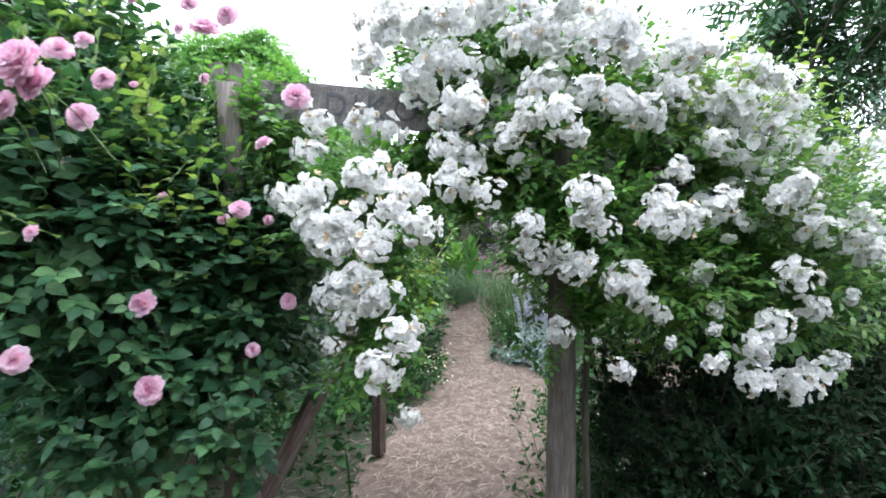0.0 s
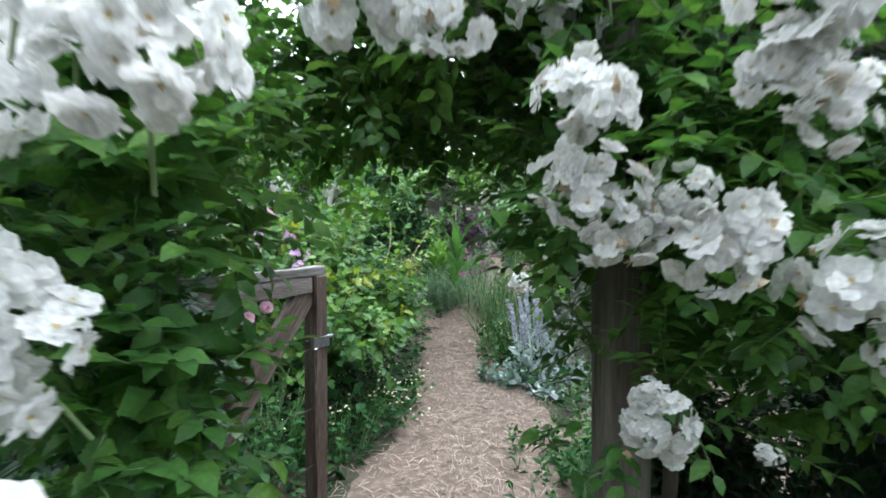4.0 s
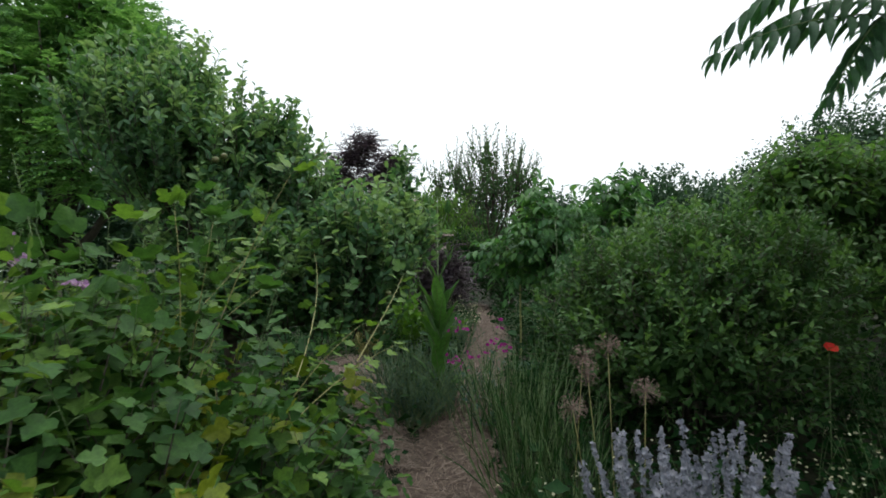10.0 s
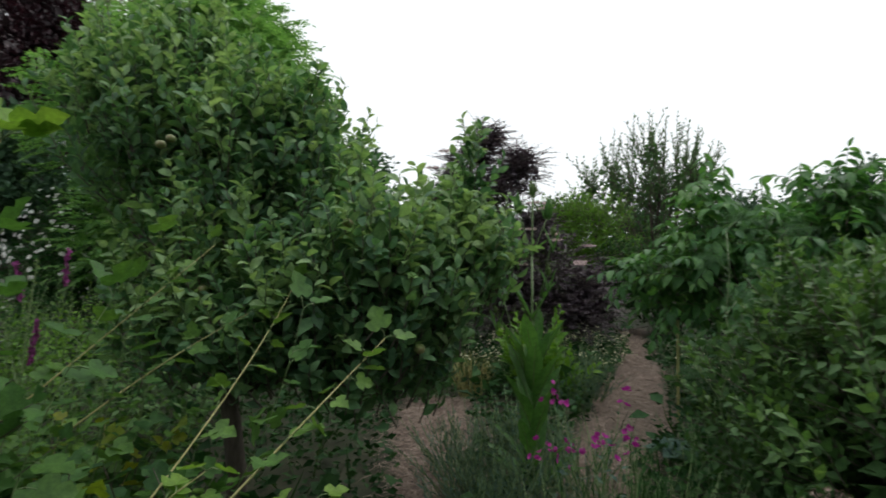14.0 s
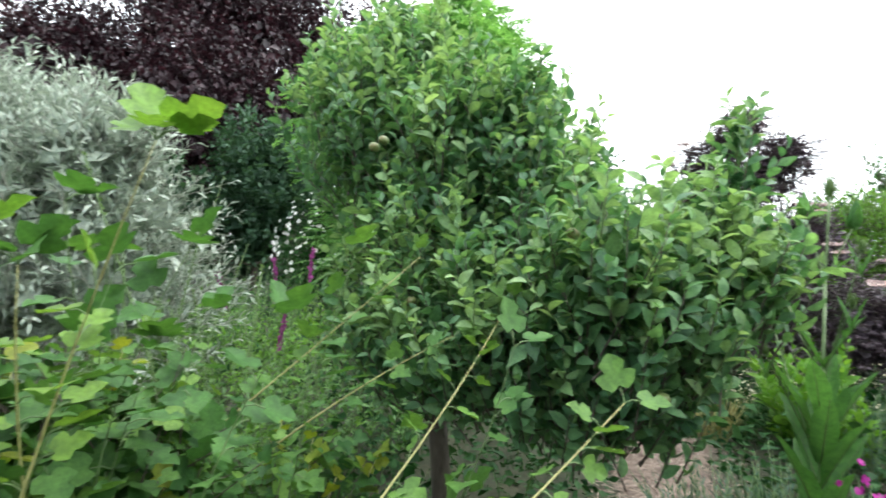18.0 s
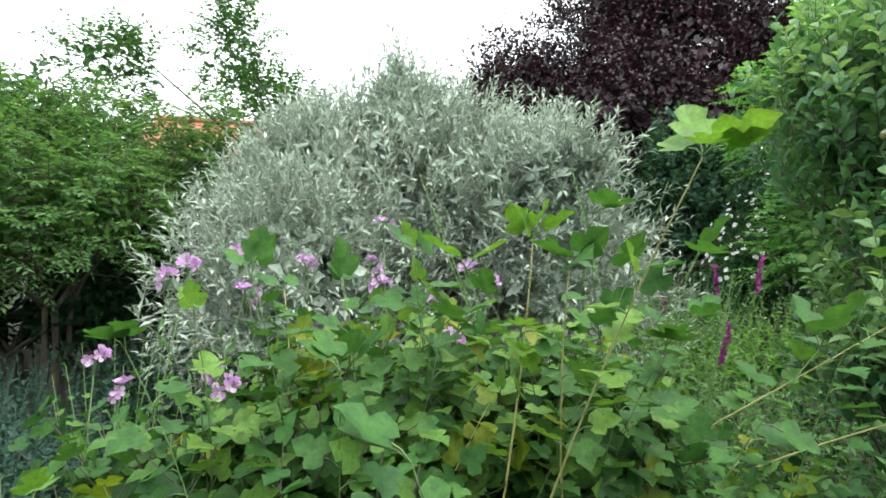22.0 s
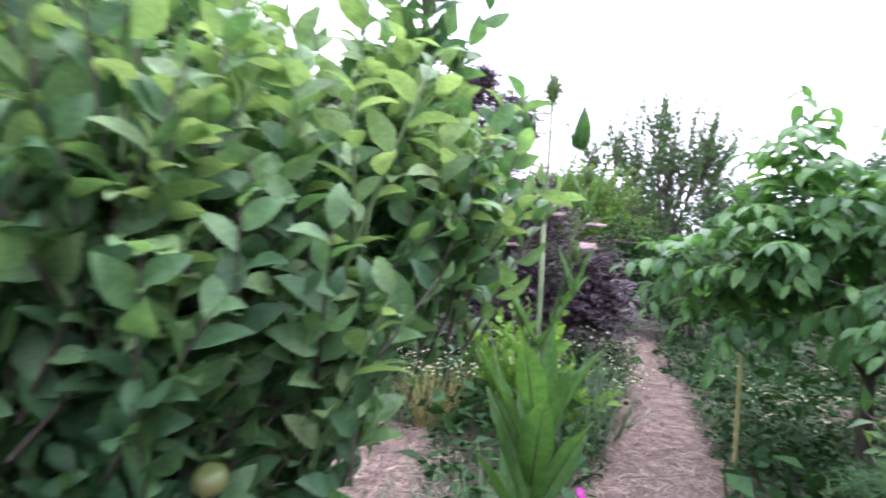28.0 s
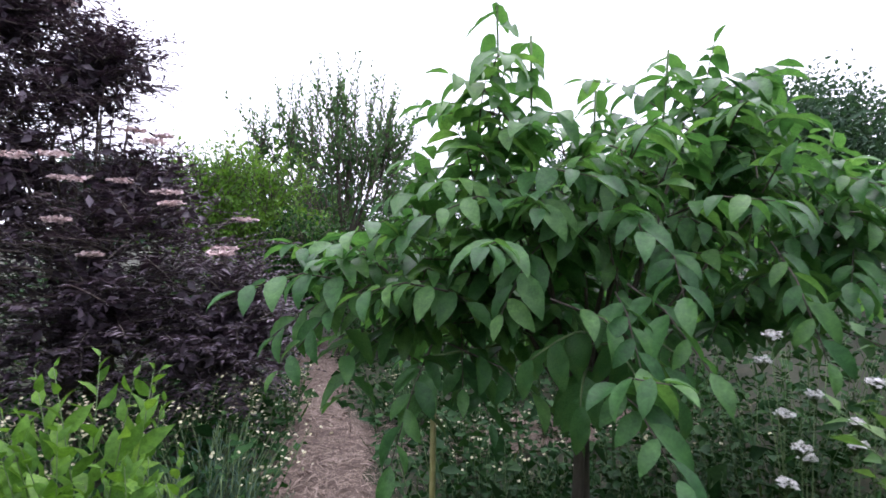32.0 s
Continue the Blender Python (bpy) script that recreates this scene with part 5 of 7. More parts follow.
SUMAC = [(3.5, 6.6, 2.85, 1.1, 1.0, 0.6), (4.3, 6.8, 3.2, 1.2, 1.1, 0.8), (3.5, 5.6, 3.5, 1.1, 1.0, 0.6)]
plant("sumac_tree", "spreading sumac with long feathered leaves", "tree", foot(3.3, 6.5), SUMAC, 360, 0.85, 19, 0.16, OVATE, 0.32, "sumac_leaf", 171, thick=0.05, lift=0.1, droop=0.3, bend=-0.15, pinnate=True,
      inner=0.0, spread=1.15)


# fronds of the sumac that hang over the path's side
sumac = bpy.data.objects["sumac_tree"]
sr = np.random.RandomState(175)


def frond(base, tip, arch, leaflet, pairs=11):
    """A long feathered leaf: arched midrib with hanging leaflets in pairs."""
    base, tip = np.array(base, float) - np.array(sumac.location), np.array(tip, float) - np.array(sumac.location)
    s = np.linspace(0, 1, pairs + 1)[:, None]
    line = base + (tip - base) * s + UP * (arch * 4 * s * (1 - s))
    along = unit(np.gradient(line, axis=0))
    side = unit(np.cross(along, UP))
    pieces = [(*tubes(line[None], np.linspace(0.005, 0.0015, pairs + 1)[None], 5), 1)]
    size = leaflet * (0.6 + 0.75 * np.sin(np.pi * (0.12 + 0.8 * s[1:, 0])))
    for sign in (-1, 1):
        way = side[1:] * sign * 0.75 + along[1:] * 0.6 - UP * 0.75 + sr.normal(0, 0.1, (pairs, 3))
        pieces.append((*leaves(line[1:], way, side[1:] * sign * 0.5 + UP + sr.normal(0, 0.15, (pairs, 3)), size, FINE, 0.24), 0))
    pieces.append((*leaves(line[-1:], along[-1:] - UP * 0.2, UP[None], np.array([leaflet * 0.8]), FINE, 0.26), 0))
    part("frond", make_mesh("frond", pieces, ["sumac_leaf", "stem"], True), sumac, "long feathered leaf with pointed leaflets")


limb = np.array([(3.3, 6.5, 1.9), (2.7, 6.4, 2.3), (2.2, 6.35, 2.45), (1.85, 6.3, 2.5)]) - np.array(sumac.location)
part("limb", make_mesh("limb", [(*tubes(limb[None], np.array([[0.03, 0.024, 0.018, 0.012]]), 7), 0)], ["bark"], True), sumac)
for base, tip, arch in (((1.95, 6.3, 2.25), (1.05, 6.15, 2.06), 0.06), ((1.95, 6.3, 2.5), (1.0, 6.1, 2.37), 0.08), ((1.9, 6.3, 2.3), (1.3, 6.3, 2.2), 0.07), ((1.9, 6.3, 2.3), (1.55, 6.2, 1.92), 0.06), ((1.85, 6.3, 2.5), (1.3, 6.6, 2.3), 0.1),
                        ((1.85, 6.3, 2.5), (1.4, 5.8, 2.55), 0.1), ((2.0, 6.3, 2.4), (1.9, 5.6, 2.2), 0.1), ((2.1, 6.3, 2.4), (2.1, 7.0, 2.1), 0.1), ((2.2, 6.35, 2.45), (2.6, 5.7, 2.2), 0.1), ((2.0, 6.3, 2.5), (1.8, 6.5, 3.0), 0.05),
                        ((2.2, 6.3, 2.4), (1.7, 6.0, 1.95), 0.08), ((2.3, 6.4, 2.45), (2.2, 6.2, 1.85), 0.06)):
    frond(base, tip, arch, 0.135)


# ---- hedges and trees that close the garden ----
def hedge(label, line, height, depth, n, seed, mat="far_leaf", leaf=0.16, twig=0.7, name="hedge"):
    pts = np.array(line, float)
    blobs = []
    r = np.random.RandomState(seed)
    for a, b in zip(pts[:-1], pts[1:]):
        k = max(1, int(np.linalg.norm(b - a) / (depth * 1.1)))
        for s in np.arange(k) / k:
            c = a + (b - a) * (s + 0.5 / k)
            h = height * r.uniform(0.75, 1.15)
            blobs.append((c[0] + r.normal(0, 0.2), c[1] + r.normal(0, 0.2), h * 0.5, depth * r.uniform(0.7, 1.0), depth * r.uniform(0.7, 1.0), h * 0.52))
    return plant(name, label, "hedge" if name == "hedge" else "tree", foot(*pts.mean(0)), blobs, n, twig, 8, leaf, DIAMOND, 0.6, mat, seed, thick=0.05, lift=0.5, inner=0.25, inner_size=2.0,
                 stems=False, per_limb=1, trunks=3)


hedge("dark mixed hedge under the copper beech", [(-17.5, 6), (-15.5, 9.5), (-13.5, 12.5), (-11, 17), (-6, 21)], 4.2, 1.7, 4200, 301, leaf=0.22)
hedge("dense dark hedge behind the meadow", [(-16.5, 10.5), (-13, 14.5), (-9, 18.5)], 2.6, 1.3, 1600, 317, leaf=0.22)
# out of view: added to keep low sky light off the arch's front
hedge("tall unseen hedge added behind the start to block low light", [(-8, -3.2), (-2, -4.2), (3, -4.2), (8, -3.0)], 5.2, 1.5, 1900, 316, leaf=0.3)
hedge("line of distant garden trees", [(-6, 24), (0, 27), (6, 26), (12, 24)], 3.3, 2.2, 2000, 302, leaf=0.19)
hedge("distant trees beyond the orchard", [(6.0, 22), (9, 24), (12, 20), (14, 12)], 3.3, 2.0, 1700, 303, leaf=0.19)
# unseen hedge, made this tall to cut side light on the beds
hedge("tall unseen hedge added at the garden's side to cut low light", [(14, 10), (12, 4), (12, -4), (6, -9)], 6.5, 1.9, 1700, 304, leaf=0.28)
# never in view; added to close the ring and limit sky light from behind
hedge("unseen hedge added to close the garden at the back", [(6, -9), (-3, -10), (-11, -8), (-14, -2)], 4.5, 1.9, 1000, 305, leaf=0.32)
hedge("young orchard shrubs beyond the beds", [(4.2, 9.3), (6, 10.8), (9, 11)], 1.7, 0.9, 1100, 319, "bush_leaf", 0.12, 0.45)
hedge("low dark shrubs beneath the false acacia", [(-7.3, 5.0), (-7.1, 2.5), (-6.0, 0.3), (-4.0, -1.6)], 2.3, 0.8, 2400, 318, "privet_shade_leaf", 0.1, 0.4)
hedge("low dark shrubs in front of the trees", [(-5.9, 3.2), (-6.3, 1.8), (-5.4, 0.6)], 1.0, 0.55, 900, 320, "privet_shade_leaf", 0.1, 0.3)
hedge("tall green trees beside the house", [(-9.5, 5.4), (-9, 2.2), (-8.0, -1.0)], 3.0, 1.5, 1800, 306, "bush_leaf", 0.12, 0.6, "tree_group")
plant("false_acacia", "leafy young false acacia with drooping feathered leaves", "tree", foot(-5.2, 2.6), [(-5.2, 2.9, 1.5, 0.9, 0.75, 0.8), (-6.0, 2.4, 2.0, 1.0, 1.0, 1.0), (-4.6, 2.3, 1.5, 0.7, 0.7, 0.8), (-6.8, 3.4, 2.0, 0.9, 0.8, 1.0), (-5.6, 1.6, 2.4, 0.9, 0.7, 0.7)], 1800, 0.4, 13, 0.075, DIAMOND, 0.45,
      "acacia_leaf", 307, flat=0.5, thick=0.03, trunks=4, lift=0.3, droop=0.3, pinnate=True, bend=-0.25, spread=1.1, inner=0.15)
plant("locust_tree", "tall airy locust tree with feathery leaves", "tree", foot(-8.6, 5.0), [(-8.4, 3.3, 4.0, 0.75, 0.6, 1.0), (-8.2, 4.0, 2.8, 1.1, 1.0, 1.0), (-7.6, 1.9, 3.6, 0.8, 0.7, 0.6)], 640, 0.55, 13, 0.1, DIAMOND,
      0.5, "bush_leaf", 308, thick=0.08, lift=0.4, droop=0.2, pinnate=True, bend=-0.2, inner=0.05, stems=False, spread=1.2)
plant("orchard_tree", "distant round-headed orchard tree", "tree", foot(8.2, 15.0), [(8.2, 15, 2.6, 1.4, 1.3, 1.2), (9.3, 15.4, 2.2, 1.3, 1.3, 1.4), (7.2, 15.5, 1.8, 1.1, 1.1, 1.2)], 1500, 0.6, 9, 0.11, DIAMOND, 0.55,
      "far_leaf", 309, thick=0.1, lift=0.6, inner=0.3, stems=False)
plant("lime_shrub", "yellow-green feathery shrub behind the path", "shrub", foot(0.0, 15.2), [(0.0, 15.3, 1.2, 0.8, 0.7, 1.1), (-0.6, 15.0, 1.5, 0.6, 0.6, 0.7)], 700, 0.45, 9, 0.08, DIAMOND, 0.5, "bright_leaf", 310, thick=0.03,
      trunks=4, lift=0.8, inner=0.2)
plant("screen_shrub", "mixed green shrubs closing the path's end", "shrub", foot(1.2, 14.6), [(1.6, 14.3, 0.6, 0.8, 0.6, 0.75), (0.5, 14.6, 0.7, 0.7, 0.5, 0.8), (2.6, 13.8, 0.7, 0.9, 0.7, 0.8), (3.8, 13.0, 0.8, 1.0, 0.8, 0.9)], 1900, 0.35, 8,
      0.07, DIAMOND, 0.55, "herb_leaf", 311, thick=0.02, trunks=6, lift=0.6, inner=0.3)
plant("olive_shrub", "grey-green willowy shrub beyond the rose arch", "shrub", foot(2.7, 3.2), [(2.75, 3.2, 1.3, 0.6, 0.6, 1.0), (3.3, 3.3, 0.9, 0.7, 0.7, 0.9)], 900, 0.35, 10, 0.07, LEAF, 0.3, "blue_leaf", 312, thick=0.03, trunks=4,
      lift=0.9, inner=0.3)
# fills the dark under the rose; leaf colour carries the shade
plant("privet", "dense privet under the rose with deep shade put into its leaf colour", "shrub", foot(1.7, 2.8), [(1.5, 2.9, 0.35, 0.5, 0.45, 0.6), (2.2, 2.7, 0.4, 0.6, 0.5, 0.65), (1.0, 2.6, 0.1, 0.35, 0.35, 0.4), (2.0, 2.2, 0.2, 0.6, 0.4, 0.5), (0.95, 2.9, 0.3, 0.3, 0.35, 0.5), (1.3, 2.4, 0.45, 0.5, 0.35, 0.5), (2.7, 2.2, 0.4, 0.5, 0.4, 0.7)], 2600, 0.22, 9, 0.045, DIAMOND, 0.55,
      "privet_shade_leaf", 313, thick=0.015, trunks=7, lift=0.6, inner=0.4)
plant("mock_orange", "white-flowering mock orange bush", "shrub", foot(-8.3, 12.2), [(-8.3, 12.2, 1.2, 0.9, 0.9, 1.1), (-7.5, 11.2, 0.8, 0.7, 0.7, 0.8)], 700, 0.4, 8, 0.09, DIAMOND, 0.55, "herb_leaf", 314, thick=0.03, trunks=5, lift=0.4,
      droop=0.2, inner=0.3)
rb = np.random.RandomState(315)
mp, mo = on_blobs(rb, [(-8.3, 12.2, 1.3, 0.95, 0.95, 1.1), (-7.4, 11.2, 0.9, 0.75, 0.75, 0.8)], 180, 0.05, 0.0)
spray = thing("mock_orange_flower", "white blossom scattered over a mock orange bush", "blossom", (-8.3, 12.2, 1.2), kind="stuff")
part("blossom", make_mesh("mock_blossom", [(*local(flowers(rb, mp + mo * 0.08, mo, 5, 0.045), (-8.3, 12.2, 1.2)), 0)], ["white_petal"]), spray)["kind"] = "stuff"

# ---- house with a red roof behind the trees ----
HOUSE = (-23.0, 2.2, -0.9)
house = thing("house", "rendered house with a red tiled roof behind trees", "house", HOUSE)


def box(name, size, m, mat, parent, label=""):
    bm = bmesh.new()
    bmesh.ops.create_cube(bm, size=1)
    bmesh.ops.scale(bm, vec=size, verts=bm.verts)
    bmesh.ops.bevel(bm, geom=bm.edges, offset=min(size) * 0.06, segments=1, affect="EDGES")
    me = bpy.data.meshes.new(name)
    bm.to_mesh(me)
    bm.free()
    me.materials.append(M[mat])
    ob = part(name, me, parent, label)
    ob.matrix_basis = m
    return ob


box("wall", (7, 11, 4.2), pose(0, 0, 1.84), "render", house)
for sgn in (-1, 1):
    box("roof", (5.3, 11.8, 0.18), pose(sgn * 2.0, 0, 5.4, 0, sgn * 33, 0), "roof_tile", house, "red clay tile roof slope")
box("chimney", (0.7, 0.7, 1.5), pose(-0.6, 2.5, 6.9), "roof_tile", house)
for k, wy in enumerate((-3.8, -1.2, 1.4, 4.0)):
    win = box("window", (0.12, 1.1, 1.3), pose(3.52, wy, 2.2), "weathered", house)
    box("pane", (0.06, 0.95, 1.15), pose(0.05, 0, 0), "glass", win)


# ---- herbs and flowers: kinds ----
def spikes(mat, length, size, per, petals=5, name="flower_spike"):
    def top(r, tips, ways):
        out = []
        for tip, way in zip(tips, ways):
            s = np.linspace(0, 1, per)
            p = tip + way * (s[:, None] * length)
            p = np.repeat(p, 3, 0) + r.normal(0, size * 0.35, (per * 3, 3))
            out.append((name, [(*flowers(r, p, r.normal(0, 1, (per * 3, 3)) * [1, 1, 0.3] + UP * 0.2, petals, size, 0.8, 0.4, DIAMOND), 0)], [mat]))
        return out
    return top


def umbels(mat, radius, k, size, name="flower_head", joined=False, every=1.0):
    def top(r, tips, ways):
        out = []
        for tip in tips:
            if r.uniform() > every:
                continue
            rad, th = radius * np.sqrt(r.uniform(0, 1, k)), r.uniform(0, 6.28, k)
            p = tip + np.stack([rad * np.cos(th), rad * np.sin(th), 0.02 - (rad / radius) ** 2 * radius * 0.2 + r.normal(0, 0.004, k)], -1)
            rays = tubes(np.stack([np.broadcast_to(tip - UP * radius * 0.6, p.shape), (p + tip - UP * radius * 0.5) / 2, p], 1), np.full((k, 3), 0.0012), 3)
            out.append((name, [(*heads(r, p, size, 5), 0), (*rays, 1)], [mat, "stem"]))
        if joined:
            return [(name, [q for _, ps, _ in out for q in ps], [mat, "stem"])]
        return out
    return top


def daisies(mat, n, spread, size, name="daisy"):
    def top(r, tips, ways):
        i = r.randint(0, len(tips), n)
        p = tips[i] + r.normal(0, spread, (n, 3)) * [1, 1, 0.6]
        return [(name, [(*flowers(r, p, UP + r.normal(0, 0.5, (n, 3)), 6, size, 0.75, 0.05, DIAMOND), 0), (*flowers(r, p + UP * 0.003, UP + r.normal(0, 0.2, (n, 3)), 3, size * 0.4, 1.0, 0.1, DIAMOND), 1)], [mat, "cream_petal"])]
    return top


def feverfew(x, y, seed, h=0.5, s=0.28, n=70, mat="herb_leaf", label="clump of feverfew with small cream-white daisies"):
    return upright("feverfew", label, "flower", foot(x, y), 22, h, s, 9, 0.06, LEAF, 0.75, mat, seed, 0.6, wild=0.2, top=daisies("cream_petal", n, 0.05, 0.0105), group="feverfew clumps")


def herb(x, y, seed, h=0.6, s=0.3, mat="herb_leaf", label="clump of leafy green garden herbs", n=30, per=10, size=0.07, width=0.5, form=LEAF, name="herb_clump", **kw):
    return upright(name, label, "herb", foot(x, y), n, h, s, per, size, form, width, mat, seed, 0.4, group="herb clumps", **kw)


# lamb's ear
upright("lambs_ear", "silvery lamb's ear clump with grey-violet flower spikes", "flower", foot(0.9, 5.98), 64, 0.5, 0.36, 10, 0.11, LEAF, 0.36, "stachys_leaf", 401, 0.22, "stachys_leaf", 0.1, 0.8,
        spikes("stachys_flower", 0.26, 0.016, 13), stem_r=0.006, bend=0.05)
upright("woolly_herb", "low rosette of woolly silver lamb's ear leaves", "flower", foot(0.9, 5.95), 80, 0.22, 0.4, 5, 0.14, OVATE, 0.4, "stachys_leaf", 402, 1.2, "stachys_leaf", 0.1)
herb(0.42, 5.85, 403, 0.25, 0.2, "blue_leaf", "low cranesbill with blue flowers by the path", 26, 5, 0.06, 0.9, PALM)
# grasses and dried alliums
for k, (x, y, h) in enumerate(((0.4, 6.75, 0.95), (0.35, 7.2, 1.0), (0.45, 7.6, 0.9), (0.7, 7.0, 0.7), (0.6, 7.35, 0.8), (0.55, 6.6, 0.6), (0.35, 7.95, 0.7))):
    upright("grass_clump", "tall thin grass going to straw", "grass", foot(x, y), 30, h, 0.15, 4, 0.3, BLADE, 0.026, "grass_leaf" if k % 2 else "herb_leaf", 410 + k, 0.25, "stem", -0.1, 0.35, group="grass clumps", stem_r=0.0022, wild=0.2)


def allium(x, y, z, seed):
    r = np.random.RandomState(seed)
    ob = thing("allium", "dried pinkish allium seed head on a bare stalk", "flower", foot(x, y), "dried alliums")
    h = z - ground_z(y)
    tip = np.array([r.normal(0, 0.1), r.normal(0, 0.1), h])
    rod("stalk", (0, 0, -0.02), tip, 0.0028, "straw_stem", ob, 5)
    d = unit(r.normal(0, 1, (70, 3)))
    lines = np.stack([np.broadcast_to(tip, d.shape), tip + d * 0.035, tip + d * 0.068], 1)
    part("seed_head", make_mesh("seed_head", [(*tubes(lines, np.full((70, 3), 0.0009), 3), 0), (*flowers(r, tip + d * 0.07, d, 5, 0.009, 0.6, 0.4, DIAMOND), 0)], ["allium_dry"]), ob)
    return ob


for k, p in enumerate(((0.65, 7.03, 0.68), (0.86, 6.93, 0.73), (0.93, 6.7, 0.56), (0.79, 6.9, 0.61), (0.7, 6.75, 0.5))):
    allium(*p, 430 + k)
for k, p in enumerate(((1.35, 6.75), (1.9, 6.95), (2.4, 6.7), (0.55, 6.35), (-0.55, 5.25), (-0.62, 4.9), (-0.85, 4.55), (2.75, 7.2))):
    feverfew(*p, 440 + k, 0.5 if k < 4 else 0.4)
herb(1.25, 6.35, 450, 0.45, 0.22, "herb_leaf", "broad dock-like leaves behind the lamb's ear", 12, 5, 0.2, 0.45, OVATE)
for k, (x, y, h) in enumerate(((-0.75, 4.35, 0.45), (-1.1, 4.2, 0.7), (-1.5, 4.5, 0.6), (-1.3, 3.9, 0.6), (0.95, 3.9, 0.4), (0.75, 3.4, 0.5), (0.62, 2.7, 0.45), (0.7, 4.4, 0.25), (-1.4, 3.4, 0.7), (-1.9, 3.6, 0.6))):
    herb(x, y, 460 + k, h, 0.28, "herb_leaf", n=34)
r = np.random.RandomState(470)
poppy = thing("poppy", "single red poppy on a thin stalk", "flower", foot(2.18, 7.1))
rod("stalk", (0, 0, 0), (0, 0.02, 0.86), 0.003, "stem", poppy, 5)
part("flower", make_mesh("poppy", [(*flowers(r, np.array([[0, 0.02, 0.87]]), np.array([[0, -0.5, 0.8]]), 5, 0.045, 1.2, 0.5), 0)], ["red_petal"]), poppy)

# mallows, catmint and meadow on the silver shrub's side
mallow_plants = []
for k, (x, y) in enumerate(((-1.95, 4.8), (-2.0, 5.35), (-1.75, 5.75), (-2.3, 4.5), (-2.35, 5.1), (-1.55, 4.7), (-1.25, 4.85))):
    mallow_plants.append(upright("mallow", "musk mallow with lilac-pink flowers", "flower", foot(x, y), 13, 1.4 if k < 6 else 1.15, 0.24, 16, 0.06, PALM, 0.9, "currant_leaf", 480 + k, 0.3, "stem", 0.15, 1.0, None, "mallows", 0.0028))


def mallow_cluster(seed):
    """Several open flowers crowded at the top of one shoot."""
    r = np.random.RandomState(seed)
    k = 6
    d = unit(r.normal(0, 0.6, (k, 3)) + [0.7, 0, 0.5])
    p = d * 0.035 + r.normal(0, 0.006, (k, 3))
    stalk = tubes(np.stack([np.zeros((k, 3)) - UP * 0.06, p * 0.4 - UP * 0.01, p], 1), np.full((k, 3), 0.0015), 3)
    return make_mesh("mallow_cluster", [(*flowers(r, p, d, 5, 0.03, 0.7, 0.45), 0), (*flowers(r, p, d, 4, 0.011, 0.5, 1.5, DIAMOND), 1), (*stalk, 2)], ["violet_petal", "cream_petal", "stem"], True)


MALLOW_HEADS = [mallow_cluster(470 + i) for i in range(4)]
mr = np.random.RandomState(479)
for p in ((-1.43, 5.74, 1.29), (-1.71, 5.38, 1.35), (-1.4, 5.11, 1.36), (-1.39, 4.95, 1.03), (-1.75, 5.62, 1.49), (-1.6, 5.91, 1.36), (-1.3, 5.81, 1.19), (-1.6, 5.97, 1.31), (-1.6, 5.62, 1.3), (-1.6, 5.2, 1.38), (-1.3, 5.23, 1.11), (-1.25, 5.25, 1.07),
          (-1.7, 5.58, 1.36), (-1.5, 5.23, 1.27), (-1.02, 4.85, 0.99), (-1.06, 4.8, 1.0), (-0.95, 4.7, 0.81), (-1.36, 4.9, 1.12), (-1.57, 5.0, 1.31), (-1.0, 4.6, 1.01), (-0.97, 4.6, 0.93), (-0.96, 4.6, 0.85)):
    near = min(mallow_plants, key=lambda q: (q.location - Vector(p)).xy.length)
    set_cluster(p, mr.uniform(0.65, 0.88), near, MALLOW_HEADS, mr, "flower", mr.normal(0, 0.5))
    a, b = np.array([near.location.x, near.location.y, near.location.z]), np.array(p)
    rod("flower_stalk", (0, 0, 0), b - a, 0.0017, "stem", near, 5)
for k, (x, y) in enumerate(((-2.6, 3.9), (-3.0, 3.5), (-2.4, 3.4), (-3.4, 4.0), (-3.3, 3.2), (-2.0, 4.15), (-4.0, 3.3), (-3.9, 2.6), (-2.9, 2.8), (-4.7, 3.6), (-1.9, 3.2), (-5.4, 3.4), (-6.2, 3.9), (-5.2, 4.1), (-6.6, 2.8))):
    herb(x, y, 490 + k, 0.9, 0.35, "teal_leaf", "dark blue-green catmint clump", 44, 18, 0.06, 0.5, LEAF, "catmint", stem="teal_leaf")
for k, (x, y, h, m) in enumerate(((-2.8, 7.2, 0.9, "bright_leaf"), (-3.3, 7.6, 1.0, "acacia_leaf"), (-4.6, 8.4, 1.1, "bright_leaf"), (-5.0, 9.2, 1.2, "bright_leaf"), (-3.2, 9.0, 1.0, "herb_leaf"), (-2.5, 6.6, 0.8, "currant_leaf"),
                                  (-5.6, 8.2, 1.1, "herb_leaf"), (-4.4, 9.8, 1.2, "bright_leaf"), (-6.4, 9.6, 1.4, "herb_leaf"), (-2.2, 7.3, 0.7, "herb_leaf"), (-2.9, 8.2, 0.9, "acacia_leaf"), (-2.4, 7.0, 0.85, "bright_leaf"), (-5.2, 7.6, 1.2, "bright_leaf"), (-6.0, 9.0, 1.3, "acacia_leaf"), (-7.0, 8.6, 1.3, "bright_leaf"))):
    herb(x, y, 500 + k, h, 0.5, m, "tall meadow herbs in full leaf", 60, 14, 0.09, 0.4, LEAF, "meadow_herb")
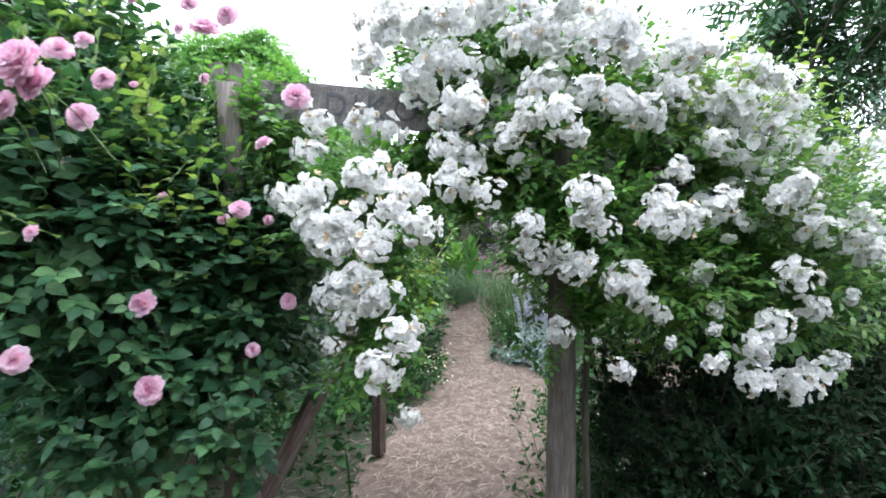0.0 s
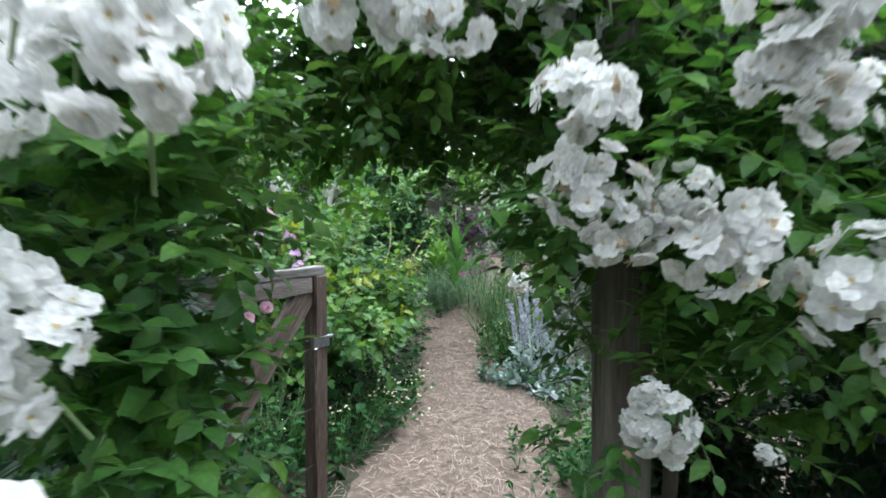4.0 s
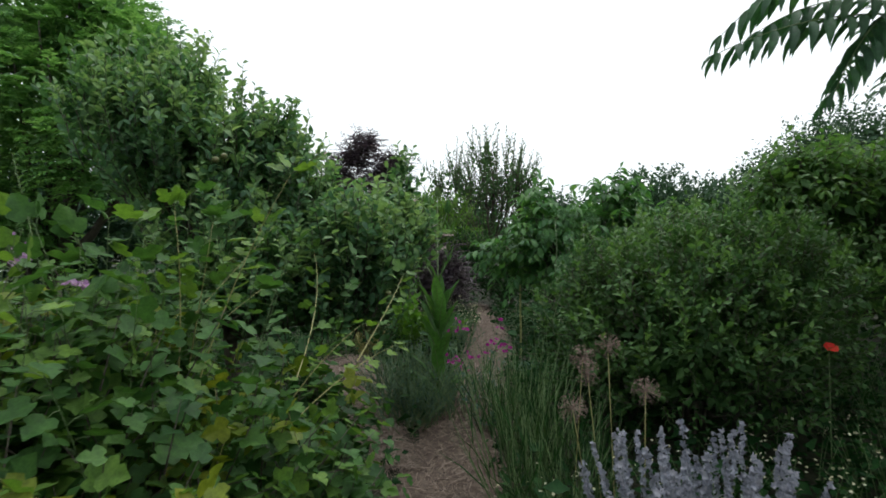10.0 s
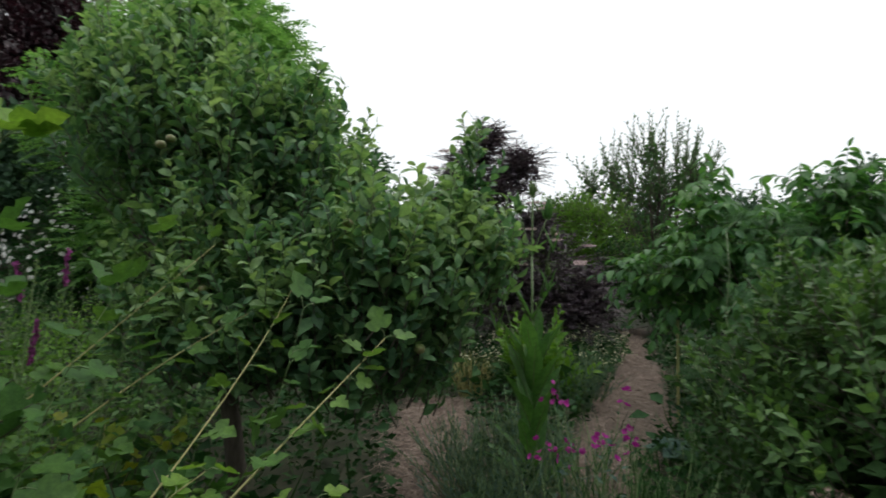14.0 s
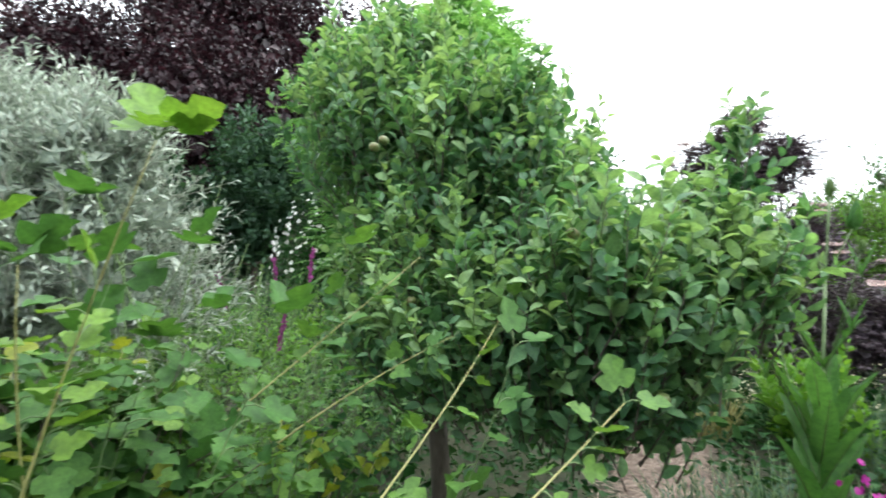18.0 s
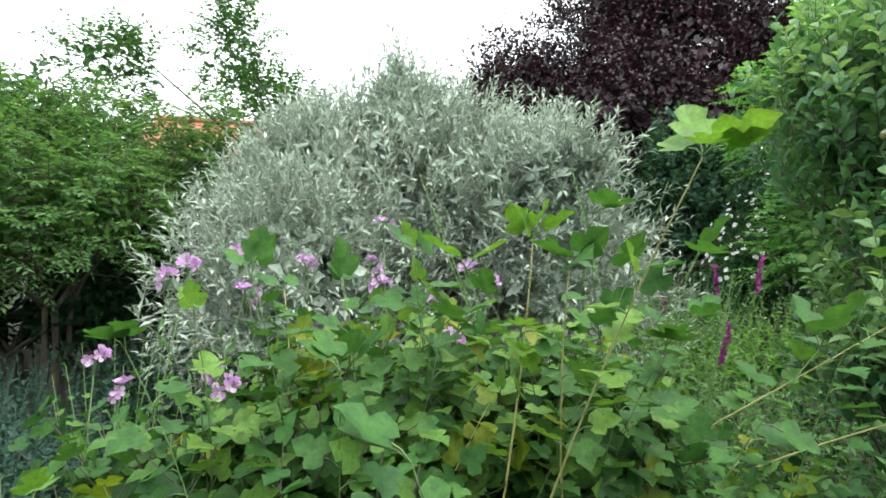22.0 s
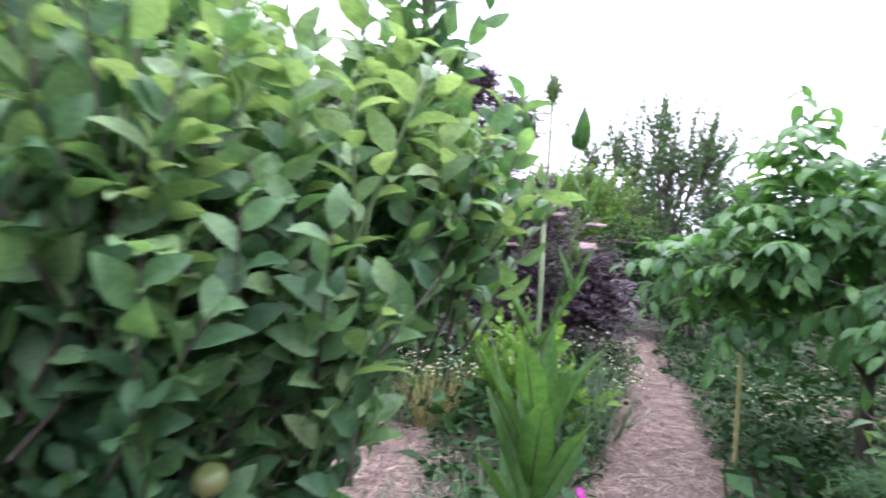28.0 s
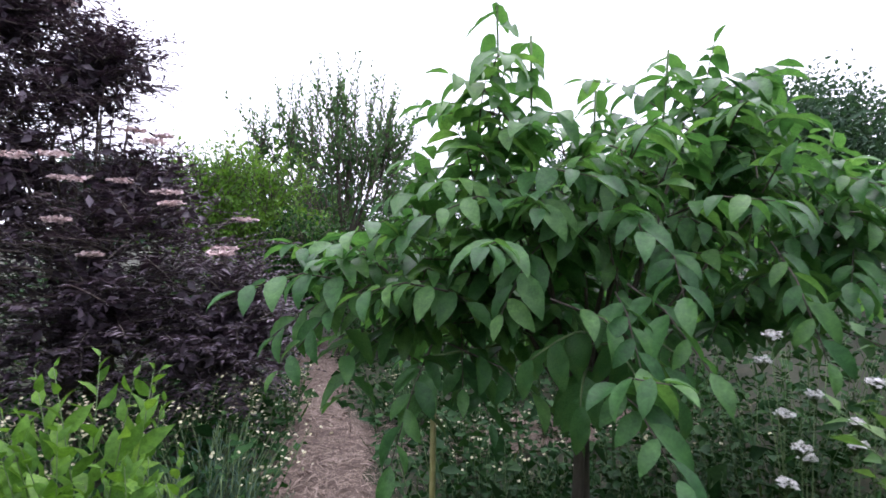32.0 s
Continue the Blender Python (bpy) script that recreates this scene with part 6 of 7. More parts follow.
for k, (x, y) in enumerate(((-4.0, 8.53), (-3.74, 8.07))):
    upright("loosestrife", "magenta-pink flower spires among meadow herbs", "flower", foot(x, y), 2, 1.22, 0.04, 18, 0.08, LEAF, 0.35, "bright_leaf", 520 + k, 0.2, top=spikes("lupin_petal", 0.28, 0.022, 16), group="magenta spires")
for k, (x, y, h) in enumerate(((-1.95, 7.0, 2.2), (-2.1, 6.9, 2.0), (-2.6, 6.6, 2.55), (-4.2, 7.2, 2.6), (-3.9, 7.1, 2.5), (-2.45, 6.7, 2.3), (-1.85, 7.1, 1.9))):
    upright("mullein_stalk", "tall bare mullein seed stalk", "flower", foot(x, y), 3, h, 0.09, 90, 0.016, DIAMOND, 0.7, "teasel_head", 530 + k, 0.35, "stem", 0, 0.8, group="mullein stalks", stem_r=0.0042, start=0.55, profile=0.0)

# ---- teasel beside the path ----
TZ = float(ground_z(8.55))
teasel = thing("teasel", "tall green teasel with paired leaves and spiny heads", "flower", (-0.1, 8.46, TZ))


def big_leaf(name, p, a, n, size, width, mat, parent, droop=0.25, seg=7, label="", ruffle=0.0, seed=1):
    """One long curved blade with a keel."""
    r = np.random.RandomState(seed)
    a, n = unit(np.array(a, float)), np.array(n, float)
    b = unit(np.cross(a, n))
    n = np.cross(b, a)
    v, f = [], []
    for i in range(seg + 1):
        s = i / seg
        w = width * size * (math.sin(math.pi * min(1, s * 0.94 + 0.05)) ** 0.75) * (1 - 0.35 * s)
        c = np.array(p, float) + a * size * s - UP * (droop * size * s * s)
        lift = 0.22 * w
        k = r.normal(0, ruffle, 2) * w
        v += [c - b * w / 2 + n * (lift + k[0]), c, c + b * w / 2 + n * (lift + k[1])]
    for i in range(seg):
        q = 3 * i
        f += [(q, q + 1, q + 4), (q, q + 4, q + 3), (q + 1, q + 2, q + 5), (q + 1, q + 5, q + 4)]
    v = np.array(v)
    rib = tubes(v[1::3][None], np.linspace(0.011, 0.002, seg + 1)[None] * size, 4)
    return part(name, make_mesh(name, [(v, np.array(f), 0), (*rib, 1)], [mat, "stem"], True), parent, label)


def teasel_head(p, way, size, parent, seed):
    r = np.random.RandomState(seed)
    way = unit(np.array(way, float))
    d = unit(r.normal(0, 1, (160, 3)))
    c = np.array(p, float) + way * size * 0.8
    q = c + d * size * 0.42 + way * (d @ way)[:, None] * size * 0.45
    s = np.linspace(0, 1, 7)
    core = tubes((np.array(p, float) + way * size * (0.02 + 1.55 * s[:, None]))[None], (size * 0.42 * np.sin(np.pi * (0.08 + 0.86 * s)) ** 0.7)[None], 9)
    hd = leaves(q, d + way * 0.4, r.normal(0, 1, d.shape), size * 0.3, DIAMOND, 0.35)
    ob = part("seed_head", make_mesh("teasel_head", [(*hd, 0), (*core, 0)], ["teasel_head"], True), parent, "green egg-shaped teasel head")
    th = np.arange(6) * 1.047 + r.uniform(0, 6)
    br = np.stack([np.cos(th), np.sin(th), 0.5 + 0 * th], -1)
    part("bract", make_mesh("bract", [(*leaves(np.repeat(np.array(p, float)[None], 6, 0), br, np.tile(UP, (6, 1)), size * 1.3, BLADE, 0.06), 0)], ["teasel_leaf"]), ob)
    return ob


def node_pair(z, size, turn, width, up, x=0.0, y=0.0, seed=0, droop=0.15):
    for s in (0, 1):
        th = turn + s * math.pi
        big_leaf("leaf", (x, y, z), (math.cos(th), math.sin(th), up), (-math.cos(th) * up, -math.sin(th) * up, 1), size, width, "teasel_leaf", teasel, droop, 8, "", 0.1, seed * 2 + s)


rod("stem", (0, 0, -0.03), (0.0, 0.0, 1.38), 0.0066, "pale_stem", teasel, 8)
rod("stem", (0, 0, 1.38), (0.01, -0.01, 1.72), 0.005, "pale_stem", teasel, 8)
teasel_head((0.01, -0.01, 1.72), (0, 0, 1), 0.045, teasel, 1)
for k, (dx, dy, z2) in enumerate(((-0.075, 0.02, 1.64), (0.09, -0.01, 1.6))):
    rod("side_stem", (0, 0, 1.385), (dx, dy, z2), 0.0034, "pale_stem", teasel, 7)
    s = np.linspace(0, 1, 10)
    bud = np.array([dx, dy, z2 - 0.01]) + np.stack([0.1 * dx * s, 0 * s, 0.13 * s], -1)
    part("bud", make_mesh("bud", [(*tubes(bud[None], (0.023 * np.sin(np.pi * np.clip(0.1 + 0.95 * s ** 0.62, 0, 1)) ** 0.8 + 0.001)[None], 8), 0)], ["teasel_leaf"], True), teasel, "pointed green leaf closed round a bud")
    for q in range(3):
        th = q * 2.1 + k
        big_leaf("leaf", (dx + 0.012 * math.cos(th), dy + 0.012 * math.sin(th), z2 - 0.015), (0.25 * math.cos(th), 0.25 * math.sin(th), 1), (math.cos(th), math.sin(th), -0.2), 0.1, 0.36, "teasel_leaf", teasel, 0.0, 6, "", 0.05, 60 + 3 * k + q)
for k, (z, size, turn, w, up) in enumerate(((1.385, 0.16, 0.1, 0.26, 1.2), (1.02, 0.3, 0.12, 0.31, 2.0), (0.8, 0.36, 1.4, 0.3, 2.3), (0.68, 0.46, 0.2, 0.29, 2.3), (0.62, 0.42, 1.8, 0.28, 2.1), (0.52, 0.46, 2.6, 0.28, 2.2), (0.4, 0.46, 0.7, 0.27, 2.2), (0.34, 0.44, 2.2, 0.26, 2.0), (0.2, 0.46, 1.4, 0.27, 1.8), (0.14, 0.42, 2.9, 0.2, 1.3), (0.06, 0.42, 0.3, 0.22, 1.0), (0.08, 0.4, 2.8, 0.28, 0.8))):
    node_pair(z, size, turn, w, up, seed=k)
for k, (z, dx, dy, z2) in enumerate(((1.0, 0.09, -0.02, 1.28), (0.98, -0.15, 0.03, 1.3), (0.95, 0.115, 0.02, 1.5), (0.64, -0.2, -0.02, 1.05))):
    rod("side_stem", (0, 0, z), (dx, dy, z2), 0.0032, "stem", teasel, 7)
    for s in (-1, 1):
        big_leaf("leaf", (dx, dy, z2 - 0.1), (0.35 * s, 0.05, 1), (-s, -0.3, 0.2), 0.15, 0.3, "teasel_leaf", teasel, 0.0, 6, "", 0.08, 80 + 2 * k + s)
    teasel_head((dx, dy, z2), (dx, dy, 1), 0.03, teasel, 10 + k)
# its lower branches towards the apple tree
for k, (line, head, way, size, width) in enumerate(((((0, 0, 0.98), (-0.09, 0.07, 1.14), (-0.155, 0.13, 1.3), (-0.25, 0.16, 1.58)), 0.036, (0.1, -0.02, 0.15), 0.175, 0.34),
                                                    (((0, 0, 0.6), (-0.12, 0.1, 0.9), (-0.19, 0.14, 1.12), (-0.235, 0.15, 1.24)), 0.03, (0.09, -0.01, 0.165), 0.19, 0.25))):
    for a, b in zip(line[:-1], line[1:]):
        rod("side_stem", a, b, 0.0034, "pale_stem", teasel, 7)
    teasel_head(line[3], (-0.2, 0, 1), head, teasel, 30 + k)
    node = line[2]
    big_leaf("leaf", node, way, (-0.3, -1, 0.3), size, width, "teasel_leaf", teasel, 0.0, 8, "", 0.08, 130 + k)
    big_leaf("leaf", node, (-0.1, 0.04, 0.1), (0.4, -1, 0.3), size * 0.85, width, "teasel_leaf", teasel, 0.05, 8, "", 0.08, 140 + k)
for k, (x, y, h) in enumerate(((-0.4, 8.35, 0.6), (-0.5, 8.65, 0.5), (-0.25, 8.75, 0.55), (-0.2, 8.15, 0.55), (-0.35, 8.05, 0.45), (0.1, 8.65, 0.5), (0.0, 8.25, 0.5))):
    herb(x, y, 560 + k, h, 0.17, "blue_leaf", "grey-green lavender clump by the teasel", 44, 12, 0.06, 0.16, BLADE, "lavender", ang=0.45, droop=0.0, wild=0.2)
for k, (x, y) in enumerate([(-1.27, 10.12), (-1.77, 10.38), (-0.74, 10.63), (-1.87, 9.98)]):
    herb(x, y, 565 + k, 0.42, 0.2, "herb_leaf", "leafy green herbs beside the side path", 30, 10, 0.06, 0.3, LEAF)
upright("grass_clump", "tuft of dry golden grass by the teasel", "grass", foot(-0.95, 10.31), 60, 0.45, 0.1, 3, 0.22, BLADE, 0.03, "dry_grass", 569, 0.35, "straw_stem", -0.1, 0.35, group="grass clumps", stem_r=0.0016, wild=0.2)
upright("sweet_pea", "magenta everlasting pea in flower beside the path", "flower", foot(0.25, 7.95), 11, 0.85, 0.07, 10, 0.07, LEAF, 0.35, "blue_leaf", 571, 0.5, "stem", 0.2, 0.9,
        lambda r, tips, ways: [("flower", [(*flowers(r, t + r.normal(0, 0.03, (1, 3)), r.normal(0, 1, (1, 3)) + UP * 0.4, 4, 0.02, 1.1, 0.4), 0)], ["magenta_petal"]) for t in tips for _ in range(4)])


# ---- fennel ----
def fennel(x, y, h, seed):
    r = np.random.RandomState(seed)
    ob = thing("fennel", "tall feathery green fennel with pale stems", "herb", foot(x, y), "fennel plants")
    nodes = np.linspace(0.3, 1, 6)
    top = np.array([r.normal(0.03, 0.015), r.normal(0.02, 0.015), h])
    way = np.concatenate([[[0, 0, -0.02]], top * np.concatenate([[0.15], nodes])[:, None]])
    way[1:-1] += r.normal(0, 0.014, (len(way) - 2, 3)) * [1, 1, 0]
    part("stem", make_mesh("fennel_stem", [(*tubes(way[None], np.linspace(0.0062, 0.003, len(way))[None], 8), 0)], ["pale_stem"], True), ob)
    for k, s in enumerate(nodes):
        base = way[k + 2]
        th = k * 2.2 + r.uniform(0, 1)
        end = base + np.array([math.cos(th) * 0.08, math.sin(th) * 0.08, 0.15 - 0.08 * s]) * (1.15 - 0.5 * s)
        rod("sheath", base, end, 0.0034, "pale_stem", ob, 6)
        n = 40
        p = end + r.normal(0, 0.028, (n, 3)) * [1, 1, 0.5]
        d = unit(end - base) * 0.5 + r.normal(0, 0.5, (n, 3)) + np.array([math.cos(th), math.sin(th), 0.1]) * 0.5
        (v, f), lines = twig_leaves(r, p, d, 0.1, 16, 0.036, BLADE, 0.032, 0.7, 0.1, -0.2)
        part("frond", make_mesh("frond", [(v, f, 0), (*tubes(lines, np.full((n, 3), 0.0009), 3), 0)], ["fennel_leaf"]), ob, "feathery frond")
    return ob


fennel(0.86, 8.44, 1.52, 580)
fennel(1.1, 8.5, 1.47, 581)
for k, (x, y, h, m) in enumerate(((0.75, 8.3, 0.55, "herb_leaf"), (1.3, 8.3, 0.7, "herb_leaf"), (0.95, 9.0, 0.5, "herb_leaf"), (1.5, 9.5, 0.5, "herb_leaf"), (1.75, 9.25, 0.45, "herb_leaf"), (2.5, 9.2, 0.4, "herb_leaf"))):
    herb(x, y, 590 + k, h, 0.25, m, n=34)
kale = thing("kale", "blue-green kale rosette beside the path", "vegetable", foot(0.72, 9.15))
for k in range(9):
    th = k * 2.4
    big_leaf("leaf", (0.02 * math.cos(th), 0.02 * math.sin(th), 0.04), (math.cos(th), math.sin(th), 0.8), (-math.cos(th), -math.sin(th), 1), 0.26, 0.5, "blue_leaf", kale, 0.3, 6, "", 0.2, 600 + k)

# ---- beds round the elder and the broad-leaved tree ----
herb(-0.38, 10.5, 610, 0.98, 0.13, "bright_leaf", "bright green leafy bush in the bed", 18, 15, 0.15, 0.46, OVATE, "bright_bush", ang=0.65, droop=0.05)
herb(-0.16, 10.35, 611, 0.66, 0.1, "bright_leaf", "bright green leafy bush in the bed", 16, 13, 0.14, 0.46, OVATE, "bright_bush", ang=0.65, droop=0.05)
for k, (x, y) in enumerate(((0.0, 10.75), (0.06, 10.45), (-0.05, 11.0), (0.0, 10.15))):
    herb(x, y, 615 + k, 0.5, 0.16, "blue_leaf", "grey lavender by the path", 40, 12, 0.06, 0.14, BLADE, "lavender", ang=0.4, droop=0.0, wild=0.2)
for k, (x, y, h) in enumerate(((-0.2, 11.3, 0.62), (0.02, 11.1, 0.6), (-0.6, 11.1, 0.6), (-1.0, 11.0, 0.5), (-0.05, 11.75, 0.5), (-0.9, 10.6, 0.5), (1.35, 11.2, 0.4), (1.3, 11.9, 0.4), (1.6, 11.6, 0.45), (2.2, 11.4, 0.5), (1.35, 10.9, 0.4), (2.0, 10.9, 0.4),
                               (2.6, 11.0, 0.5), (1.4, 12.8, 0.4), (0.1, 12.3, 0.4), (1.9, 12.4, 0.5))):
    # feverfew right of the path takes the darker green, the tree's shade in its colour
    feverfew(x, y, 620 + k, h if x < 0.4 else h * 0.65, 0.26, 140 if x < 0.4 else 45, "herb_leaf" if x < 0.4 else "shaded_herb_leaf")
for k, (x, y, h) in enumerate(((2.3, 6.1, 0.5), (2.9, 6.4, 0.6), (3.4, 6.9, 0.7), (2.6, 7.0, 0.6), (3.2, 7.6, 0.8), (2.9, 8.1, 0.7), (3.9, 7.4, 0.8), (3.6, 6.2, 0.6), (4.3, 6.7, 0.8), (1.3, 9.9, 0.3), (1.7, 10.6, 0.3), (2.2, 10.6, 0.35), (1.12, 10.55, 0.45), (1.25, 10.5, 0.3), (1.6, 10.2, 0.3), (1.9, 10.2, 0.35), (2.6, 10.3, 0.4), (2.8, 10.6, 0.6), (1.2, 12.1, 0.4), (2.4, 12.2, 0.8), (3.0, 11.6, 0.8), (3.4, 10.8, 0.9), (3.2, 9.8, 0.9), (2.9, 9.2, 0.8))):
    # herbs below the broad-leaved tree: its shade painted in by the darker green
    herb(x, y, 640 + k, h, 0.28, "shaded_herb_leaf" if 0.9 < x < 2.9 and 9.8 < y < 12.5 else "herb_leaf", n=36)
for k, (x, y) in enumerate(((1.66, 9.3), (1.76, 9.42))):
    upright("yarrow", "white yarrow with flat flower heads", "flower", foot(x, y), 7, 1.22, 0.09, 12, 0.07, LEAF, 0.2, "herb_leaf", 660 + k, 0.1, top=umbels("white_petal", 0.022, 34, 0.009), group="yarrow")
stake = thing("plant_stake", "thin wooden stake beside the young tree", "stake", foot(0.82, 10.1))
rod("shaft", (0, 0, -0.05), (0.0, 0.0, 0.82), 0.011, "straw_stem", stake, 7)
er = np.random.RandomState(670)
elder_ob = bpy.data.objects["black_elder"]
ep, eo = on_blobs(er, ELDER, 20, 0.02, -0.1)
seen = [(np.array(p), np.array([0, -0.3, 0.3])) for p in ((-1.0, 11.55, 1.7), (-0.77, 11.6, 1.6), (-0.66, 11.55, 1.2), (-0.81, 11.55, 1.38), (-0.83, 11.58, 1.72), (-1.22, 11.55, 1.37), (-1.3, 11.55, 1.1))]
for p, o in seen + [q for q in zip(ep, eo) if q[1][1] < 0.35]:
    k = 90
    rad, th = er.uniform(0.06, 0.1) * np.sqrt(er.uniform(0, 1, k)), er.uniform(0, 6.28, k)
    q = p + o * 0.06 + np.stack([rad * np.cos(th), rad * np.sin(th), er.normal(0, 0.006, k)], -1) - elder_ob.location
    part("flower_head", make_mesh("elder_head", [(*heads(er, q, 0.014, 5), 0)], ["elder_flower"]), elder_ob, "flat pale pink flower head")


# ---- long currant shoots over the path's side ----
def shoot(line, n, size, mat, seed, stem_r=0.0026, name="currant_shoot", form=PALM, width=1.0, tip=2):
    r = np.random.RandomState(seed)
    pts = np.array(line, float)
    ob = thing(name, "long yellow-green currant shoot with lobed leaves", "shoot", tuple(pts[0]), "currant shoots")
    t = np.linspace(0, 1, 8)[:, None]
    curve = (1 - t) ** 2 * pts[0] + 2 * t * (1 - t) * pts[1] + t * t * pts[2] - pts[0]
    part("stem", make_mesh("shoot_stem", [(*tubes(curve[None], (stem_r * (1.2 - 0.8 * t[:, 0]))[None], 6), 0)], ["straw_stem" if stem_r > 0.0025 else "stem"], True), ob)
    for k in range(n):
        s = 0.25 + 0.75 * (k + 0.5) / n if k < n - tip else 1.0
        c = np.array([np.interp(s, t[:, 0], curve[:, i]) for i in range(3)])
        tan = unit(pts[2] - pts[0])
        d = unit(r.normal(0, 1, 3) * [1, 1, 0.4] + tan * (0.5 if s < 1 else 1.2))
        st = c + d * size * 0.5
        sz = size * r.uniform(0.7, 1.1) * (1.15 if s > 0.9 else 1.0)
        lf = leaves(st[None], (d - UP * 0.15)[None], (UP + r.normal(0, 0.35, 3))[None], sz, form, width)
        part("leaf", make_mesh("shoot_leaf", [(*lf, 0), (*tubes(np.array([[c, (c + st) / 2 + UP * 0.005, st]]), np.full((1, 3), 0.0014), 4), 1)], [mat, "stem"]), ob)
    return ob


SHOOTS = [((-0.95, 5.95, 0.85), (-0.84, 6.02, 1.25), (-0.64, 6.08, 1.6)), ((-1.0, 5.88, 0.8), (-0.98, 5.92, 1.15), (-1.02, 5.94, 1.47)), ((-1.05, 6.05, 0.8), (-0.95, 5.98, 1.15), (-0.9, 5.98, 1.42)),
          ((-1.35, 6.4, 0.85), (-1.15, 6.7, 1.15), (-1.0, 7.0, 1.43)), ((-0.7, 6.3, 0.75), (-0.66, 6.75, 1.05), (-0.84, 7.26, 1.29)), ((-0.42, 6.2, 0.85), (-0.3, 6.5, 1.05), (-0.27, 6.82, 1.16)),
          ((-1.3, 6.7, 0.85), (-1.12, 6.9, 1.05), (-0.98, 7.15, 1.17)), ((-0.9, 5.2, 0.4), (-0.88, 5.15, 0.8), (-0.95, 5.0, 0.95)), ((-1.3, 5.4, 0.8), (-1.35, 5.4, 1.1), (-1.45, 5.35, 1.3)),
          ((-0.75, 6.1, 0.6), (-0.6, 6.2, 0.85), (-0.42, 6.3, 0.98)), ((-1.0, 5.0, 0.3), (-0.7, 4.9, 0.6), (-0.5, 4.9, 0.55)), ((-0.7, 6.0, 0.6), (-0.5, 6.3, 0.8), (-0.3, 6.5, 0.85))]
for k, line in enumerate(SHOOTS):
    shoot(line, 14, 0.066 if k < 3 else 0.06, "lime_leaf" if k in (0, 1, 7, 9, 11) else "currant_leaf", 700 + k, tip=5 if k < 3 else 2)

tr = np.random.RandomState(715)
for k in range(10):
    b = np.array([tr.uniform(-1.7, -0.85), tr.uniform(5.2, 6.8), 0.5])
    e = b + [tr.normal(0.1, 0.15), tr.normal(0, 0.15), tr.uniform(0.55, 0.95)]
    shoot((b, (b + e) / 2 + tr.normal(0, 0.06, 3), e), 12, 0.075, "currant_leaf", 740 + k, 0.0022)
TIPS = [(-1.02, 6.07, 1.53), (-1.09, 5.81, 1.4), (-1.1, 5.69, 1.42), (-1.09, 5.54, 1.34), (-1.07, 5.35, 1.38), (-1.03, 5.25, 1.28), (-0.98, 6.14, 1.4), (-0.92, 6.25, 1.44), (-1.08, 5.76, 1.27),
        (-1.05, 5.93, 1.26), (-0.98, 5.14, 1.23), (-1.07, 5.56, 1.18), (-0.93, 6.2, 1.26), (-1.4, 5.71, 1.42), (-1.36, 5.28, 1.35)]
for k, tip in enumerate(TIPS):
    e = np.array(tip)
    b = e + [tr.normal(-0.12, 0.08), tr.normal(0, 0.1), -tr.uniform(0.5, 0.75)]
    shoot((b, (b + e) / 2 + tr.normal(0, 0.06, 3), e), 11, tr.uniform(0.06, 0.085), "lime_leaf" if k % 4 == 1 else "currant_leaf", 760 + k, 0.002)
cur = bpy.data.objects["currant_bush"]
yp, yo = on_blobs(tr, CURRANT, 110, 0.05, 0.0)
(yv, yf), yl = twig_leaves(tr, yp - yo * 0.06, yo + UP * 0.5 + tr.normal(0, 0.4, (110, 3)), 0.16, 4, 0.085, PALM, 1.0, 0.9, 0.3)
part("old_leaves", make_mesh("old_leaves", [(*local((yv, yf), cur.location), 0), (*local(tubes(yl, np.full((110, 3), 0.0015), 3), cur.location), 1)], ["old_leaf", "straw_stem"], True), cur, "yellowing older leaves")["kind"] = "stuff"

# ---- apples and pale shoot tips ----
apple_ob = bpy.data.objects["apple_tree"]
ar = np.random.RandomState(720)


def fruit(seed):
    bm = bmesh.new()
    bmesh.ops.create_uvsphere(bm, u_segments=10, v_segments=7, radius=0.026)
    for v in bm.verts:
        q = v.co.xy.length / 0.026
        v.co.z *= 0.9 - 0.25 * math.exp(-8 * q * q)
    me = bpy.data.meshes.new("apple")
    bm.to_mesh(me)
    bm.free()
    for p in me.polygons:
        p.use_smooth = True
    me.materials.append(M["apple_skin"])
    return me


APPLE_FRUIT = fruit(1)
fp, fo = on_blobs(ar, APPLE, 16, 0.03, -0.6)
for p in [(-1.36, 7.12, 1.83), (-1.31, 7.12, 1.85), (-0.42, 7.5, 1.0), (-0.5, 7.75, 0.93)] + [tuple(a + 0.02 * b) for a, b in zip(fp, fo)]:
    set_cluster(p, ar.uniform(0.7, 0.95), apple_ob, [APPLE_FRUIT], ar, "apple")
tp, to = (np.concatenate(q) for q in zip(on_blobs(ar, APPLE, 640, 0.02, -0.1), on_blobs(ar, APPLE[-4:], 90, 0.02, -0.2)))
(tv, tf), tl = twig_leaves(ar, tp - to * 0.05, to * 0.5 + UP * 1.2 + ar.normal(0, 0.25, tp.shape), ar.uniform(0.1, 0.34, len(tp)), 9, 0.08, FINE, 0.5, 1.0, -0.05, 0.0)
part("young_growth", make_mesh("apple_tips", [(*local((tv, tf), apple_ob.location), 0), (*local(tubes(tl, np.broadcast_to(np.array([0.005, 0.0035, 0.002]), (len(tp), 3)), 4), apple_ob.location), 1)], ["apple_tip", "stem"], True),
     apple_ob, "pale green young shoots")["kind"] = "stuff"


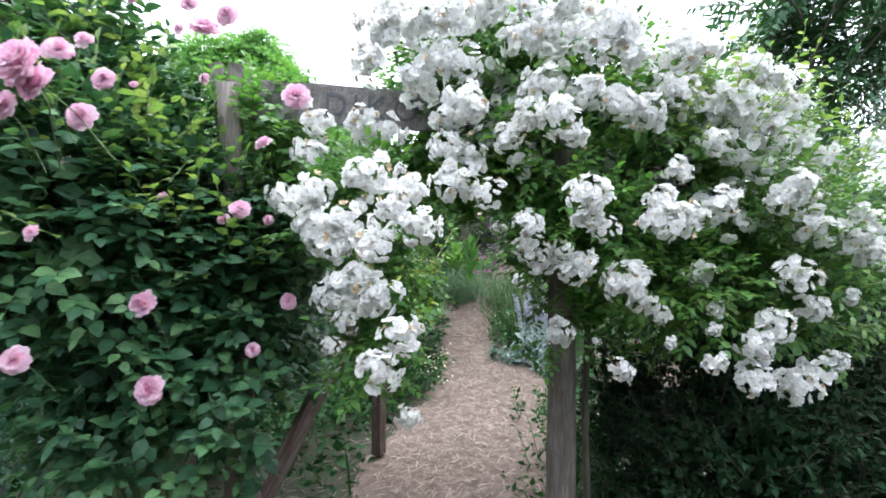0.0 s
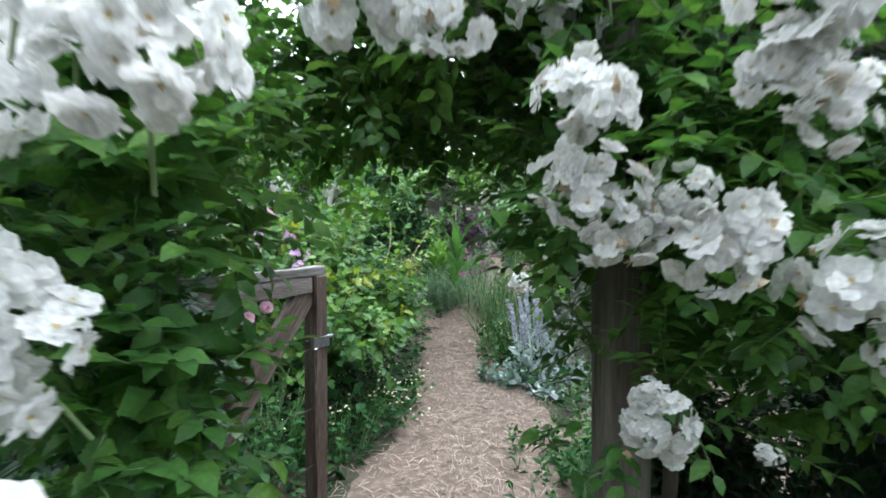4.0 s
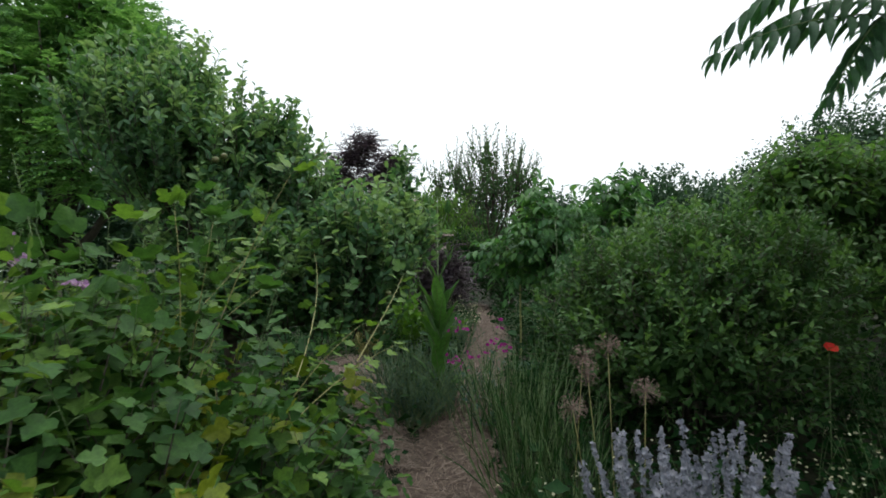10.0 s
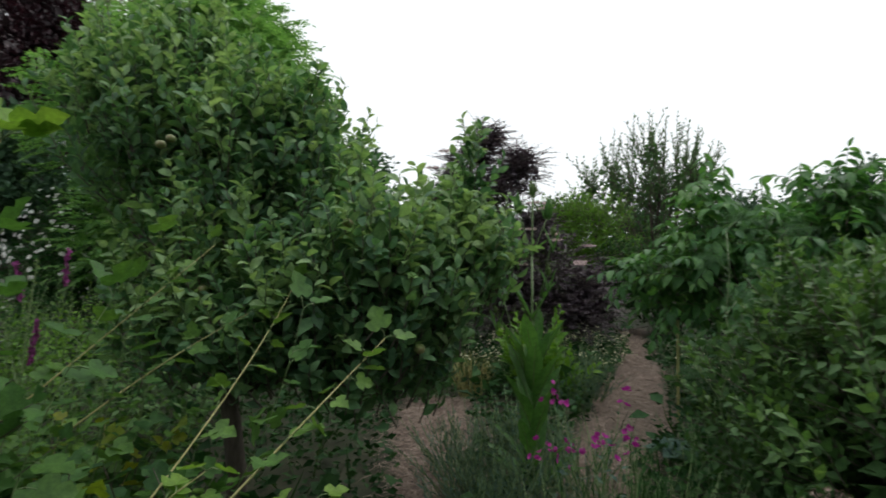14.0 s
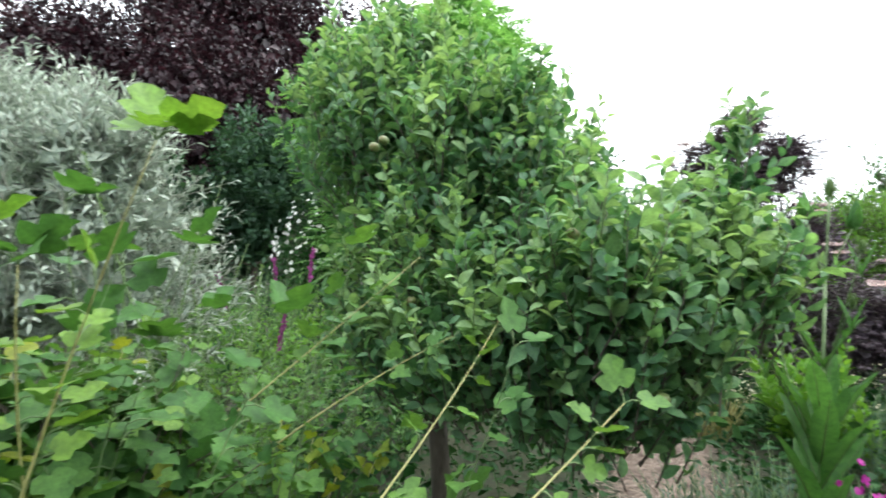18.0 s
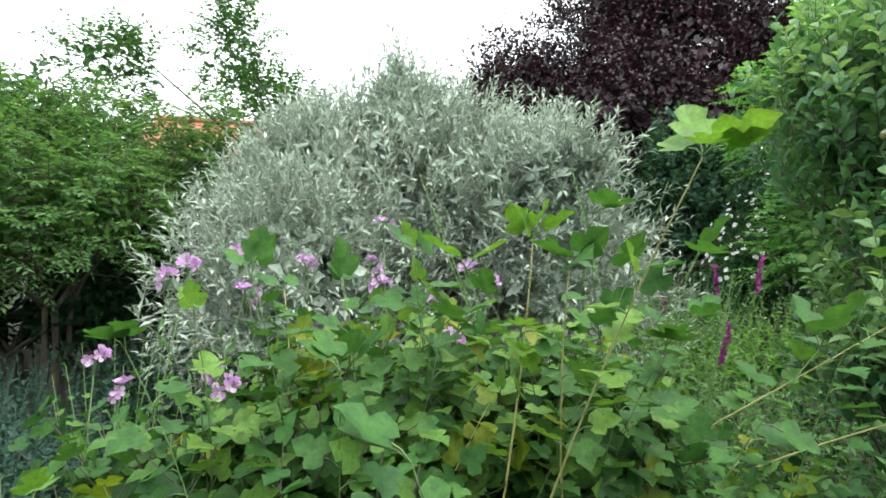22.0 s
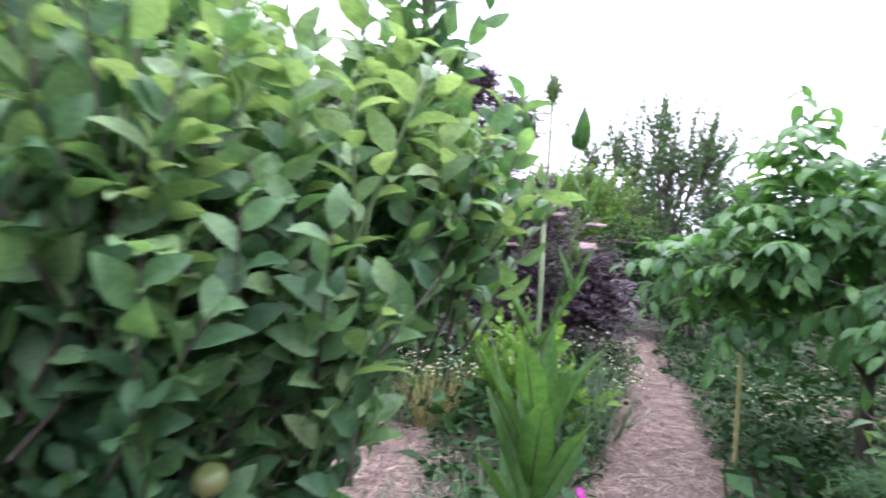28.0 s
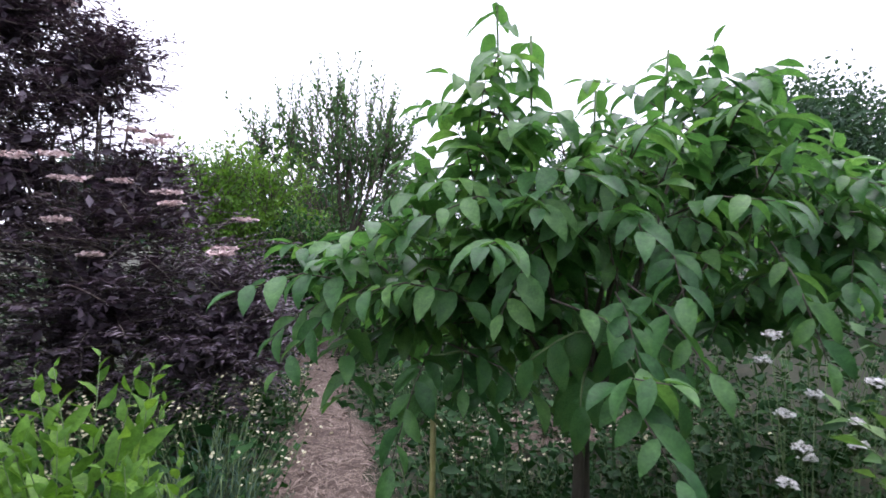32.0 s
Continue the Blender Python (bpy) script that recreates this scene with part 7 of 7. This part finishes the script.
# ---- low growth between the plants ----
def off_path(p):
    rows = np.array(main_path)
    l, rt = np.interp(p[:, 1], rows[:, 2], rows[:, 0]), np.interp(p[:, 1], rows[:, 2], rows[:, 1])
    keep = (p[:, 0] < l + 0.02) | (p[:, 0] > rt - 0.02)
    rows = np.array(side_path)
    l, rt = np.interp(p[:, 1], rows[:, 2], rows[:, 0], -9e9, -9e9), np.interp(p[:, 1], rows[:, 2], rows[:, 1], -9e9, -9e9)
    keep &= (p[:, 0] < l) | (p[:, 0] > rt)
    rows = np.array(yard)
    l, rt = np.interp(p[:, 1], rows[:, 2], rows[:, 0], 9e9, 9e9), np.interp(p[:, 1], rows[:, 2], rows[:, 1], -9e9, -9e9)
    return keep & ~((p[:, 0] > l) & (p[:, 0] < rt))


gr = np.random.RandomState(800)


def scatter(n, x0, x1, y0, y1):
    p = np.stack([gr.uniform(x0, x1, n), gr.uniform(y0, y1, n), np.zeros(n)], -1)
    p = p[off_path(p)]
    p[:, 2] = ground_z(p[:, 1]) - 0.005
    return p


pieces = []
for n, box4, h in ((3500, (-3.0, 4.0, 1.0, 13.5), 0.14), (9000, (-12, 12, 3, 24), 0.34)):
    p = scatter(n, *box4)
    d = UP + gr.normal(0, 0.35, p.shape)
    pieces.append((*leaves(p, d, gr.normal(0, 1, p.shape), h * gr.uniform(0.4, 1.2, len(p)), BLADE, 0.04 if h < 0.3 else 0.05), 0))
tagged(new("grass", make_mesh("grass", pieces, ["grass_leaf"])), "thin uneven grass between the beds", "grass", kind="stuff")
pieces = []
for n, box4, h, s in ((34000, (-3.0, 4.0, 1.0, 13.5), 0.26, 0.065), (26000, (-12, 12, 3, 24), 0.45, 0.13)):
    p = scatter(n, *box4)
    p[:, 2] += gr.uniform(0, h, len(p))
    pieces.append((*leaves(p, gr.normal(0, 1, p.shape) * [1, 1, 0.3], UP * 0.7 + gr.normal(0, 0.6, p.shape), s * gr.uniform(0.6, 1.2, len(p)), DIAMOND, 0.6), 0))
# ground cover in the darker green, with shade between plants in the colour
tagged(new("weeds", make_mesh("weeds", pieces, ["shaded_herb_leaf"])), "low leafy weeds and ground cover", "ground cover", kind="stuff")


# ---- the broad-leaved tree's outer leaves, one by one ----
lr = np.random.RandomState(900)
mag_ob = bpy.data.objects["magnolia"]


def loose_leaf(seed):
    r = np.random.RandomState(seed)
    v, f = [], []
    for i in range(9):
        s = i / 8
        w = 0.5 * (math.sin(math.pi * min(1, s * 0.93 + 0.06)) ** 0.8) * (1 - 0.25 * s)
        c = np.array([0, s, -0.28 * s * s])
        k = r.normal(0, 0.06, 2)
        v += [c + [-w / 2, 0, w * (0.22 + k[0])], c, c + [w / 2, 0, w * (0.22 + k[1])]]
    for i in range(8):
        q = 3 * i
        f += [(q, q + 1, q + 4), (q, q + 4, q + 3), (q + 1, q + 2, q + 5), (q + 1, q + 5, q + 4)]
    return make_mesh("loose_leaf", [(np.array(v), np.array(f), 0)], ["magnolia_leaf"], True)


LOOSE = [loose_leaf(910 + i) for i in range(4)]


def whorl(p, k, size, way):
    """A drooping spray of leaves at a shoot's tip."""
    for i in range(k):
        th = i * 2.4 + lr.uniform(0, 1)
        a = unit(np.array([math.cos(th), math.sin(th), lr.uniform(-0.9, -0.2)]) + 0.4 * np.array(way))
        n = UP * 0.8 + lr.normal(0, 0.2, 3)
        b = unit(np.cross(a, n))
        n = np.cross(b, a)
        ob = part("leaf", LOOSE[lr.randint(4)], mag_ob)
        m = Matrix(((b[0], a[0], n[0]), (b[1], a[1], n[1]), (b[2], a[2], n[2]))).to_4x4()
        q = np.array(p) - UP * 0.035 * i - np.array(mag_ob.location) + lr.normal(0, 0.01, 3)
        ob.matrix_basis = Matrix.Translation(q) @ m @ Matrix.Scale(size * lr.uniform(0.75, 1.15), 4)


def leader(p, q):
    a = np.array(mag_ob.location)
    rod("shoot", np.array(q, float) - a, np.array(p, float) - a, 0.0045, "stem", mag_ob, 5)


for p, k in (((1.03, 10.1, 2.15), 12), ((1.16, 10.1, 2.05), 9), ((1.65, 10.0, 2.02), 9), ((1.42, 10.1, 1.88), 7), ((2.18, 10.05, 1.95), 8), ((1.9, 10.1, 1.9), 7), ((0.74, 10.1, 1.62), 7), ((2.5, 10.05, 1.8), 7)):
    leader(p, (p[0] * 0.9 + 0.16, p[1] + 0.05, 1.25))
    whorl(p, k, 0.135, (0, 0, 0))
for p, k in (((0.76, 10.02, 0.95), 6), ((0.45, 10.3, 1.25), 6)):
    leader(p, (p[0] * 0.4 + 0.96, p[1] * 0.3 + 7.15, p[2] + 0.02))
    whorl(p, k, 0.14, (0, 0, 0))


def bough(line, k, size):
    """A low arching branch with paired leaves hanging from it."""
    q = np.array(line, float) - np.array(mag_ob.location)
    u = np.linspace(0, 1, 9)[:, None]
    curve = (1 - u) ** 2 * q[0] + 2 * u * (1 - u) * q[1] + u * u * q[2]
    part("bough", make_mesh("bough", [(*tubes(curve[None], np.linspace(0.006, 0.0022, 9)[None], 6), 0)], ["stem"], True), mag_ob)
    for i in range(k):
        f = 0.3 + 0.7 * i / (k - 1)
        at = np.array([np.interp(f, u[:, 0], curve[:, j]) for j in range(3)])
        tan = unit(q[2] - q[1])
        side = unit(np.cross(tan, UP)) * (1 if i % 2 else -1) * (i < k - 1)
        a = unit(side * 0.55 + tan * 0.35 - UP * 0.8 + lr.normal(0, 0.12, 3))
        b = unit(np.cross(a, tan * 0.6 + UP * 0.8 - np.array([0, 0.5, 0])))
        n = np.cross(b, a)
        ob = part("leaf", LOOSE[lr.randint(4)], mag_ob)
        ob.matrix_basis = Matrix.Translation(at) @ Matrix(((b[0], a[0], n[0]), (b[1], a[1], n[1]), (b[2], a[2], n[2]))).to_4x4() @ Matrix.Scale(size * lr.uniform(0.85, 1.12), 4)


for line in (((1.36, 10.0, 0.98), (1.2, 9.75, 1.12), (1.0, 9.72, 1.0)), ((1.36, 10.0, 0.98), (1.4, 9.75, 1.12), (1.54, 9.7, 0.93)), ((1.33, 9.98, 0.96), (1.28, 9.72, 1.08), (1.27, 9.6, 0.94)), ((1.38, 9.95, 0.9), (1.4, 9.75, 0.98), (1.42, 9.62, 0.88)), ((1.33, 9.95, 0.9), (1.18, 9.75, 0.96), (1.12, 9.65, 0.88))):
    bough(line, 7, 0.135)
wp, wo = on_blobs(lr, MAGNOLIA, 8, 0.02, -0.3)
for p, o in zip(wp, wo):
    whorl(p + o * 0.05, 7, 0.14, o)
